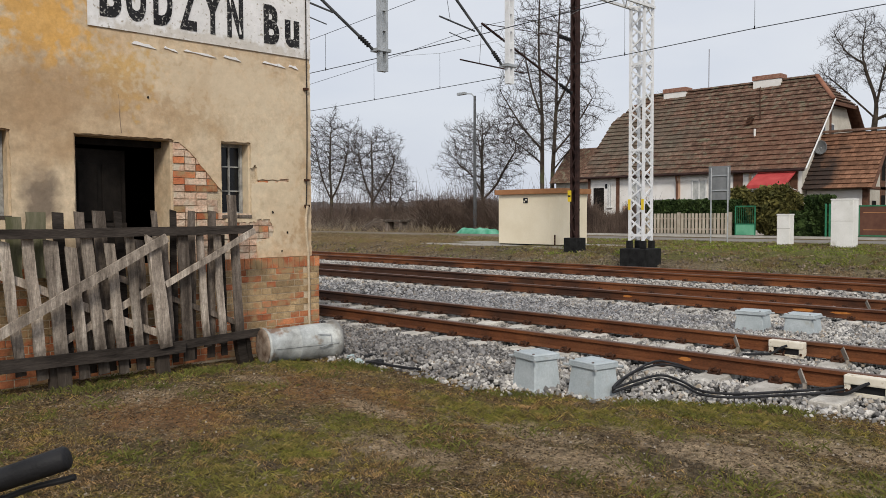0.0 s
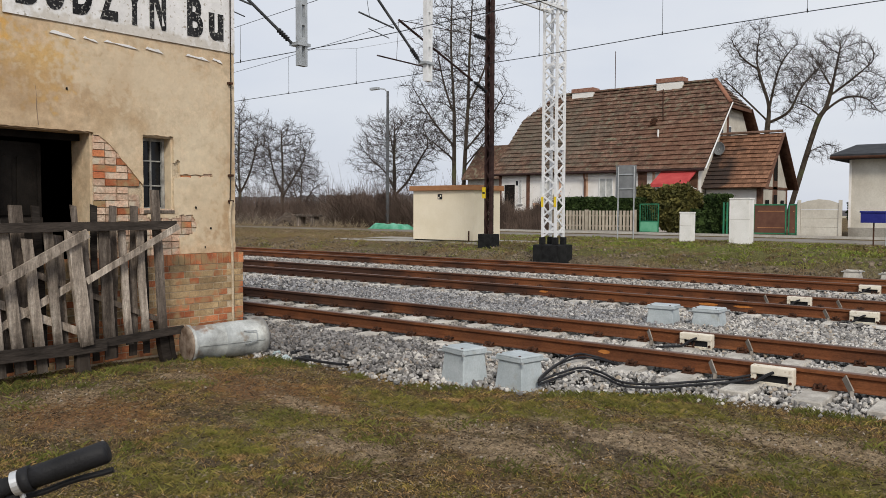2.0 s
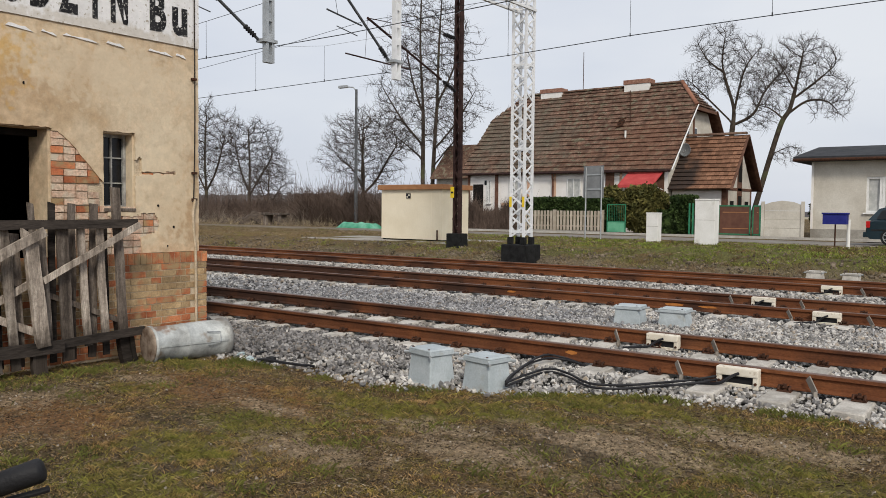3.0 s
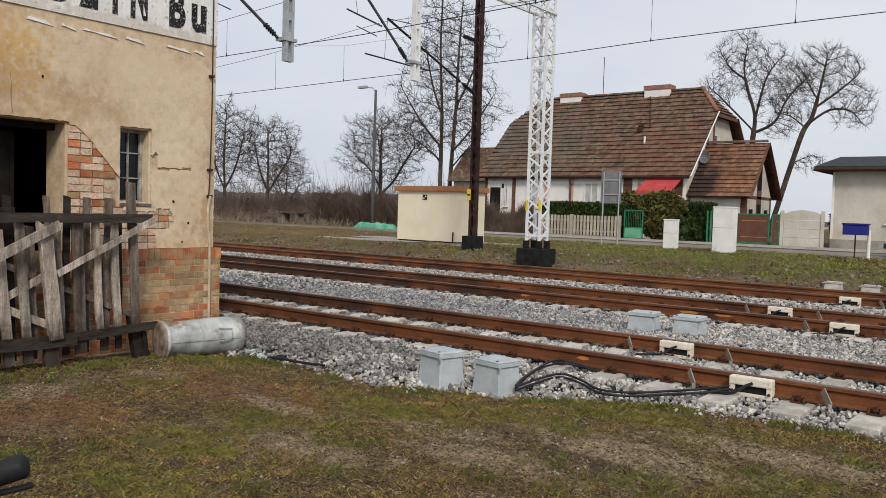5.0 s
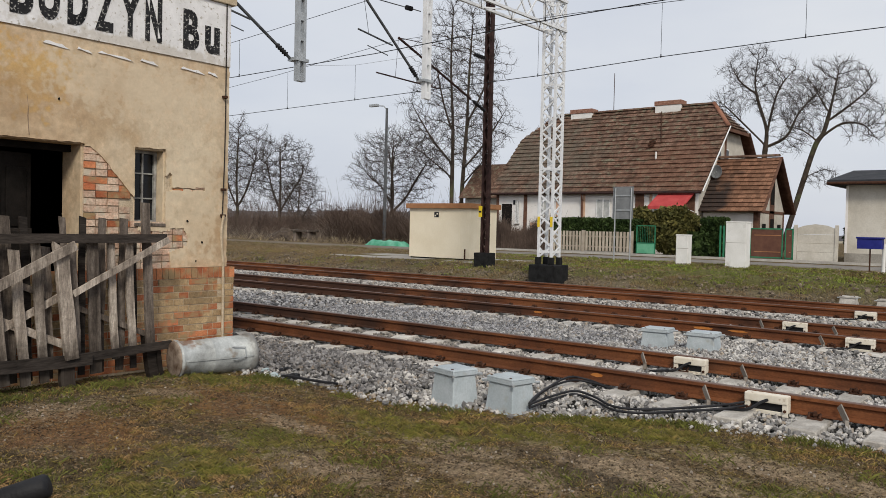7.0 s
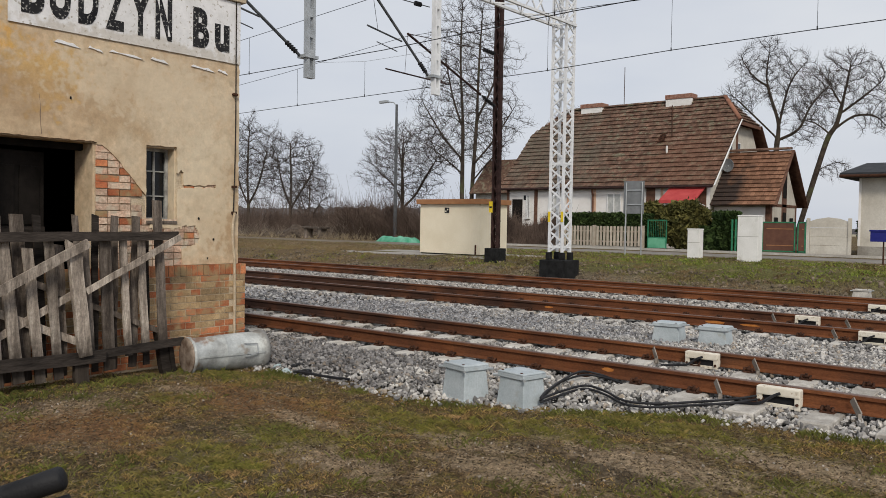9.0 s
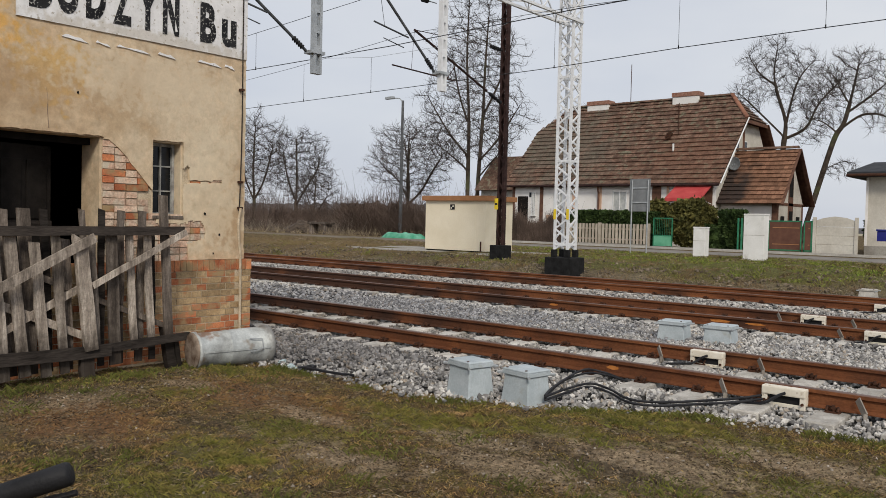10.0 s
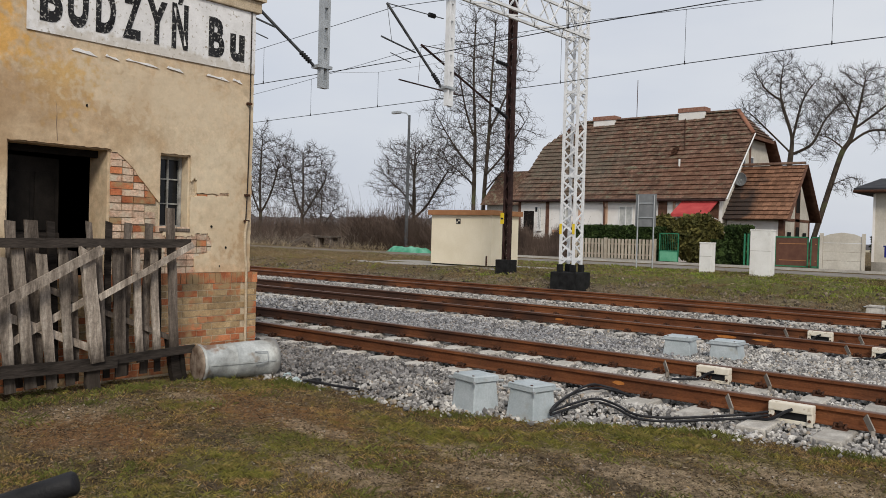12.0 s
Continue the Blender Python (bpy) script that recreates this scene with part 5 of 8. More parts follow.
def hut():
    h = thing("equipment_hut", (-19.9, 25.2, HB), "cream rendered equipment hut with a brown roof edge", "hut")
    part("wall", boxed(-21.4, -18.4, 24.4, 26.1, HB + 0.08, HB + 1.98), CREAMPAINT, h)
    part("base", boxed(-21.36, -18.44, 24.44, 26.06, HB - 0.2, HB + 0.08), BITUMEN, h, "dark recessed base")
    part("roof", boxed(-21.52, -18.28, 24.28, 26.22, HB + 1.98, HB + 2.17, 0.01), HUTTRIM, h, "flat roof with a brown metal edge")
    part("seam", boxed(-18.9, -18.89, 24.394, 24.4, HB + 0.1, HB + 1.96), CREAMPAINT, h)
    sg = part("warning_plate", boxed(-20.14, -19.92, 24.385, 24.397, HB + 1.64, HB + 1.84), BLACK, h, "small dark warning plate")
    for k in range(2):
        part("plate_mark", boxed(-20.11 + 0.09 * k, -20.05 + 0.09 * k, 24.378, 24.384, HB + 1.67 + 0.07 * k, HB + 1.73 + 0.07 * k), CREAM, sg)
    bm = bmesh.new()
    pipe(bm, [(-18.55, 24.3, HB + 0.0), (-18.55, 24.3, HB + 0.45)], 0.03, 8)
    part("conduit", bm, IRON, h)


hut()
bm = boxed(-25.0, -17.2, 23.0, 27.0, HB - 0.25, HB + 0.03, 0.02)
solo("hut_path", bm, PATH, "worn concrete apron round the hut", "pavement", kind="structure")


def strip(name, y0, y1, z, mat, label, amp=0.15, x0=-400.0, x1=200.0, cat="road"):
    xs = [x0] + [x for x in [-150, -90] + [-60 + 1.5 * i for i in range(57)] + [40, 80] if x0 < x < x1] + [x1]
    bm = bmesh.new()
    top = [[bm.verts.new((x, y + amp * noise.noise((x * 0.35, y, 2)), zz)) for y, zz in ((y0, z - 0.1), (y0 + 0.05, z), (y1 - 0.05, z), (y1, z - 0.1))] for x in xs]
    for a, b in zip(top, top[1:]):
        for k in range(3):
            bm.faces.new((a[k], b[k], b[k + 1], a[k + 1]))
    return solo(name, bm, mat, label, cat, kind="structure")


strip("road", 33.6, 37.0, 0.47, ROADTOP, "pale worn asphalt village road")
strip("pavement", 39.2, 40.5, 0.53, PATH, "narrow concrete slab pavement", 0.03, -31.5, 40, "pavement")
strip("kerb", 39.0, 39.18, 0.55, PATH, "low concrete kerb", 0.0, -31.5, 40, "kerb")


def white_pillar(x, y, w, d, h, z):
    p = thing("white_cabinet", (x, y, z), "plain white painted concrete cabinet on the grass", "cabinet", "white cabinets")
    part("body", boxed(x - w / 2, x + w / 2, y, y + d, z - 0.1, z + h - 0.05, 0.015), WHITEC, p)
    part("cap", boxed(x - w / 2 - 0.015, x + w / 2 + 0.015, y - 0.015, y + d + 0.015, z + h - 0.05, z + h, 0.015), WHITEC, p)
    part("joint", boxed(x - w / 2 - 0.003, x + w / 2 + 0.003, y - 0.003, y + 0.05, z + h * 0.55, z + h * 0.55 + 0.012), PATH, p, "horizontal joint")


white_pillar(-12.62, 30.3, 0.47, 0.4, 1.2, 0.42)
white_pillar(-10.45, 30.0, 0.74, 0.5, 1.74, 0.40)


def sign_board():
    s = thing("notice_sign", (-15.6, 31.3, 0.44), "grey back of a sign board on two posts", "sign")
    for x in (-16.0, -15.28):
        part("post", tube(bmesh.new(), (x, 31.3, 0.3), (x, 31.3, 3.5), 0.03, n=10), GREYSTEEL, s)
    part("board", boxed(-16.13, -15.2, 31.33, 31.35, 2.2, 3.56, 0.004), SHEET, s, "plain grey sheet back")
    for z in (2.55, 3.15):
        part("crossbar", boxed(-16.0, -15.3, 31.3, 31.33, z, z + 0.05, 0.004), GREYSTEEL, s)


sign_board()


def street_lamp():
    x, y = -38.6, 41.3
    s = thing("street_lamp", (x, y, 0.45), "tall dark street lamp with a grey head", "street lamp")
    part("pole", tube(bmesh.new(), (x, y, 0.3), (x, y, 9.8), 0.13, 0.085, 10), DARKSTEEL, s)
    part("arm", pipe(bmesh.new(), [(x, y, 9.7), (x - 0.2, y - 0.1, 9.95), (x - 0.7, y - 0.3, 10.0)], 0.04, 6), GREYSTEEL, s)
    part("head", boxed(x - 1.3, x - 0.55, y - 0.45, y - 0.2, 9.92, 10.1, 0.03), GREYSTEEL, s, "grey lamp head")


street_lamp()


def postbox():
    s = thing("post_box", (-6.12, 30.6, 0.42), "blue sheet metal box on a thin post", "post box")
    part("box", boxed(-6.50, -5.74, 30.45, 30.8, 1.28, 1.62, 0.01), BLUE, s)
    part("lid", boxed(-6.53, -5.71, 30.42, 30.83, 1.62, 1.68, 0.01), BLUE, s)
    part("post", tube(bmesh.new(), (-6.12, 30.62, 0.3), (-6.12, 30.62, 1.28), 0.025, n=8), IRON, s)
    p = thing("marker_post", (-5.77, 31.0, 0.42), "white plastic marker post in the grass", "post")
    part("post", tube(bmesh.new(), (-5.77, 31.0, 0.3), (-5.77, 31.0, 1.45), 0.06, 0.055, 12), WHITEC, p)


postbox()


# ---- house ----
def tiled(parent, name, quad, clip=None, nu=50, nv=22, mat=TILE, seed=0):
    """Overlapping roof tiles on a plane: quad is eave left, eave right, top right, top left."""
    a, b, c, d = [Vector(p) for p in quad]
    nrm = (b - a).cross(d - a).normalized()
    if nrm.z < 0:
        nrm = -nrm
    verts, faces = [], []
    for j in range(nv):
        v0, v1 = j / nv, min((j + 1.12) / nv, 1.0)
        off = 0.5 / nu if j % 2 else 0.0
        for i in range(-1, nu):
            u0, u1 = max((i + 0.04) / nu + off, 0), min((i + 0.98) / nu + off, 1)
            if u1 - u0 < 0.2 / nu:
                continue
            if clip:
                lo, hi = clip((v0 + v1) / 2)
                u0, u1 = max(u0, lo), min(u1, hi)
                if u1 - u0 < 0.1 / nu:
                    continue
            h = 0.026 * (hash01(i, j, seed) - 0.5)
            pts = []
            for u, v, e in ((u0, v0, 0.098), (u1, v0, 0.098), (u1, v1, 0.02), (u0, v1, 0.02)):
                p = a.lerp(b, u).lerp(d.lerp(c, u), v)
                pts.append(p + nrm * (e + h))
            low = [a.lerp(b, u).lerp(d.lerp(c, u), v0) + nrm * (0.03 + h) for u in (u0, u1)]
            k = len(verts)
            verts += pts + low
            faces += [(k, k + 1, k + 2, k + 3), (k + 4, k + 5, k + 1, k)]
    o = ORIGIN[parent]
    me = raw_mesh(name, [v - o for v in verts], faces, mat)
    ob = new(name, me)
    ob.parent = parent
    ORIGIN[ob] = o
    return tagged(ob, "weathered brown clay tiles", kind="stuff")


def house():
    L, R, F, B = -31.6, -17.9, 44.72, 55.0
    z0, ze, zr, zh = 0.45, 4.15, 9.72, 8.0
    ho = thing("house", (-24.8, 50, z0), "old cottage with white walls and a steep brown tiled roof", "house")
    # walls: gables keep the half-hipped outline
    part("wall", boxed(L, R, B - 0.4, B, z0 - 0.2, ze), HOUSEWHITE, ho)
    wall = part("wall", boxed(L, R, F, F + 0.4, z0 - 0.2, ze), HOUSEWHITE, ho, "white rendered front with brown posts")
    gable = [(F + 0.4, z0 - 0.2), (B - 0.4, z0 - 0.2), (B - 0.4, ze - 0.1), (51.5, zh - 0.15), (48.5, zh - 0.15), (F + 0.4, ze - 0.1)]
    part("gable", prism(bmesh.new(), gable, "x", R - 0.4, R), GREYRENDER, ho, "beige rendered gable wall")
    part("gable", prism(bmesh.new(), gable, "x", L, L + 0.4), GREYRENDER, ho, "beige rendered gable wall")
    # roof: board under the tiles, then the tiles
    xl, xr, xt0, xt1 = -32.05, -17.45, -30.5, -19.05
    ef, eb = (44.4, 4.02), (55.6, 4.02)
    under = bmesh.new()
    vs = [under.verts.new(p) for p in ((xl, *ef), (xr, *ef), (xr, 48.32, zh), (xt1, 50, zr), (xt0, 50, zr), (xl, 48.32, zh), (xl, *eb), (xr, *eb), (xr, 51.68, zh), (xl, 51.68, zh))]
    for f in ((0, 1, 2, 3, 4, 5), (6, 9, 4, 3, 8, 7), (2, 8, 3), (5, 4, 9)):
        under.faces.new([vs[i] for i in f])
    gm = bmesh.ops.solidify(under, geom=list(under.faces), thickness=0.12)
    roof = part("roof", under, TIMBER, ho, "timber roof deck")
    hv = (zh - 4.02) / (zr - 4.02)
    w = xr - xl
    clip = lambda v: (0.0, 1.0) if v < hv else ((v - hv) / (1 - hv) * (xt0 - xl) / w, 1 - (v - hv) / (1 - hv) * (xr - xt1) / w)
    tiled(roof, "roof_tiles", ((xl, *ef), (xr, *ef), (xr, 50, zr), (xl, 50, zr)), clip, 58, 20, seed=1)
    tri = lambda v: (0.5 * v, 1 - 0.5 * v)
    tiled(roof, "roof_tiles", ((xr, 48.32, zh), (xr, 51.68, zh), (xt1, 51.68, zr), (xt1, 48.32, zr)), tri, 13, 8, seed=2)
    # ridge and hip tiles
    for k in range(34):
        x = xt0 + (xt1 - xt0) * (k + 0.5) / 34
        piece("ridge_tile", RIDGE_ME, roof, Matrix.Translation((x, 50, zr + 0.0 + 0.015 * hash01(k))))
    hd = Vector((xt1, 50, zr)) - Vector((xr, 48.32, zh))
    for k in range(6):
        p = Vector((xr, 48.32, zh)).lerp(Vector((xt1, 50, zr)), (k + 0.5) / 6) + Vector((0, 0, 0.07))
        piece("hip_tile", HIP_ME, roof, Matrix.Translation(p) @ hd.to_track_quat("X", "Z").to_matrix().to_4x4())
    part("verge_board", bar(bmesh.new(), (xr + 0.09, 44.32, 4.02), (xr + 0.09, 48.33, 8.09), 0.04, 0.06), FRAMEWHITE, roof, "white verge board")
    part("verge_board", bar(bmesh.new(), (xr + 0.02, 55.6, 4.0), (xr + 0.02, 51.7, 8.0), 0.05, 0.2), TIMBER, roof)
    part("fascia", boxed(xr + 0.0, xr + 0.05, 48.3, 51.7, zh - 0.22, zh - 0.02), TIMBER, roof)
    part("gutter", tube(bmesh.new(), (xl, 44.3, 4.0), (xr, 44.3, 3.97), 0.07, n=8), BROWNSTEEL, ho, "dark brown eaves gutter")
    part("downpipe", pipe(bmesh.new(), smooth_run([(-25.0, 44.35, 3.95), (-25.05, 44.5, 3.6), (-25.1, 44.64, 3.3), (-25.1, 44.64, 0.6)], 3), 0.06, 8), TIMBER, ho, "brown downpipe")
    # chimneys
    for x, zt, w2 in ((-28.15, 10.02, 0.8), (-21.9, 10.12, 0.85)):
        ch = part("chimney", boxed(x - w2, x + w2, 49.6, 50.4, zr - 0.8, zt - 0.2), WHITEC, ho, "wide chimney with a brick crown")
        part("crown", boxed(x - w2 - 0.05, x + w2 + 0.05, 49.55, 50.45, zt - 0.28, zt, 0.02), CHIMBRICK, ch, "red brick crown")
    part("antenna", tube(bmesh.new(), (-25.9, 50, zr), (-25.9, 50, zr + 2.6), 0.025, n=6), IRON, ho)
    part("vent_pipe", tube(bmesh.new(), (-21.14, 46.4, 5.0), (-21.14, 46.4, 6.55), 0.06, n=8), WHITEC, ho)
    sl = (zr - 4.02) / 5.6
    part("chimney_cable", pipe(bmesh.new(), [(-22.25, 49.5, zr - 0.3), (-21.75, 48.4, 4.02 + sl * 4.0 + 0.25), (-21.2, 47.25, 4.02 + sl * 2.85 + 0.25)], 0.03, 5), IRON, ho)
    bm = bmesh.new()
    for k in range(3):
        bar(bm, (-22.05, 47.0 + 0.2 * k, 4.02 + sl * (2.6 + 0.2 * k) + 0.2), (-21.6, 47.1 + 0.2 * k, 4.02 + sl * (2.7 + 0.2 * k) + 0.3), 0.09, 0.09)
    part("roof_step", bm, IRON, ho, "dark chimney sweep's step")
    # front: posts, bands, windows, door
    for x, w2 in ((-31.5, 0.2), (-29.3, 0.25), (-26.9, 0.15), (-25.0, 0.16), (-21.3, 0.55), (-20.6, 0.15), (-18.2, 0.5)):
        part("post", boxed(x - w2 / 2, x + w2 / 2, F - 0.04, F, z0, ze - 0.05), TIMBER if w2 > 0.16 else SALMON, wall, "brown timber post")
    for x0, x1 in ((-28.9, -27.0), (-26.8, -25.15), (-24.85, -21.6)):
        part("apron", boxed(x0, x1, F - 0.03, F, 1.5, 2.15), SALMON, wall, "salmon panel below the windows")
    for x0, x1, zb, zt in ((-30.05, -29.75, 2.1, 3.6), (-28.35, -27.5, 2.15, 3.6), (-24.15, -23.2, 2.15, 3.65), (-23.0, -22.2, 2.2, 3.6), (-20.4, -19.5, 2.1, 3.5)):
        wi = part("window", boxed(x0 + 0.05, x1 - 0.05, F - 0.02, F - 0.01, zb + 0.05, zt - 0.05), CURTAIN if x1 - x0 > 0.4 else GLASS, wall, "window with pale curtains")
        bm = bmesh.new()
        for x in (x0, x1 - 0.07, (x0 + x1) / 2 - 0.04):
            box(bm, x, x + 0.07, F - 0.06, F - 0.022, zb, zt)
        part("window_frame", bm, FRAMEWHITE, wi, "white window frame")
        part("sill", boxed(x0 - 0.05, x1 + 0.05, F - 0.12, F - 0.005, zb - 0.05, zb), FRAMEWHITE, wi)
    dr = part("door", boxed(-31.15, -30.35, F - 0.03, F - 0.005, z0 + 0.1, 3.35), DOORWOOD, wall, "dark front door")
    part("window", boxed(-30.25, -30.0, F - 0.03, F - 0.005, 3.3, 3.6), GLASS, wall)
    # gable windows and timbers
    for y in (48.0, 49.3):
        wi = part("window", boxed(R + 0.015, R + 0.03, y - 0.25, y + 0.25, 6.15, 6.75), GLASS, ho, "small gable window")
        part("window_frame", boxed(R + 0.0, R + 0.012, y - 0.32, y + 0.32, 6.08, 6.82), FRAMEWHITE, wi)
    part("timber", boxed(R, R + 0.05, 48.9, 49.1, 5.5, 7.8), TIMBER, ho)
    # awning over the entrance
    aw = part("awning", prism(bmesh.new(), [(44.5, 3.92), (44.5, 3.85), (43.15, 3.12), (43.1, 3.0), (43.06, 3.0), (43.1, 3.17)], "x", -20.05, -17.95), AWNING, ho, "red cloth awning")
    for x in (-20.0, -18.0):
        part("awning_arm", tube(bmesh.new(), (x, 43.15, 3.1), (x, 44.7, 2.9), 0.025, n=6), FRAMEWHITE, aw)
    part("porch_post", boxed(-18.1, -17.95, 43.6, 43.75, z0, 3.3), TIMBER, ho)
    # annex
    al, a_r, f, rr = -17.85, -14.75, 45.7, 50.3
    prof = [(f, z0 - 0.2), (rr, z0 - 0.2), (rr, 3.0), (48, 5.7), (f, 3.0)]
    an = part("annex", prism(bmesh.new(), prof, "x", al, a_r), GREYRENDER, ho, "lower gabled annex")
    part("annex_front", boxed(al, a_r - 0.25, f - 0.03, f - 0.002, z0, 2.85), HOUSEWHITE, an, "white annex front")
    part("corner_post", boxed(a_r - 0.25, a_r + 0.02, f - 0.04, f + 0.2, z0, 3.0), TIMBER, an)
    for s, e in ((1, (45.15, 2.92)), (-1, (50.85, 2.92))):
        bm = bmesh.new()
        vs = [bm.verts.new(p) for p in ((-18.05, *e), (-14.35, *e), (-14.35, 48, 6.1), (-18.05, 48, 6.1))]
        bm.faces.new(vs)
        bmesh.ops.solidify(bm, geom=list(bm.faces), thickness=0.1)
        rf = part("annex_roof", bm, TIMBER, an, "timber annex roof deck")
        tiled(rf, "roof_tiles", ((-18.05, *e), (-14.35, *e), (-14.35, 48, 6.1), (-18.05, 48, 6.1)), None, 15, 13, TILEBRIGHT, 3 + s)
        part("verge_board", bar(bmesh.new(), (-14.33, *e), (-14.33, 48, 6.1), 0.05, 0.2), TIMBER, rf, "brown verge board")
    for k in range(10):
        piece("ridge_tile", RIDGE_ME, an, Matrix.Translation((-18.0 + 3.6 * (k + 0.5) / 10, 48, 6.16)))
    for ya, yb, za, zb in ((47.6, 48.4, z0, 5.6), (45.7, 50.3, 2.9, 3.05), (45.75, 45.95, z0, 3.0), (50.05, 50.25, z0, 3.0)):
        part("timber", boxed(a_r, a_r + 0.03, ya, yb, za, zb), TIMBER, an, "brown timber of the gable")
    for y, zb, zt in ((48.0, 3.4, 5.0), (46.6, 1.6, 2.3), (49.3, 1.6, 2.3), (48.0, 1.4, 2.6)):
        part("window", boxed(a_r + 0.032, a_r + 0.045, y - 0.3, y + 0.3, zb, zt), DARKROOM, an, "dark shuttered opening")
    part("window", boxed(-17.3, -16.9, f - 0.05, f - 0.035, 2.2, 2.65), GLASS, an)
    dish = bmesh.new()
    n = 16
    rings = [[(-17.5 + r * math.cos(k * 2 * math.pi / n), 46.6 + dd, 5.27 + r * 1.15 * math.sin(k * 2 * math.pi / n)) for k in range(n)] for r, dd in ((0.02, 0.1), (0.2, 0.06), (0.33, 0.0), (0.34, 0.02), (0.02, 0.13))]
    loft(dish, rings)
    di = part("satellite_dish", dish, SHEET, ho, "grey satellite dish")
    part("dish_arm", tube(bmesh.new(), (-17.5, 46.58, 5.0), (-17.5, 46.3, 5.2), 0.015, n=5), GREYSTEEL, di)
    part("dish_post", tube(bmesh.new(), (-17.5, 46.95, 4.8), (-17.5, 46.68, 5.27), 0.03, n=6), GREYSTEEL, di)
    part("rear_roof", boxed(-38.3, -32.1, 50, 54, z0, 4.4), GREYRENDER, ho, "side wing behind the cottage")
    bm = prism(bmesh.new(), [(49.5, 4.0), (54.5, 4.0), (52, 6.7)], "x", -38.6, -32.0)
    part("rear_wing_roof", bm, TILE, ho, "brown roof of the side wing")


CHIMBRICK = material("chimney_brick", two((0.22, 0.105, 0.075), (0.33, 0.19, 0.14)), scale=5, rough=0.95, bump=0.3, fine=(12, 0.25))
TILEBRIGHT = material("annex_roof_tile", two((0.165, 0.085, 0.052), (0.245, 0.13, 0.08)), scale=1.0, rough=0.9, bump=0.2, bump_scale=12, fine=(9, 0.2), island=0.28)
spot(TILEBRIGHT, (-17.7, 45.6, 3.7), (1.4, 2.4, 2.2), (0.035, 0.030, 0.028), 0.5, 0.9, 1.6)


def half_round(name, length, r, mat):
    bm = bmesh.new()
    loft(bm, [[(x, r * math.cos(a), r * 0.8 * math.sin(a)) for a in [math.pi * k / 6 for k in range(7)]] for x in (-length / 2, length / 2)])
    return mesh_of(bm, name, mat)


RIDGE_ME = half_round("ridge_tile", 0.36, 0.17, TILE)
HIP_ME = half_round("hip_tile", 0.48, 0.14, TILERED)
house()


# ---- fences, gates and the neighbour's building ----
FY, FZ = 40.75, 0.5


def picket_fence():
    fe = thing("picket_fence", (-22.5, FY, FZ), "low grey concrete picket fence before a hedge", "fence")
    pk = mesh_of(boxed(-0.065, 0.065, -0.03, 0.03, 0, 1.08, 0.01), "picket", PALEPICKET)
    x = -25.7
    k = 0
    while x < -19.75:
        if k % 14 == 0:
            part("post", boxed(x - 0.09, x + 0.09, FY - 0.07, FY + 0.07, FZ - 0.2, FZ + 1.22, 0.01), PALEPICKET, fe)
        else:
            piece("picket", pk, fe, Matrix.Translation((x, FY, FZ + 0.08 + 0.015 * hash01(k))))
        x += 0.21
        k += 1
    for z in (0.28, 0.85):
        part("rail", boxed(-25.7, -19.75, FY + 0.03, FY + 0.09, FZ + z, FZ + z + 0.08), PALEPICKET, fe)
    part("base", boxed(-25.7, -19.75, FY - 0.06, FY + 0.06, FZ - 0.2, FZ + 0.08), PATH, fe)


PALEPICKET = material("grey_beige_pickets", two((0.34, 0.29, 0.23), (0.46, 0.41, 0.33)), scale=3, rough=0.9, bump=0.2, rand=0.12)
picket_fence()


def green_gate():
    g = thing("garden_gate", (-19.0, FY, FZ), "green metal garden gate with upright bars", "gate")
    part("panel", boxed(-19.5, -18.5, FY - 0.01, FY + 0.01, FZ + 0.05, FZ + 0.58), MINT, g, "pale green sheet panel")
    bm = bmesh.new()
    for z in (0.58, 1.5):
        box(bm, -19.52, -18.48, FY - 0.025, FY + 0.025, FZ + z, FZ + z + 0.05)
    for x in (-19.54, -18.5):
        box(bm, x, x + 0.05, FY - 0.025, FY + 0.025, FZ, FZ + 1.55)
    part("gate_frame", bm, GREENPAINT, g)
    for k in range(9):
        x = -19.4 + 0.1 * k
        part("bar", tube(bmesh.new(), (x, FY, FZ + 0.6), (x, FY, FZ + 1.5), 0.008, n=6), GREENPAINT, g)


MINT = material("mint_green_sheet", two((0.10, 0.33, 0.20), (0.16, 0.42, 0.27)), scale=3, rough=0.6, bump=0.1)
green_gate()


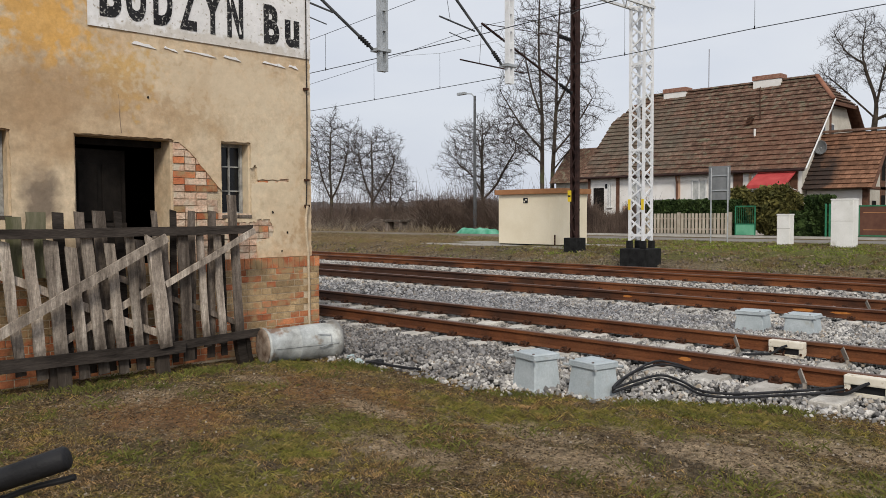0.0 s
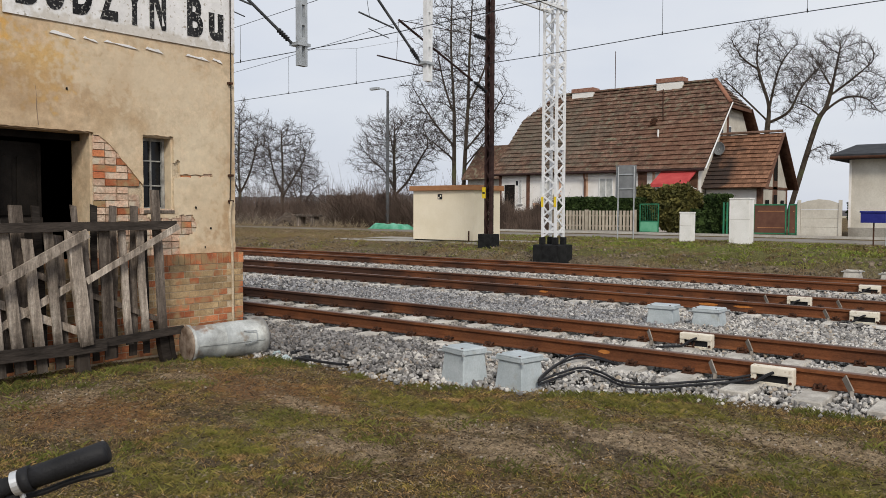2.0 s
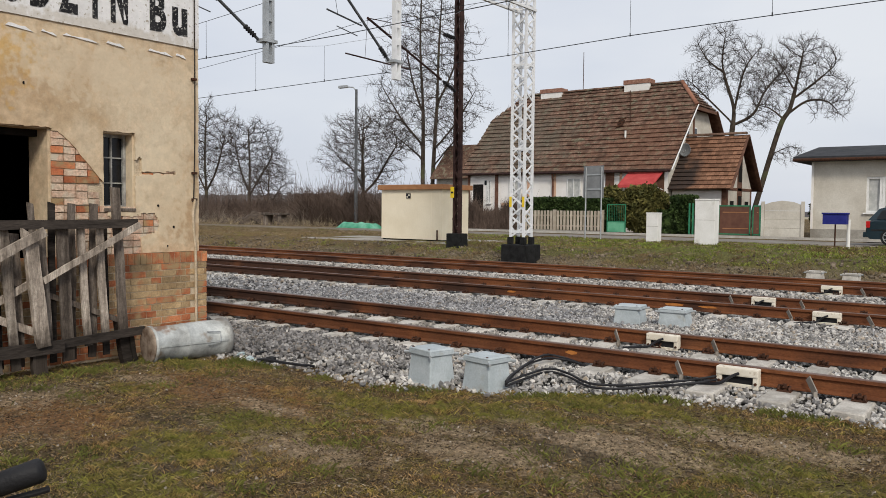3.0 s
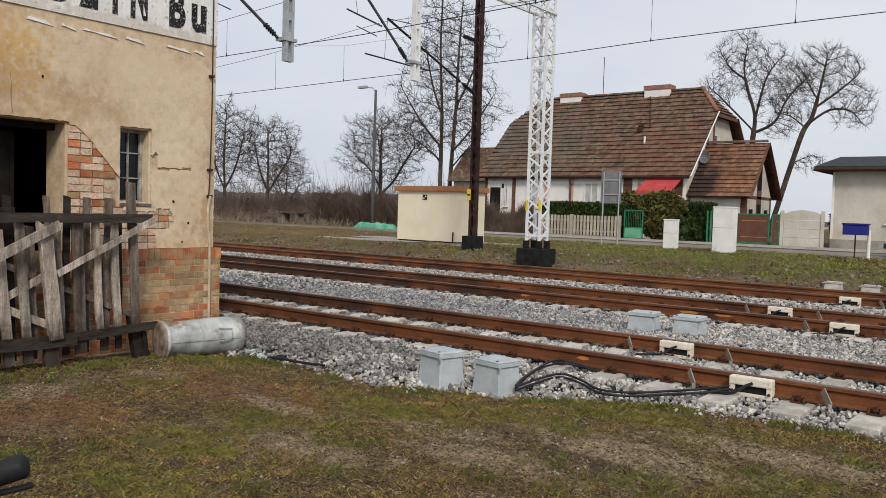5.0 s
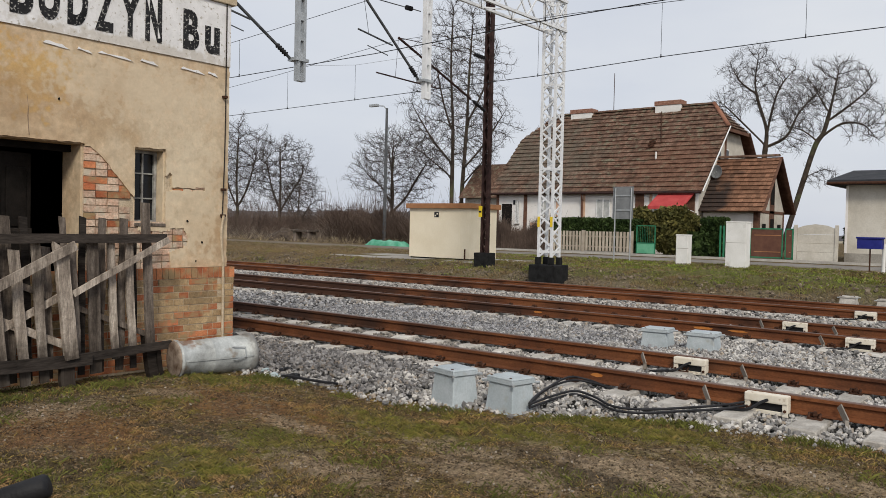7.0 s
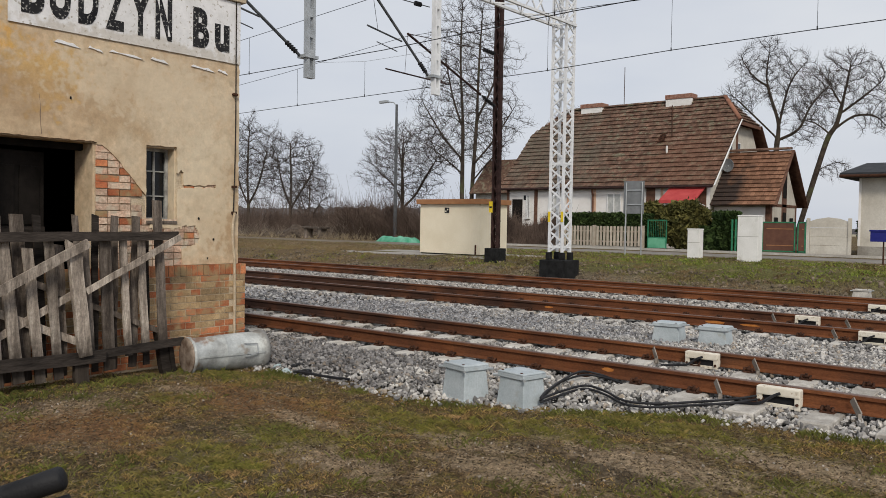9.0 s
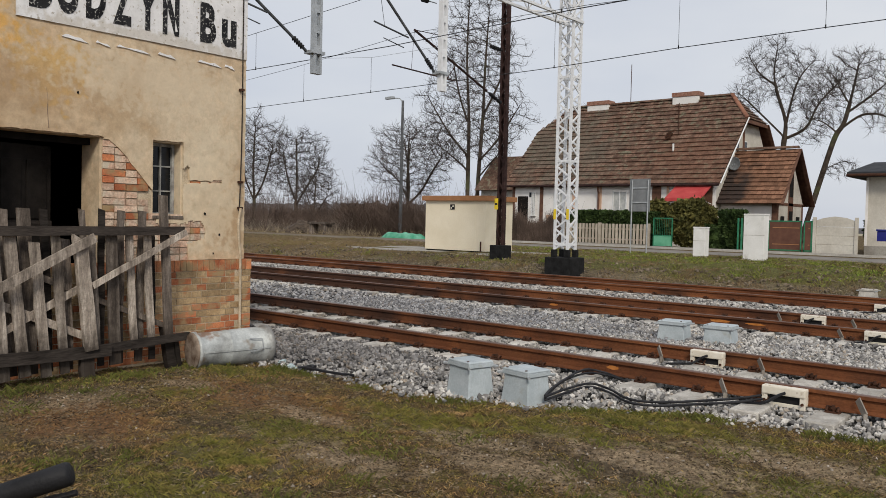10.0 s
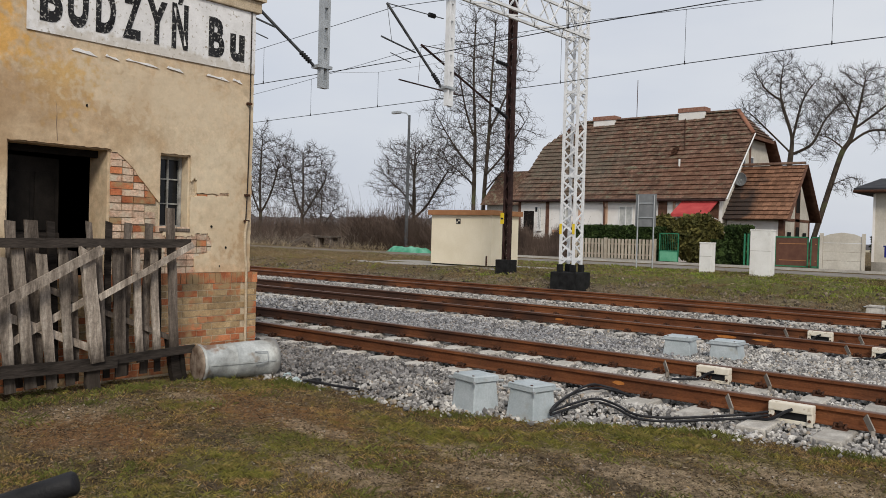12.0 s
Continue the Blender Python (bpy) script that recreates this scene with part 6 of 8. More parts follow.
def brown_gate():
    g = thing("yard_gate", (-12.4, FY, FZ), "brown sheet metal double gate with green frames", "gate")
    for x0, x1 in ((-13.5, -11.95), (-11.85, -11.48)):
        part("sheet", boxed(x0 + 0.04, x1 - 0.04, FY - 0.01, FY + 0.01, FZ + 0.12, FZ + 1.45), BROWNGATE, g)
        bm = bmesh.new()
        for z in (0.06, 1.45):
            box(bm, x0, x1, FY - 0.025, FY + 0.025, FZ + z, FZ + z + 0.06)
        for x in (x0, x1 - 0.05):
            box(bm, x, x + 0.05, FY - 0.025, FY + 0.025, FZ, FZ + 1.5)
        part("gate_frame", bm, GREENPAINT, g, "green steel frame")
        for z in (0.35, 1.15):
            part("strap_hinge", boxed(x0 + 0.2, x1 - 0.1, FY - 0.018, FY - 0.011, FZ + z, FZ + z + 0.035), HUTTRIM, g, "ochre strap")
    for x in (-14.98, -14.8, -11.44):
        part("post", boxed(x - 0.035, x + 0.035, FY - 0.035, FY + 0.035, FZ, FZ + 1.6), GREENPAINT, g, "green gate post")
    w = thing("garden_wall", (-10.4, FY, FZ), "beige concrete panel wall with a curved top", "wall")
    for k, (za, zb) in enumerate(((0, 0.42), (0.43, 0.83), (0.84, 1.25))):
        part("panel", boxed(-11.3, -9.65, FY, FY + 0.06, FZ + za, FZ + zb, 0.008), GREYRENDER, w)
    o = [(-11.3, FZ + 1.26), (-9.65, FZ + 1.26), (-9.65, FZ + 1.55), (-10.0, FZ + 1.68), (-10.5, FZ + 1.74), (-11.0, FZ + 1.66), (-11.3, FZ + 1.55)]
    part("panel", prism(bmesh.new(), o, "y", FY, FY + 0.06), GREYRENDER, w)
    for x in (-11.38, -9.57):
        part("post", boxed(x - 0.07, x + 0.07, FY - 0.04, FY + 0.1, FZ - 0.2, FZ + 1.7, 0.01), GREYRENDER, w)


brown_gate()


def neighbour():
    n = thing("bungalow", (-4.0, 46, FZ), "grey-beige rendered bungalow with a dark flat roof", "house")
    bm = bmesh.new()
    x0, x1, y0, y1, zt = -9.35, 6.0, 41.5, 50.0, 4.11
    wx0, wx1, wz0, wz1 = -7.05, -5.2, 1.7, 3.35
    box(bm, x0, wx0, y0, y0 + 0.35, FZ - 0.3, zt)
    box(bm, wx1, x1, y0, y0 + 0.35, FZ - 0.3, zt)
    box(bm, wx0, wx1, y0, y0 + 0.35, FZ - 0.3, wz0)
    box(bm, wx0, wx1, y0, y0 + 0.35, wz1, zt)
    part("wall", bm, GREYRENDER, n, "patchy grey-beige rendered front")
    bm = bmesh.new()
    box(bm, x0, x0 + 0.35, y0 + 0.35, y1, FZ - 0.3, zt)
    box(bm, x1 - 0.35, x1, y0 + 0.35, y1, FZ - 0.3, zt)
    part("wall", bm, GREYRENDER, n)
    part("wall", boxed(x0 + 0.35, x1 - 0.35, y1 - 0.35, y1, FZ - 0.3, zt), GREYRENDER, n)
    part("plinth", boxed(x0 - 0.03, x1, y0 - 0.04, y0 - 0.002, FZ - 0.3, FZ + 0.42), PATH, n, "grey plinth")
    bm = prism(bmesh.new(), [(y0 - 0.6, 4.08), (y0 - 0.6, 4.3), (46, 5.1), (y1 + 0.6, 4.3), (y1 + 0.6, 4.08)], "x", x0 - 0.75, x1 + 0.5)
    part("roof", bm, SLATE, n, "dark felt roof with a deep edge")
    part("gutter", tube(bmesh.new(), (x0 - 0.75, y0 - 0.66, 4.15), (x1, y0 - 0.66, 4.12), 0.07, n=8), IRON, n)
    part("verge_trim", boxed(x0 - 0.04, x0 + 0.06, y0 - 0.05, y0 - 0.003, FZ + 0.42, zt - 0.05), HOUSEWHITE, n, "paler corner strip")
    w = part("window", boxed(wx0, wx1, y0 + 0.16, y0 + 0.18, wz0, wz1), CURTAIN, n, "curtained window")
    bm = bmesh.new()
    for x in (wx0, wx0 + 0.55, wx0 + 0.66, wx1 - 0.1):
        box(bm, x, x + 0.1, y0 + 0.05, y0 + 0.15, wz0, wz1)
    for z in (wz0, wz1 - 0.1):
        box(bm, wx0, wx1, y0 + 0.06, y0 + 0.14, z, z + 0.1)
    part("window_frame", bm, FRAMEWHITE, w, "white window frame")
    part("sill", boxed(wx0 - 0.1, wx1 + 0.1, y0 - 0.1, y0 + 0.1, wz0 - 0.06, wz0), FRAMEWHITE, w)


neighbour()


# ---- bare trees ----
def grow(seed, height, spread, trunks=((0, 0, 0.0, 0.0),), r0=0.3, first=0.25, twig=1.0, up=0.25, limb_r=0.38):
    """A winter tree: tapered limbs that fork into many fine twigs. Returns vertices and faces."""
    rng = random.Random(seed)
    verts, faces = [], []

    def limb(p, d, length, r, level):
        if level == 5:
            k = len(verts)
            q = p + (d + Vector((rng.gauss(0, 0.2), rng.gauss(0, 0.2), 0.15))).normalized() * length
            sd = d.orthogonal().normalized() * 0.009
            verts.extend((p - sd, p + sd, q + sd * 0.5, q - sd * 0.5))
            faces.append((k, k + 1, k + 2, k + 3))
            return
        n = 4 if level < 3 else (3 if level < 4 else 2)
        sides = 7 if level == 0 else 5 if level == 1 else 4 if level == 2 else 3
        pts, rad, dirs = [p.copy()], [r], [d.copy()]
        for k in range(n):
            bend = Vector((rng.gauss(0, 1), rng.gauss(0, 1), rng.gauss(0, 0.6))) * (0.07 if level == 0 else 0.2)
            d = (d + bend + Vector((0, 0, up * (0.35 if level else 0.2)))).normalized()
            p = p + d * (length / n)
            pts.append(p.copy())
            dirs.append(d.copy())
            rad.append(max(r * (1 - (0.94 if level == 0 else 0.66) * (k + 1) / n), 0.006))
        base = len(verts)
        for c, rr, dd in zip(pts, rad, dirs):
            q = dd.to_track_quat("Z", "X")
            for s in range(sides):
                a = 6.2832 * s / sides
                verts.append(c + q @ Vector((rr * math.cos(a), rr * math.sin(a), 0)))
        for k in range(n):
            for s in range(sides):
                a, b = base + k * sides + s, base + k * sides + (s + 1) % sides
                faces.append((a, b, b + sides, a + sides))
        if level >= 5:
            return
        kids = (int(14 * twig), 7, 5, 4, 2)[level]
        for k in range(kids):
            t = (first + (1 - first) * (k + rng.random()) / kids) if level == 0 else 0.2 + 0.8 * (k + rng.random()) / kids
            f = min(t * n, n - 1e-3)
            i = int(f)
            c = pts[i].lerp(pts[i + 1], f - i)
            rr = rad[i] + (rad[i + 1] - rad[i]) * (f - i)
            ax = dirs[i + 1]
            az = rng.uniform(0, 6.2832)
            out = ax.orthogonal().normalized()
            out.rotate(Matrix.Rotation(az, 3, ax))
            tilt = rng.uniform(0.55, 1.0) if level else rng.uniform(0.6, 1.0)
            nd = (ax * math.cos(tilt) + out * math.sin(tilt)).normalized()
            if level == 0:
                ln = spread * (1.05 - 0.6 * t) * rng.uniform(0.75, 1.15)
            else:
                ln = length * rng.uniform(0.34, 0.58)
            limb(c, nd, ln, max(rr * (limb_r * rng.uniform(0.75, 1.25) if level == 0 else rng.uniform(0.42, 0.64)), 0.006), level + 1)

    for tx, ty, lx, ly in trunks:
        limb(Vector((tx, ty, 0)), Vector((lx, ly, 1)).normalized(), height, r0, 0)
    return verts, faces


def colonise(seed, stems, blobs, count, step, kill, reach=4.0, rise=0.12):
    """Limbs that grow from given stems into a crown of ellipsoids, towards free room. Returns nodes and parents."""
    rng = np.random.default_rng(seed)
    vol = np.array([b[3] * b[4] * b[5] for b in blobs])
    goals = []
    for b, v in zip(blobs, vol / vol.sum()):
        n = max(int(count * v), 20)
        d = rng.normal(size=(n, 3))
        d /= np.linalg.norm(d, axis=1)[:, None]
        ragged = np.array([0.86 + 0.42 * noise.noise((q[0] * 2.2 + seed, q[1] * 2.2, q[2] * 2.2)) for q in d])[:, None]
        goals.append(np.array(b[:3]) + d * ragged * (rng.random((n, 1)) ** 0.32) * np.array(b[3:]))
    goals = np.concatenate(goals)
    nodes, up = [], []
    for stem in stems:
        run = smooth_run(stem, 5)
        k = -1
        if nodes:
            k = int(np.argmin(np.linalg.norm(np.array(nodes) - np.array(run[0]), axis=1)))
            run = run[1:]
        for p in run:
            if k >= 0 and (Vector(nodes[k]) - p).length < step * 0.5:
                continue
            nodes.append(tuple(p))
            up.append(k)
            k = len(nodes) - 1
    kids = collections.Counter(up)
    pos = np.array(nodes)
    dist = np.linalg.norm(goals[:, None] - pos[None], axis=2)
    near, far = dist.argmin(1), dist.min(1)
    for _ in range(110):
        live = (far < reach) & (far > kill)
        if not live.any():
            break
        fresh = []
        g, idx = goals[live], near[live]
        for k in np.unique(idx):
            if kids[int(k)] > 2:
                continue
            d = g[idx == k] - pos[k]
            d = (d / np.linalg.norm(d, axis=1)[:, None]).sum(0)
            d = d / (np.linalg.norm(d) + 1e-6) + rng.normal(0, 0.22, 3) + (0, 0, rise)
            q = int(up[k])
            if q >= 0:
                b = pos[k] - pos[q]
                d = d + 0.7 * b / (np.linalg.norm(b) + 1e-6)
            fresh.append((int(k), pos[k] + step * d / np.linalg.norm(d)))
        if not fresh:
            break
        base = len(pos)
        pos = np.concatenate([pos, [q for _, q in fresh]])
        for k, _ in fresh:
            up.append(k)
            kids[k] += 1
        dd = np.linalg.norm(goals[:, None] - pos[None, base:], axis=2)
        m = dd.min(1)
        better = m < far
        near[better], far[better] = base + dd.argmin(1)[better], m[better]
    return pos, up


def tree(at, label, seed, stems, blobs, count, group="", step=0.36, kill=0.42, tip=0.0125, twigs=3, twig=0.8, power=2.35):
    """A winter tree: trunk and limbs as tapered tubes, and a crown of fine twigs at their ends."""
    t = thing("bare_tree", at, label, "tree", group)
    pos, up = colonise(seed, stems, blobs, count, step, kill)
    n = len(pos)
    load = np.zeros(n)
    for k in range(n - 1, -1, -1):
        load[k] = max(load[k], tip ** power)
        if up[k] >= 0:
            load[up[k]] += load[k]
    rad = load ** (1 / power)
    rng = random.Random(seed)
    out = {"trunk": ([], []), "crown": ([], [])}
    for k in range(n):
        q = up[k]
        if q < 0:
            continue
        a, b = Vector(pos[q]), Vector(pos[k])
        r1 = rad[k]
        r0 = min(rad[q], r1 * 1.22)
        d = b - a
        ln = d.length
        d.normalize()
        sides = 8 if r1 > 0.12 else 6 if r1 > 0.06 else 4 if r1 > 0.03 else 3
        u = d.orthogonal().normalized()
        w = d.cross(u)
        verts, faces = out["trunk" if r1 > 0.034 else "crown"]
        base = len(verts)
        for c, r in ((a - d * r0 * 0.3, r0), (b + d * r1 * 0.3, r1)):
            for s in range(sides):
                an = 6.2832 * s / sides
                verts.append(c + (u * math.cos(an) + w * math.sin(an)) * r)
        for s in range(sides):
            faces.append((base + s, base + (s + 1) % sides, base + sides + (s + 1) % sides, base + sides + s))
        if r1 < 0.036:
            verts, faces = out["crown"]
            for _ in range(twigs):
                c = a.lerp(b, rng.random())
                e = (d * 0.9 + Vector((rng.gauss(0, 0.75), rng.gauss(0, 0.75), rng.gauss(0.2, 0.55)))).normalized()
                m = c + e * twig * rng.uniform(0.3, 0.6)
                f = m + (e + Vector((rng.gauss(0, 0.4), rng.gauss(0, 0.4), 0.25))).normalized() * twig * rng.uniform(0.25, 0.6)
                sd = e.orthogonal().normalized() * tip * 0.75
                base = len(verts)
                verts.extend((c - sd, c + sd, m + sd * 0.7, m - sd * 0.7, f))
                faces.append((base, base + 1, base + 2, base + 3))
                faces.append((base + 3, base + 2, base + 4))
    for name, mat in (("trunk", BARK), ("crown", TWIG)):
        ob = new(name, raw_mesh(name, *out[name], mat))
        ob.parent = t
        ORIGIN[ob] = ORIGIN[t]


tree((-39.7, 50.5, 0.4), "tall bare lime tree with two slender trunks", 4,
     (((-0.3, 0, 0), (-0.35, 0, 4), (-0.45, 0.1, 9), (-0.7, 0, 14), (-0.6, 0, 18.6)), ((0.45, 0.2, 0), (0.5, 0.2, 4), (0.9, 0.1, 9), (1.1, 0, 13), (1.2, 0.2, 17.2)),
      ((-0.35, 0, 6.3), (-2.2, -0.3, 8.3), (-4.4, -0.5, 11.4)), ((0.6, 0, 5.8), (2.4, 0.2, 7.6), (4.4, 0.3, 10.2)), ((-0.4, 0, 8.8), (-1.8, 0.5, 11.3), (-2.8, 0.8, 14.2)), ((0.95, 0, 9.3), (2.2, 0.3, 11.8), (3.2, 0.4, 14.6)), ((-0.35, 0, 5.2), (-2.6, 0.8, 6.4), (-4.6, 1.0, 7.6)), ((0.5, 0.2, 4.6), (2.6, -0.8, 5.8), (4.4, -1.0, 7.2))),
     ((0, 0, 9.0, 5.8, 4.2, 4.4), (0.2, 0, 13.6, 4.6, 3.6, 3.8), (0.1, 0, 17.0, 3.0, 2.6, 2.9)), 5200, tip=0.012)
tree((-48.5, 53.0, 0.4), "round bare tree beside the road", 7,
     (((0, 0, 0), (-0.1, 0, 1.6), (-0.2, 0, 3.2), (-0.3, 0, 6.0), (-0.2, 0, 8.5)), ((-0.1, 0, 2.6), (1.2, 0.2, 3.8), (2.4, 0.2, 5.4), (3.4, 0.2, 6.6)), ((-0.2, 0, 3.0), (-1.5, 0.2, 4.6), (-3.0, 0.2, 5.6)), ((-0.1, 0, 2.4), (0.4, -0.8, 4.4), (1.0, -1.2, 7.2)), ((-0.1, 0, 2.8), (-0.9, 0.8, 5.2), (-1.6, 1.0, 7.8))),
     ((0, 0, 6.5, 4.9, 3.8, 4.1),), 3400, tip=0.0125, twigs=3)
tree((-70.8, 53.0, 0.4), "bare tree at the field's edge", 11,
     (((0, 0, 0), (0.1, 0, 3), (-0.1, 0, 6), (0.1, 0, 10)), ((0, 0, 2.8), (1.5, 0.2, 5), (2.6, 0.3, 8)), ((0, 0, 3.0), (-1.6, 0.2, 5), (-2.8, 0.3, 7.6))),
     ((0, 0, 7.6, 4.4, 3.6, 5.0),), 3000, "field trees", tip=0.0125, twigs=4)
tree((-65.2, 54.0, 0.4), "bare tree at the field's edge", 13,
     (((0, 0, 0), (0.1, 0, 2.5), (0.2, 0, 5), (0.0, 0, 9)), ((0.1, 0, 2.4), (1.4, 0.2, 4.2), (3.0, 0.3, 6.0)), ((0.1, 0, 2.8), (-1.4, 0.2, 5), (-2.4, 0.3, 7.6))),
     ((0.3, 0, 6.6, 4.4, 3.6, 4.4), (3.6, 0, 5.2, 2.2, 2.0, 2.2)), 3000, "field trees", tip=0.0125, twigs=4)
tree((-60.0, 52.0, 0.4), "smaller bare tree at the field's edge", 17,
     (((0, 0, 0), (0, 0, 1.5), (0.2, 0, 4.5)), ((0, 0, 1.4), (-1.2, 0.2, 3.2)), ((0, 0, 1.2), (1.4, 0.2, 3.0))),
     ((0, 0, 3.3, 3.4, 2.4, 2.5),), 1200, "field trees", tip=0.013)
tree((-21.0, 66.0, 0.4), "tall bare tree behind the cottage", 23,
     (((0, 0, 0), (0, 0, 4), (0, 0, 7.3), (0.1, 0, 9.5), (-0.6, 0, 11.8), (-0.9, 0, 13.4), (-0.7, 0, 15.4)), ((0.1, 0, 9.0), (0.4, 0.2, 11), (0.9, 0.3, 12.8), (2.0, 0.3, 14.2)), ((0.1, 0, 8.2), (1.6, 0.1, 9.0), (2.5, 0.1, 10.8), (3.9, 0.3, 12.4)), ((0, 0, 8.4), (-1.6, 0.2, 10.0), (-3.4, 0.3, 11.8)), ((-0.7, 0, 12.4), (-1.9, -0.2, 13.4), (-2.8, -0.2, 14.8))),
     ((-1.0, 0, 13.8, 3.1, 2.5, 2.9), (1.8, 0, 12.0, 3.1, 2.5, 2.5), (-3.2, 0, 11.4, 2.3, 1.8, 1.6), (2.2, 0, 8.8, 2.0, 1.7, 1.6)), 3000, "trees behind the cottage", step=0.34, kill=0.42, tip=0.0115, twigs=5, twig=0.8, power=2.0)
tree((-17.2, 60.5, 0.4), "leaning bare tree behind the cottage", 29,
     (((-0.7, 0, 0), (0.05, 0, 2.8), (0.75, 0, 5.4), (1.4, 0, 7.6), (1.95, 0, 8.6), (2.4, 0.1, 10.8), (2.7, 0.1, 12.6)), ((1.7, 0, 8.1), (3.0, 0.1, 9.0), (4.3, 0.2, 8.9), (5.1, 0.2, 8.0)), ((2.1, 0, 9.2), (3.4, 0.2, 10.2), (4.6, 0.2, 11.2)), ((1.6, 0, 7.8), (0.5, 0.1, 8.7), (-0.6, 0.2, 9.0)), ((2.2, 0, 9.8), (1.4, 0.2, 11.2)), ((0.8, 0, 5.4), (1.9, 0.2, 5.9), (2.8, 0.2, 5.7))),
     ((2.7, 0, 11.5, 2.7, 2.1, 2.3), (4.4, 0, 9.3, 1.9, 1.7, 2.0), (0.5, 0, 9.7, 1.8, 1.5, 1.8), (1.8, 0, 5.4, 1.4, 1.1, 0.9)), 3000, "trees behind the cottage", step=0.3, kill=0.38, tip=0.011, twigs=5, twig=0.68, power=2.0)
tree((-36.6, 62.0, 0.4), "bare tree behind the cottage roof", 31,
     (((0, 0, 0), (0, 0, 4), (0, 0, 8), (0.2, 0, 11)),), ((0, 0, 9.6, 2.6, 2.2, 2.2),), 900, "trees behind the cottage")


def thicket(name, label, count, place, height, mat, seed, category="shrub", kind="stuff", lean=0.25, width=0.016):
    """Many thin upright shoots, joined."""
    rng = np.random.default_rng(seed)
    verts, faces = [], []
    for _ in range(count):
        x, y, z = place(rng)
        h = height * rng.uniform(0.4, 1.0) * max(0.25, 0.78 + 1.0 * noise.noise((x * 0.25, y * 0.2, seed)))
        for _ in range(3):
            dx, dy = rng.normal(0, lean, 2) * h
            px, py, pz = x, y, z
            w = width
            for s in range(3):
                qx, qy, qz = px + dx / 3 * (1 + 0.4 * rng.normal()), py + dy / 3, pz + h / 3 * rng.uniform(0.8, 1.1)
                k = len(verts)
                w2 = w * 0.65
                verts += [(px - w, py, pz), (px + w, py, pz), (qx + w2, qy, qz), (qx - w2, qy, qz)]
                faces.append((k, k + 1, k + 2, k + 3))
                if s:
                    for sg in (-1, 1):
                        k = len(verts)
                        ex, ez = px + sg * h * rng.uniform(0.08, 0.22), pz + h * rng.uniform(0.1, 0.28)
                        verts += [(px, py, pz), (px, py, pz + w), (ex, py + rng.normal() * 0.1, ez)]
                        faces.append((k, k + 1, k + 2))
                px, py, pz, w = qx, qy, qz, w2
    ob = new(name, raw_mesh(name, verts, faces, mat))
    return tagged(ob, label, category, kind=kind)


def along(x0, x1, y0, y1):
    return lambda rng: (rng.uniform(x0, x1), rng.uniform(y0, y1), 0.42)


thicket("bare_shrubs", "dense brown leafless shrubs along the road", 1700, along(-90, -33, 41, 55), 2.9, SHRUB, 3, lean=0.8)
thicket("bare_shrubs", "dense brown leafless shrubs along the road", 900, along(-44, -31, 41, 44), 2.6, SHRUB, 4, lean=0.8)
thicket("bare_hedge", "leafless brown hedge behind the picket fence", 2400, along(-31.5, -25.2, 40.6, 41.6), 2.3, SHRUB, 5, "hedge", lean=0.12)
thicket("bare_saplings", "tall thin leafless saplings among the shrubs", 380, along(-80, -32, 42, 58), 5.2, SHRUB, 12, lean=0.16, width=0.022)
thicket("bare_saplings", "pale leafless stems and brambles by the field", 260, along(-62, -42, 40.5, 44), 2.4, REEDSTEM, 14, lean=0.9, width=0.02)
thicket("far_shrubs", "brown scrub at the far end of the field", 2200, along(-170, -60, 60, 90), 4.5, SHRUB, 6, width=0.04)
thicket("dry_reeds", "pale dry reeds by the roadside", 420, along(-85, -34, 38.2, 40.8), 0.7, REED, 7, "reeds", lean=0.6, width=0.012)


def scrub():
    """Leafless bushes: three grown, then copied along the road."""
    kinds = []
    for seed in (51, 52, 53):
        t = thing("leafless_bush", (-40 - 3 * seed % 7, 44, 0.42), "leafless brown bush in the roadside scrub", "bush", "roadside bushes")
        v, f = grow(seed, 1.9, 1.9, ((0, 0, -0.5, 0), (0.3, 0.2, 0.45, 0.2), (-0.2, 0.4, 0.0, 0.1), (0.2, -0.2, 0.15, -0.3)), 0.07, 0.1, 0.42, 0.1, 0.6)
        ob = new("crown", raw_mesh("crown", v, f, SHRUB))
        ob.parent = t
        kinds.append(t)
    for k in range(12):
        x, y = -82 + 50 * hash01(k, 2.2), 43 + 11 * hash01(k, 3.3)
        s = 0.42 + 0.5 * hash01(k, 4.4)
        c = copy_thing(kinds[k % 3], Matrix.Translation((x, y, 0.42)) @ Matrix.Rotation(6.28 * hash01(k, 5.5), 4, "Z") @ Matrix.Scale(s, 4))


scrub()


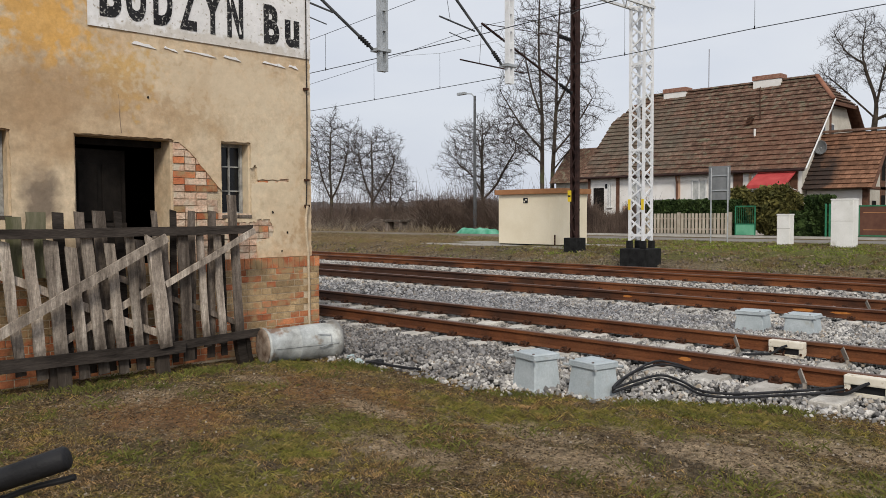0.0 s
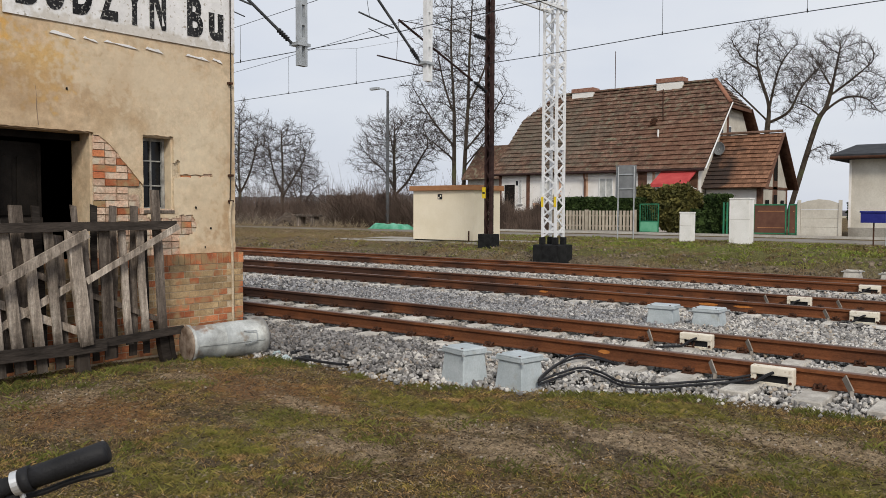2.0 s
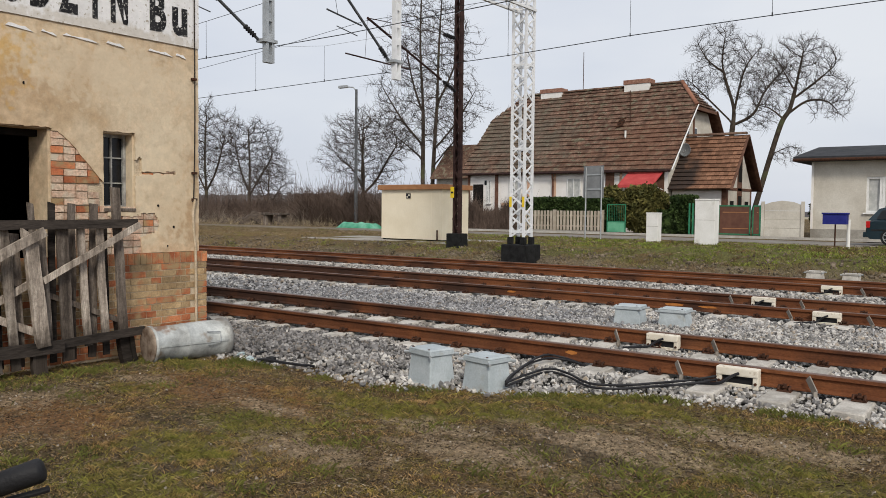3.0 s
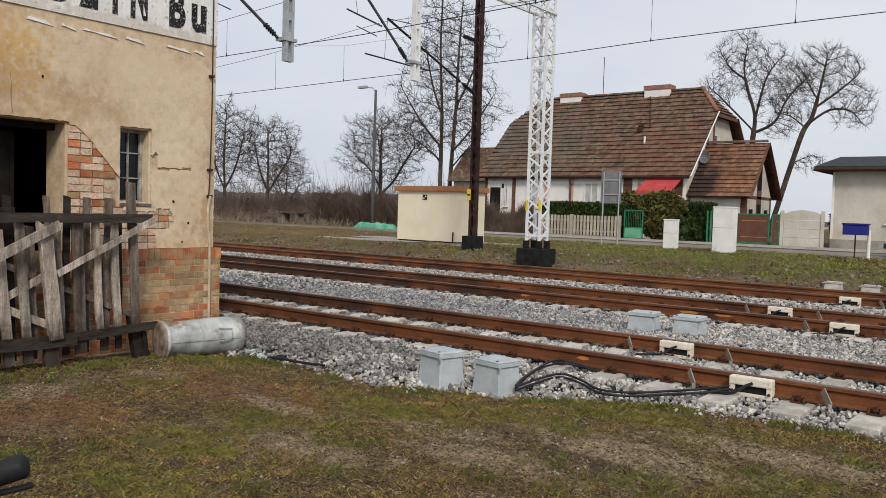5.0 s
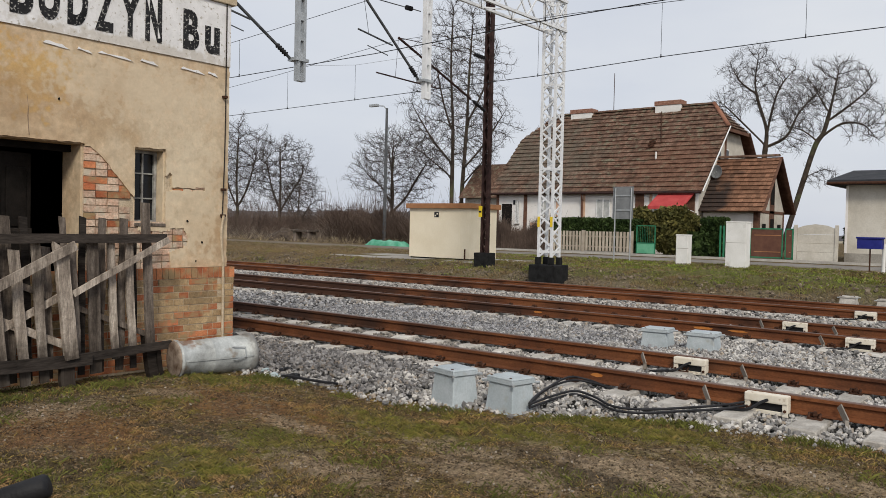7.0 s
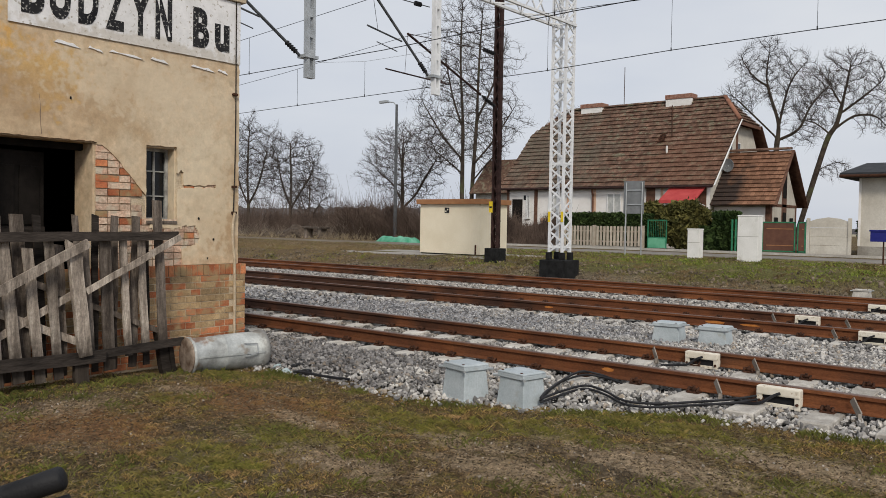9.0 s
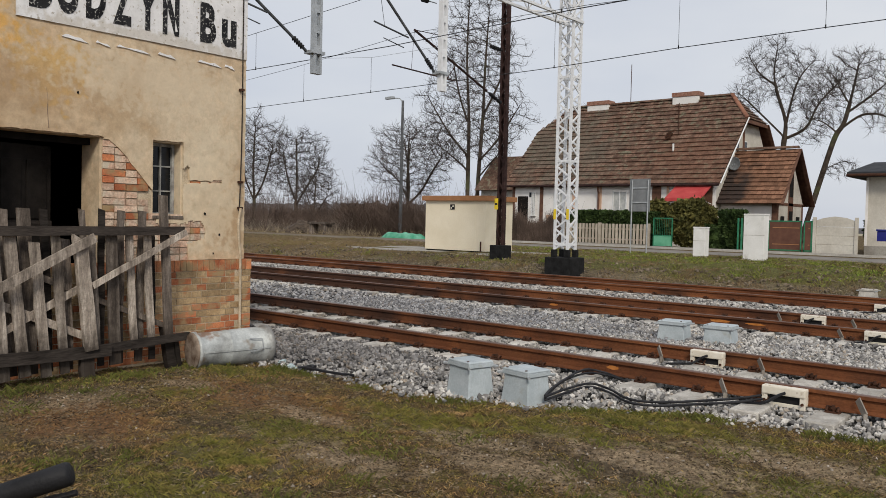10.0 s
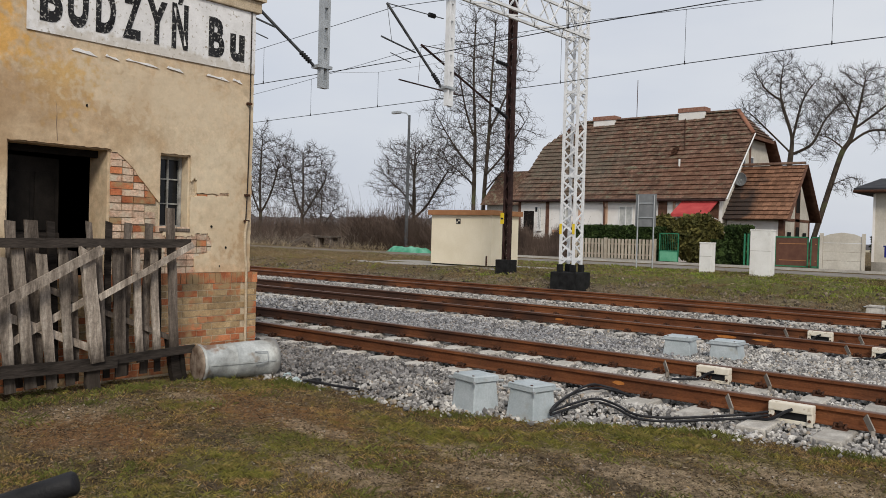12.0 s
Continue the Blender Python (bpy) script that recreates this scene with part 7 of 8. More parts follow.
def leafy(name, label, shape, count, size, mat, seed, category="hedge"):
    """A dense evergreen mass made of small leaf clumps over a dark twig core."""
    rng = np.random.default_rng(seed)
    h = thing(name, shape[0], label, category)
    verts, faces = [], []
    (cx, cy, cz), (sx, sy, sz), power = shape
    for _ in range(count):
        d = rng.normal(size=3)
        d /= np.linalg.norm(d)
        d = np.sign(d) * np.abs(d) ** power
        d /= np.abs(d).max() if power < 0.6 else np.linalg.norm(d)
        bump = 0.9 + 0.14 * noise.noise((d[0] * 3 + seed, d[1] * 3, d[2] * 3)) + 0.06 * rng.normal()
        p = np.array((d[0] * sx, d[1] * sy, max(d[2], -0.95) * sz)) * bump + (0, 0, sz)
        a, b = rng.normal(size=3) * size, rng.normal(size=3) * size
        k = len(verts)
        verts += [p - a, p + b, p + a, p - b]
        faces.append((k, k + 1, k + 2, k + 3))
    ob = new("foliage", raw_mesh("foliage", verts, faces, mat))
    ob.parent = h
    bm = bmesh.new()
    bmesh.ops.create_icosphere(bm, subdivisions=2, radius=1)
    for v in bm.verts:
        d = np.array(v.co)
        d = np.sign(d) * np.abs(d) ** power
        d /= np.abs(d).max() if power < 0.6 else np.linalg.norm(d)
        v.co = Vector((d[0] * sx * 0.82, d[1] * sy * 0.82, d[2] * sz * 0.82 + sz))
    ob2 = new("core", mesh_of(bm, "core", mat))
    ob2.parent = h


def clipped_hedge(label, x0, x1, y0, y1, z0, z1, count, seed):
    """A box-clipped hedge: leaf clumps over its faces round a dark twig core."""
    rng = np.random.default_rng(seed)
    h = thing("evergreen_hedge", ((x0 + x1) / 2, (y0 + y1) / 2, z0), label, "hedge")
    o = np.array(ORIGIN[h])
    verts, faces = [], []
    for _ in range(count):
        p = np.array((rng.uniform(x0, x1), rng.uniform(y0, y1), rng.uniform(z0, z1)))
        side = rng.random()
        w = 0.07 * noise.noise((p[0] * 1.5, p[1] * 1.5, p[2] * 1.5 + seed)) + 0.03 * rng.normal()
        if side < 0.6:
            p[1] = y0 - w
        elif side < 0.85:
            p[2] = z1 + w
        else:
            p[0] = (x0 - w) if rng.random() < 0.5 else (x1 + w)
        a, b = rng.normal(size=3) * 0.05, rng.normal(size=3) * 0.05
        k = len(verts)
        verts += [p - a - o, p + b - o, p + a - o, p - b - o]
        faces.append((k, k + 1, k + 2, k + 3))
    ob = new("foliage", raw_mesh("foliage", verts, faces, HEDGE))
    ob.parent = h
    part("core", boxed(x0 + 0.05, x1 - 0.05, y0 + 0.06, y1 - 0.05, z0 - 0.1, z1 - 0.06), HEDGE, h)


clipped_hedge("clipped dark green hedge behind the fence", -25.2, -19.6, 41.2, 42.0, 0.5, 2.32, 16000, 21)
clipped_hedge("trimmed dark green hedge beside the yard gate", -16.1, -14.95, 41.1, 42.0, 0.5, 2.42, 6000, 22)
leafy("conifer_bush", "broad olive green conifer bush by the gate", ((-17.9, 41.8, 0.5), (1.45, 0.8, 1.3), 0.8), 8000, 0.07, THUJA, 2, "bush")
leafy("conifer_bush", "olive green bush above the hedge", ((-19.9, 42.1, 0.5), (0.9, 0.7, 1.3), 0.8), 4000, 0.07, THUJA, 5, "bush")
leafy("evergreen_hedge", "low dark hedge beside the bush", ((-16.2, 41.4, 0.5), (0.6, 0.45, 0.6), 0.5), 3000, 0.06, HEDGE, 4)
leafy("conifer_bush", "dark bush behind the garden wall", ((-11.0, 52.0, 0.45), (0.8, 0.6, 1.15), 0.9), 2500, 0.08, HEDGE, 6, "bush")
leafy("conifer_bush", "dark bush behind the garden wall", ((-9.9, 53.0, 0.45), (0.6, 0.6, 1.3), 0.9), 2000, 0.08, HEDGE, 8, "bush")


def far_forest():
    rng = np.random.default_rng(5)
    verts, faces = [], []
    for row, (y, hh) in enumerate(((260, 9.5), (300, 12.5))):
        xs = np.linspace(-900, 500, 560)
        base = len(verts)
        for i, x in enumerate(xs):
            h = hh * (0.72 + 0.2 * noise.noise((x * 0.02, row, 0)) + 0.14 * noise.noise((x * 0.15, row, 3))) + rng.uniform(0, 1.1)
            h *= min(1.0, max(0.25, (-x - 100) / 80))
            yy = y
            verts += [(x, yy, 0), (x, yy + 3 * rng.random(), h * 0.7), (x, yy + 5, h)]
        for i in range(len(xs) - 1):
            a, b = base + i * 3, base + i * 3 + 3
            faces += [(a, b, b + 1, a + 1), (a + 1, b + 1, b + 2, a + 2)]
    ob = new("backdrop", raw_mesh("backdrop", verts, faces, FOREST))
    tagged(ob, "distant hazy winter forest", "forest", kind="structure")


far_forest()
bm = boxed(-400, -40, 95, 255, 0.3, 0.5)
solo("field", bm, FIELD, "pale dry field before the forest", "field", kind="structure")


# ---- things by the road ----
def tarp_heap():
    t = thing("tarpaulin_heap", (-34.9, 37.6, 0.45), "low heap under a green tarpaulin", "tarpaulin")
    bm = bmesh.new()
    n, m = 24, 10
    vs = [[None] * m for _ in range(n)]
    for i in range(n):
        for j in range(m):
            u, v = i / (n - 1), j / (m - 1)
            e = min(1, 6 * min(u, 1 - u)) * min(1, 5 * min(v, 1 - v))
            z = 0.42 + 0.45 * e ** 0.5 * (0.75 + 0.35 * noise.noise((u * 7, v * 3, 2)))
            vs[i][j] = bm.verts.new((-36.6 + 3.1 * u, 37.2 + 1.3 * v, z))
    for i in range(n - 1):
        for j in range(m - 1):
            bm.faces.new((vs[i][j], vs[i + 1][j], vs[i + 1][j + 1], vs[i][j + 1]))
    part("cover", bm, TARP, t, smooth=True)


tarp_heap()


def bench(x, y):
    b = thing("rough_bench", (x, y, 0.45), "rough grey table of planks on stone blocks", "table")
    part("top", boxed(x - 1.1, x + 1.1, y - 0.4, y + 0.4, 1.15, 1.28, 0.02), OLDWOOD, b)
    for dx in (-0.8, 0.7):
        part("leg", boxed(x + dx - 0.18, x + dx + 0.18, y - 0.3, y + 0.3, 0.4, 1.15, 0.02), OLDWOOD, b)


bench(-45.3, 40.0)


def mound(x, y):
    bm = bmesh.new()
    bmesh.ops.create_icosphere(bm, subdivisions=3, radius=1)
    for v in bm.verts:
        s = 1 + 0.3 * noise.noise(v.co * 2.1)
        v.co = Vector((x + v.co.x * 2.0 * s, y + v.co.y * 1.0 * s, 0.4 + max(v.co.z, -0.1) * 0.95 * s))
    solo("brush_heap", bm, EARTH, "dark heap of earth and cut brush", "heap")


mound(-48.4, 41.0)


def car():
    """An estate car on the road, seen from its side."""
    c = thing("estate_car", (-3.6, 34.6, 0.48), "dark blue-green estate car on the road", "car")
    X0, Y0, Z0 = -5.72, 33.75, 0.48
    W = 1.7
    low = [(0.0, 0.38), (0.02, 0.62), (0.06, 0.88), (0.25, 0.95), (1.2, 0.96), (2.8, 0.92), (3.3, 0.86), (4.05, 0.72), (4.35, 0.58), (4.4, 0.36), (4.25, 0.22), (0.15, 0.24)]
    rings = []
    for yy, s in ((0.0, 0.93), (0.06, 1.0), (W - 0.06, 1.0), (W, 0.93)):
        rings.append([(X0 + 2.2 + (u - 2.2) * (0.985 if s < 1 else 1), Y0 + yy, Z0 + 0.2 + (v - 0.2) * s) for u, v in low])
    part("body", loft(bmesh.new(), rings), CARPAINT, c, smooth=False)
    cab = [(0.1, 0.93), (0.42, 1.36), (0.62, 1.42), (1.9, 1.44), (2.35, 1.38), (3.15, 0.9)]
    rings = []
    for yy, s in ((0.05, 0.0), (0.22, 1.0), (W - 0.22, 1.0), (W - 0.05, 0.0)):
        if s:
            rings.append([(X0 + u, Y0 + yy, Z0 + v) for u, v in cab])
        else:
            rings.append([(X0 + 1.5 + (u - 1.5) * 1.02, Y0 + yy, Z0 + min(v, 0.96)) for u, v in cab])
    g = part("cabin", loft(bmesh.new(), rings), CARPAINT, c)
    for o in ([(0.36, 0.98), (0.52, 1.30), (1.0, 1.34), (1.0, 0.98)], [(1.08, 0.98), (1.08, 1.34), (1.78, 1.36), (1.78, 0.98)], [(1.86, 0.98), (1.86, 1.36), (2.25, 1.32), (2.8, 0.97)]):
        slope = lambda v: Y0 + 0.05 + (v - 0.96) / (1.42 - 0.96) * 0.17 - 0.012
        bm = bmesh.new()
        loft(bm, [[(X0 + u, slope(v) - e, Z0 + v) for u, v in o] for e in (0.0, 0.012)])
        part("side_window", bm, GLASS, c, "dark side window")
    for wx in (0.82, 3.45):
        wh = part("wheel", tube(bmesh.new(), (X0 + wx, Y0 - 0.01, Z0 + 0.31), (X0 + wx, Y0 + 0.2, Z0 + 0.31), 0.31, n=28), BLACK, c, "wheel with a silver rim")
        part("rim", tube(bmesh.new(), (X0 + wx, Y0 - 0.025, Z0 + 0.31), (X0 + wx, Y0 - 0.011, Z0 + 0.31), 0.06, n=12), ALLOY, wh)
        for k in range(7):
            a = k * 2 * math.pi / 7
            part("spoke", bar(bmesh.new(), (X0 + wx + 0.05 * math.cos(a), Y0 - 0.02, Z0 + 0.31 + 0.05 * math.sin(a)), (X0 + wx + 0.21 * math.cos(a), Y0 - 0.02, Z0 + 0.31 + 0.21 * math.sin(a)), 0.018, 0.06, roll=0), ALLOY, wh)
        part("rim_ring", pipe(bmesh.new(), [(X0 + wx + 0.22 * math.cos(k * 0.2618), Y0 - 0.015, Z0 + 0.31 + 0.22 * math.sin(k * 0.2618)) for k in range(25)], 0.015, 5), ALLOY, wh)
        part("wheel", tube(bmesh.new(), (X0 + wx, Y0 + W - 0.2, Z0 + 0.31), (X0 + wx, Y0 + W + 0.01, Z0 + 0.31), 0.31, n=20), BLACK, c)
    part("tail_lamp", boxed(X0 + 0.02, X0 + 0.16, Y0 - 0.004, Y0 + 0.1, Z0 + 0.66, Z0 + 0.9, 0.01), REDLAMP, c, "red tail lamp")
    part("bumper", boxed(X0 - 0.08, X0 + 0.3, Y0 + 0.02, Y0 + W - 0.02, Z0 + 0.3, Z0 + 0.5, 0.03), CARPAINT, c)
    part("rub_strip", boxed(X0 + 0.2, X0 + 4.1, Y0 - 0.015, Y0 + 0.0, Z0 + 0.55, Z0 + 0.6), BLACK, c)
    for u in (0.7, 2.2):
        part("roof_rail", bar(bmesh.new(), (X0 + 0.6, Y0 + 0.27, Z0 + 1.46), (X0 + 2.1, Y0 + 0.27, Z0 + 1.47), 0.03, 0.03), BLACK, c)
        break


car()


# ---- rubbish at the ballast's edge ----
def rubbish():
    for k, (x, y, s, mat, lab) in enumerate(((-6.95, 6.0, 0.09, BLACK, "crumpled black plastic"), (-6.6, 5.75, 0.10, BLACK, "crumpled black plastic"), (-7.15, 5.85, 0.05, TARPBLUE, "scrap of pale blue foil"), (-6.85, 5.72, 0.06, TARPBLUE, "scrap of pale blue foil"), (-6.98, 5.72, 0.03, SIGNWHITE, "scrap of white plastic"))):
        bm = bmesh.new()
        bmesh.ops.create_icosphere(bm, subdivisions=3, radius=1)
        for v in bm.verts:
            s2 = s * 0.6
            q = 1 + 0.7 * noise.noise(v.co * 1.7 + Vector((k * 3, 0, 0))) + 0.3 * noise.noise(v.co * 5)
            v.co = Vector((x + v.co.x * s2 * 1.3 * q, y + v.co.y * s2 * 1.5 * q, 0.035 + v.co.z * s2 * 0.7 * q))
        solo("rubbish", bm, mat, lab + " on the ballast edge", "rubbish", "rubbish scraps")
    bm = bmesh.new()
    pipe(bm, smooth_run([(-6.7, 5.7, 0.05), (-6.45, 5.6, 0.09), (-6.2, 5.72, 0.06), (-6.0, 5.85, 0.04)], 6), 0.014, 6)
    solo("hose_end", bm, CABLE, "short end of black hose on the stones", "hose")


TARPBLUE = material("pale_blue_foil", two((0.28, 0.36, 0.38), (0.45, 0.52, 0.53)), scale=12, rough=0.5, bump=0.3)
rubbish()


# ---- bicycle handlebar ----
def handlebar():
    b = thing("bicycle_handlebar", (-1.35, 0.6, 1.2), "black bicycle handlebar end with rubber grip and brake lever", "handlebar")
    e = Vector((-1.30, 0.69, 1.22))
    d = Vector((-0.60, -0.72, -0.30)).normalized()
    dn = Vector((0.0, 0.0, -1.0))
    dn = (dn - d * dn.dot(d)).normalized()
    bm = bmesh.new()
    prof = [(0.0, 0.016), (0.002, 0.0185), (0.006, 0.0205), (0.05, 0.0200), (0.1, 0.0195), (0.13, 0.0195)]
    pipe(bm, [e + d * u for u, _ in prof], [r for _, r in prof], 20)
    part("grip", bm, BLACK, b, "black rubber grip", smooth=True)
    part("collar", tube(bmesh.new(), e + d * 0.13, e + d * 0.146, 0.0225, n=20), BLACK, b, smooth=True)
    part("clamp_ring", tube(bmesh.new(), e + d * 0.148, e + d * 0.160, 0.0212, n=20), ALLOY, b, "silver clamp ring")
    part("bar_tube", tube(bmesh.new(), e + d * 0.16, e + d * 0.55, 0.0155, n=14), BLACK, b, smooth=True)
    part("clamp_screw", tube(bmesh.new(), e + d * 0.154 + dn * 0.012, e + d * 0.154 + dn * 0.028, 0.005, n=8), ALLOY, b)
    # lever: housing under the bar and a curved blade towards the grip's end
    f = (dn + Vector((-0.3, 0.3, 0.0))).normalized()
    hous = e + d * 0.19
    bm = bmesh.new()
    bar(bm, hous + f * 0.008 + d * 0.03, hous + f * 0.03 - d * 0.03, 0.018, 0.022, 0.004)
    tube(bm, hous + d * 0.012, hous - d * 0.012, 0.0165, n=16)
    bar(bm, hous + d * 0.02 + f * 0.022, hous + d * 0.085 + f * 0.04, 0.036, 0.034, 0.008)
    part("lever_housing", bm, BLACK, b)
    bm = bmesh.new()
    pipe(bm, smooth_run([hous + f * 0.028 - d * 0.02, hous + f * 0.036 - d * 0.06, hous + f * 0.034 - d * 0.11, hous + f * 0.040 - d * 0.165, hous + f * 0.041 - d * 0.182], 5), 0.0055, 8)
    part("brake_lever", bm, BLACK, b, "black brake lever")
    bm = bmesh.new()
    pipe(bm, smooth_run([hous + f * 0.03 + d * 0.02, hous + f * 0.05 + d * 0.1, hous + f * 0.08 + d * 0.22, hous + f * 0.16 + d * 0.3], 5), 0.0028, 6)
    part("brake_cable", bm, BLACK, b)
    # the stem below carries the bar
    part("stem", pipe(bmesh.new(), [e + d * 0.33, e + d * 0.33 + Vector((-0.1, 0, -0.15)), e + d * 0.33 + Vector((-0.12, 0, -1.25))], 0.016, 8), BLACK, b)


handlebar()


# ---- grass blades ----
def blades(name, label, count, place, h0, h1, w, seed, mat=BLADE, lean=0.55):
    rng = np.random.default_rng(seed)
    pts = []
    while len(pts) < count:
        p = place(rng)
        if p is not None:
            pts.append(p)
    pts = np.array(pts)
    n = len(pts)
    h = rng.uniform(h0, h1, n) * pts[:, 3]
    az = rng.uniform(0, 6.283, n)
    ln = rng.normal(0, lean, (n, 2)) * h[:, None]
    sx, sy = np.cos(az) * w / 2, np.sin(az) * w / 2
    base = pts[:, :3]
    v = np.empty((n, 4, 3))
    v[:, 0] = base + np.stack([-sx, -sy, -0.004 + 0 * sx], 1)
    v[:, 1] = base + np.stack([sx, sy, -0.004 + 0 * sx], 1)
    mid = base + np.stack([ln[:, 0] * 0.4, ln[:, 1] * 0.4, h * 0.65], 1)
    v[:, 2] = mid + np.stack([sx * 0.7, sy * 0.7, 0 * sx], 1)
    v[:, 3] = base + np.stack([ln[:, 0], ln[:, 1], h], 1)
    k = (np.arange(n) * 4)[:, None]
    f = np.concatenate([k + [[0, 1, 2]], k + [[0, 2, 3]]])
    ob = new(name, raw_mesh(name, v.reshape(-1, 3).tolist(), f.tolist(), mat))
    return tagged(ob, label, "grass", kind="stuff")


CLUMPS = [(-9 + 12 * hash01(k, 1.3), 1 + 6 * hash01(k, 2.7), 0.02 + 0.055 * hash01(k, 5.1) ** 2) for k in range(5200)]


def patch(x, y):
    """How grassy the ground is: above zero in green patches, below in bare ones."""
    v = 0.0
    for ps, g in ((GREEN_PATCH, 0.7), (DIRT_PATCH, -1.0), (DARK_PATCH, -0.25)):
        for px, py, rx, ry in ps:
            v += g * math.exp(-((x - px) / rx) ** 2 - ((y - py) / ry) ** 2)
    return v


def near_grass(rng):
    cx, cy, cr = CLUMPS[int(rng.integers(0, len(CLUMPS)))]
    if rng.random() < 0.2:
        cr *= 4
    x, y = cx + rng.normal() * cr, cy + rng.normal() * cr
    if y > toe(x) + 0.05 or x > y * 0.35 + 0.8:
        return None
    d = noise.noise((cx * 1.1, cy * 1.1, 11)) * 0.6 + 0.5 * noise.noise((cx * 3.7, cy * 3.7, 12)) + patch(cx, cy)
    if d < rng.uniform(-0.55, 0.45):
        return None
    return (x, y, ground_z(x, y), 0.6 + min(max(d, 0), 0.8))


def straw_place(rng):
    x, y = rng.uniform(-9.0, 3.0), rng.uniform(1.0, 7.0)
    if y > toe(x) or x > y * 0.35 + 0.8 or noise.noise((x * 1.6, y * 1.6, 31)) < rng.uniform(-0.7, 0.4):
        return None
    return (x, y, ground_z(x, y) + 0.004, 1.0)


def tufts(rng):
    k = int(rng.integers(0, 85))
    cx, cy = -8.5 + 11 * hash01(k, 1), 1.6 + 4.6 * hash01(k, 2)
    x, y = cx + rng.normal() * 0.10, cy + rng.normal() * 0.08
    if y > toe(x):
        return None
    return (x, y, ground_z(x, y), 1.0)


def fence_foot(rng):
    x, y = FX + 0.12 + abs(rng.normal()) * 0.16, rng.uniform(2.0, 6.0)
    return (x, y, ground_z(x, y), 0.6 + 0.8 * max(0, noise.noise((y * 2, 1, 1)) + 0.3))


def toe_grass(rng):
    x = rng.uniform(-7, 2)
    y = toe(x) - 0.08 - abs(rng.normal()) * 0.12
    if noise.noise((x * 1.6, 0, 5)) < -0.05:
        return None
    return (x, y, ground_z(x, y), 0.7 + 0.6 * noise.noise((x * 2, 3, 1)))


BANKCLUMPS = [(-45 + 51 * hash01(k, 3.1), 20.2 + 12.6 * hash01(k, 4.7) ** 1.2, 0.08 + 0.22 * hash01(k, 6.1) ** 2) for k in range(3600)]


def bank_grass(rng):
    cx, cy, cr = BANKCLUMPS[int(rng.integers(0, len(BANKCLUMPS)))]
    x, y = cx + rng.normal() * cr, cy + rng.normal() * cr
    if y < 20.1:
        return None
    if -25 < x < -17 and 22.8 < y < 27.2:
        return None
    return (x, y, ground_z(x, y), 0.7 + 0.5 * noise.noise((x * 0.5, y * 0.5, 2)))


BANK = material("bank_grass_blades", [(0.32, (0.22, 0.155, 0.065)), (0.44, (0.10, 0.07, 0.034)), (0.48, (0.17, 0.18, 0.038)), (0.64, (0.14, 0.19, 0.03)), (0.78, (0.23, 0.165, 0.07))], scale=0.9, rough=0.8, bump=0, island=0.6)
spot(BANK, (-42, 27, 0), (21, 9, 9), (0.18, 0.13, 0.08), 0.5, 0.85, 0.6)
spot(BANK, (-8, 20.9, 0), (16, 0.7, 9), (0.20, 0.14, 0.085), 0.8, 0.8, 0.9)
grain(BANK, 1.3, 0.35)
spot(BANK, (-25, 23.5, 0), (13, 4, 9), (0.23, 0.165, 0.085), 0.9, 0.7, 0.9)
STRAW = material("straw_litter", two((0.10, 0.072, 0.045), (0.30, 0.24, 0.165)), scale=4, rough=0.9, bump=0, island=0.5)
GREENB = material("fresh_green_blades", two((0.075, 0.082, 0.020), (0.15, 0.15, 0.036)), scale=3, rough=0.75, bump=0, island=0.4)
blades("grass", "short patchy grass and moss", 170000, near_grass, 0.008, 0.032, 0.0045, 1, BLADE, 0.9)
blades("grass_tufts", "fresh green grass tufts", 8000, tufts, 0.015, 0.05, 0.0045, 2, GREENB, 0.8)
blades("dead_grass", "flattened straw and dead stems", 46000, straw_place, 0.004, 0.011, 0.0035, 9, STRAW, 3.2)
# added dark blades that stand in for shaded crevices between the grass
GAPSTEM = material("dark_gap_stems", two((0.018, 0.013, 0.009), (0.05, 0.036, 0.023)), scale=4, rough=0.95, bump=0, island=0.4)
blades("dead_grass", "dark flat stems added as shaded gaps in the ground", 30000, straw_place, 0.004, 0.011, 0.005, 10, GAPSTEM, 2.6)
blades("grass_tufts", "weeds along the fence foot", 1800, fence_foot, 0.02, 0.08, 0.007, 3, GREENB)
blades("grass_tufts", "fresh grass along the ballast edge", 4500, toe_grass, 0.02, 0.075, 0.006, 4, GREENB)
blades("bank_grass", "rough yellow-green grass on the bank", 110000, bank_grass, 0.025, 0.13, 0.019, 5, BANK)


def far_straw(rng):
    x, y = rng.uniform(-60, 5), 20.2 + 13 * rng.random() ** 1.5
    if -25 < x < -17 and 22.8 < y < 27.2 or noise.noise((x * 0.6, y * 0.9, 17)) < rng.uniform(-0.5, 0.4):
        return None
    return (x, y, ground_z(x, y) + 0.03, 1.0)


blades("dead_grass", "flattened straw on the bank", 16000, far_straw, 0.02, 0.05, 0.02, 19, STRAW, 3.0)


def clod_place(rng):
    x, y = rng.uniform(-45, 5), 20.15 + abs(rng.normal()) * 1.1
    if -25 < x < -17 and 22.8 < y < 27.2 or noise.noise((x * 0.8, y * 1.2, 27)) < rng.uniform(-0.3, 0.5):
        return None
    return (x, y, ground_z(x, y) + 0.01)


stones("bank_clods", "earth clods and stones along the foot of the bank", 5000, clod_place, 0.04, 38, PEBBLE)


def litter_place(rng):
    x, y = rng.uniform(-8.5, 2.5), rng.uniform(1.2, 6.4)
    if y > toe(x):
        return None
    if noise.noise((x * 0.9, y * 0.9, 21)) < rng.uniform(-0.6, 0.5):
        return None
    return (x, y, ground_z(x, y) + 0.002)


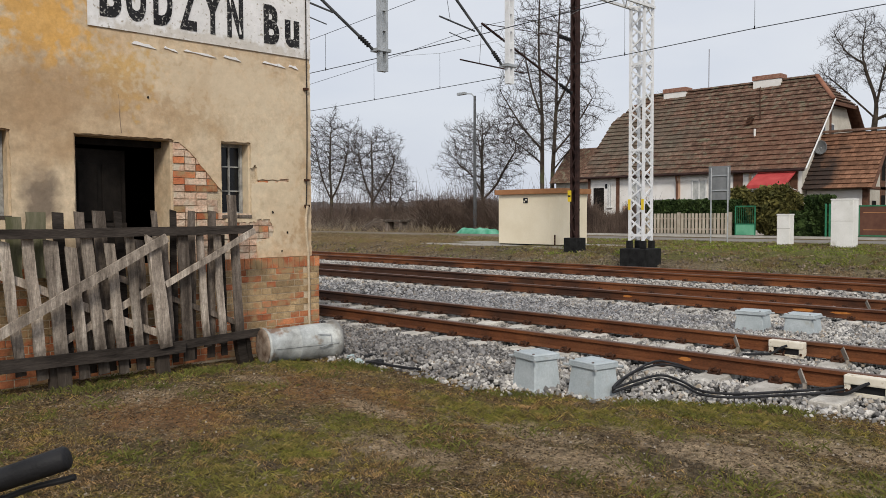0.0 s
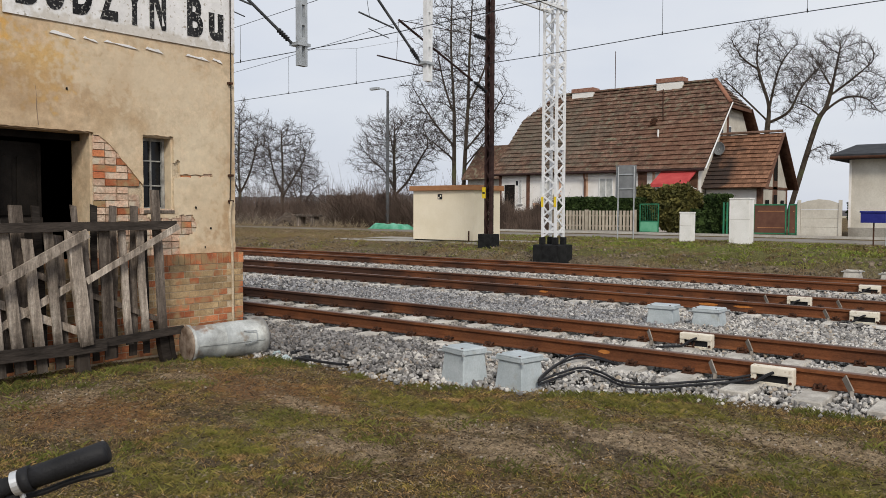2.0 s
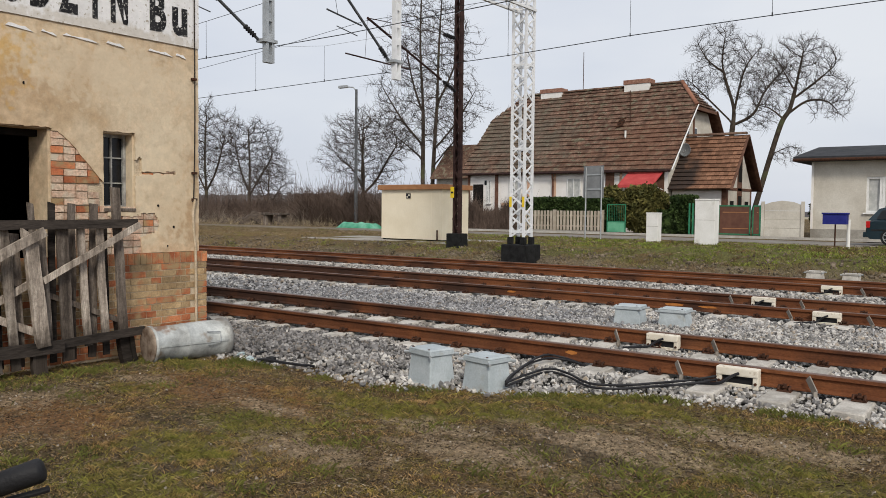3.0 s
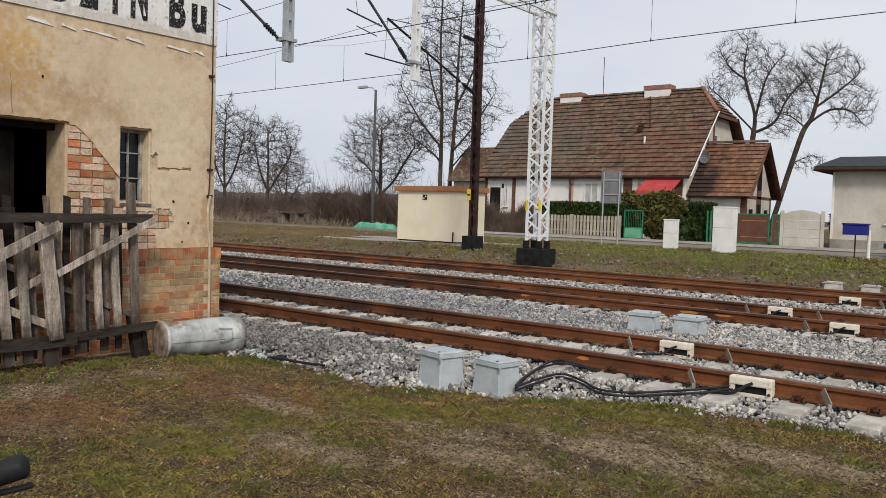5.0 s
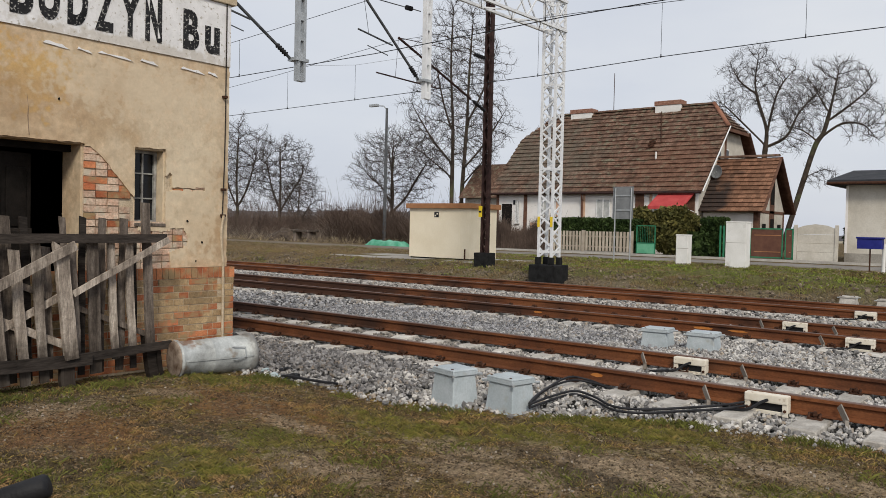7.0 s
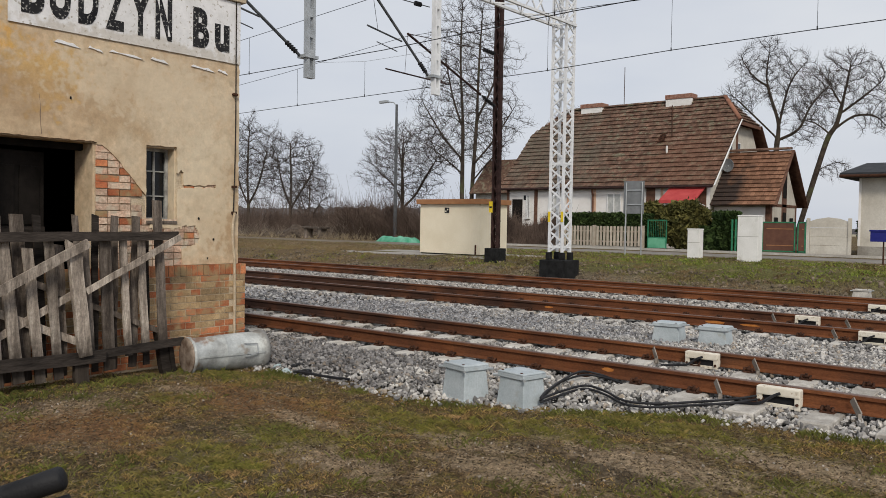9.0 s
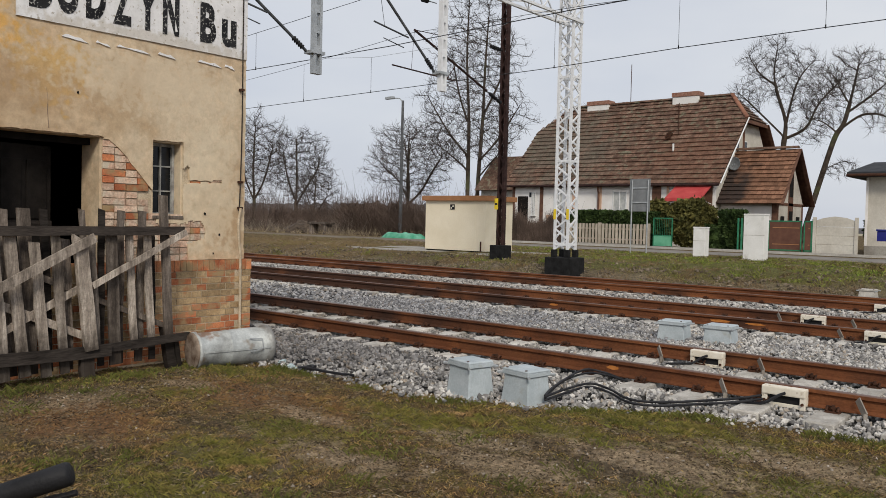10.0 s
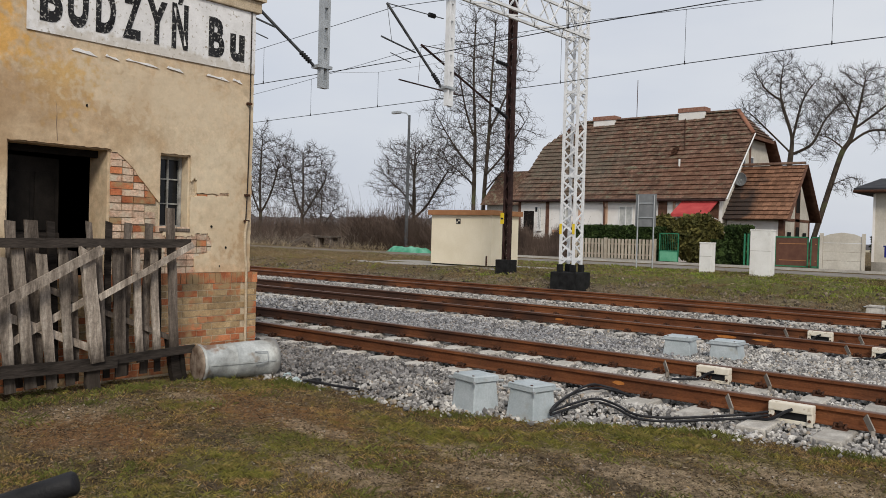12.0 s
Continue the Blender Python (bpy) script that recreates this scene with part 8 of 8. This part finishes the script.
def crumb_place(rng):
    x, y = rng.uniform(-8.5, 2.5), rng.uniform(1.2, 6.9)
    if y > toe(x) or x > y * 0.35 + 0.8 or patch(x, y) > rng.uniform(-0.5, 0.35):
        return None
    return (x, y, ground_z(x, y) + 0.001)


def pale_place(rng):
    x, y = rng.uniform(-8.0, 2.0), rng.uniform(1.6, 7.0)
    if y > toe(x) or (rng.random() > 0.25 and patch(x, y) > -0.2):
        return None
    return (x, y, ground_z(x, y) + 0.004)


CRUMB = material("soil_crumb", two((0.085, 0.06, 0.036), (0.19, 0.138, 0.085)), scale=3, rough=0.95, bump=0.2, island=0.6)
PALESTONE = material("pale_pebble", two((0.26, 0.22, 0.175), (0.40, 0.36, 0.31)), scale=5, rough=0.9, bump=0.2, island=0.3)
stones("ground_pebbles", "small stones and clods in the grass", 6000, litter_place, 0.007, 8, PEBBLE)
stones("soil_crumbs", "dark crumbs of bare soil", 15000, crumb_place, 0.0075, 18, CRUMB)
stones("pale_pebbles", "scattered pale pebbles on the soil", 420, pale_place, 0.009, 28, PALESTONE)


# ---- bricks of the plinth and of the bare patches ----
def bricks():
    me = {}
    for key, ln in (("s", 0.25), ("h", 0.12)):
        for mk, mat in (("o", BRICK), ("p", BRICKPALE), ("y", OCHREBRICK)):
            me[key + mk] = mesh_of(boxed(-0.03, 0.03, -ln / 2, ln / 2, -0.0325, 0.0325, 0.0), "brick", mat)
    sold = mesh_of(boxed(-0.03, 0.03, -0.0325, 0.0325, -0.06, 0.06, 0.0), "brick", BRICK)
    y = WY0 + 0.04
    while y < WY1 + 0.05:
        piece("brick", sold, PLINTHWALL, Matrix.Translation((WX + 0.022 + 0.004 * hash01(y), y, PLINTH - 0.065)))
        y += 0.075
    for j in range(13):
        z = 0.965 - 0.076 * j
        k, y = 0, (2.0 if j < 13 else 0)
        if j % 2:
            y -= 0.065
        while y < WY1 + 0.05:
            ln = 0.25 if k % 2 == 0 else 0.12
            c = y + ln / 2
            if c + ln / 2 > WY1 + 0.06:
                ln = 0.12
                c = WY1 + 0.06 - 0.06
            h = hash01(k, j)
            piece("brick", me[("s" if ln > 0.2 else "h") + ("y" if hash01(k, j, 3) < (0.84 if j < 7 else 0.14) else "o")], PLINTHWALL, Matrix.Translation((WX + 0.018 + 0.006 * h, c, z + 0.003 * (h - 0.5))) @ Matrix.Rotation((h - 0.5) * 0.015, 4, "X"))
            y += ln + 0.011
            k += 1
    for j in range(19):
        z = PLINTH + 0.03 + 0.076 * j
        y = 4.298
        k = 0
        while y < 5.65:
            ln = 0.25 if (k + j) % 4 == 0 else 0.12
            c = y + ln / 2
            clash = any(in_hole(c + s * ln / 2, z, o, 0.01) for o in (WIN,) for s in (-1, 0, 1))
            if not clash:
                h = hash01(k, j, 5)
                pale = hash01(k, j, 9) > 0.16
                piece("brick", me[("s" if ln > 0.2 else "h") + ("p" if pale else "o")], CORE, Matrix.Translation((WX - 0.048 + 0.012 * h, c, z + 0.008 * (h - 0.5))) @ Matrix.Rotation((h - 0.5) * 0.06, 4, "X"))
            y += ln + 0.011
            k += 1


bricks()
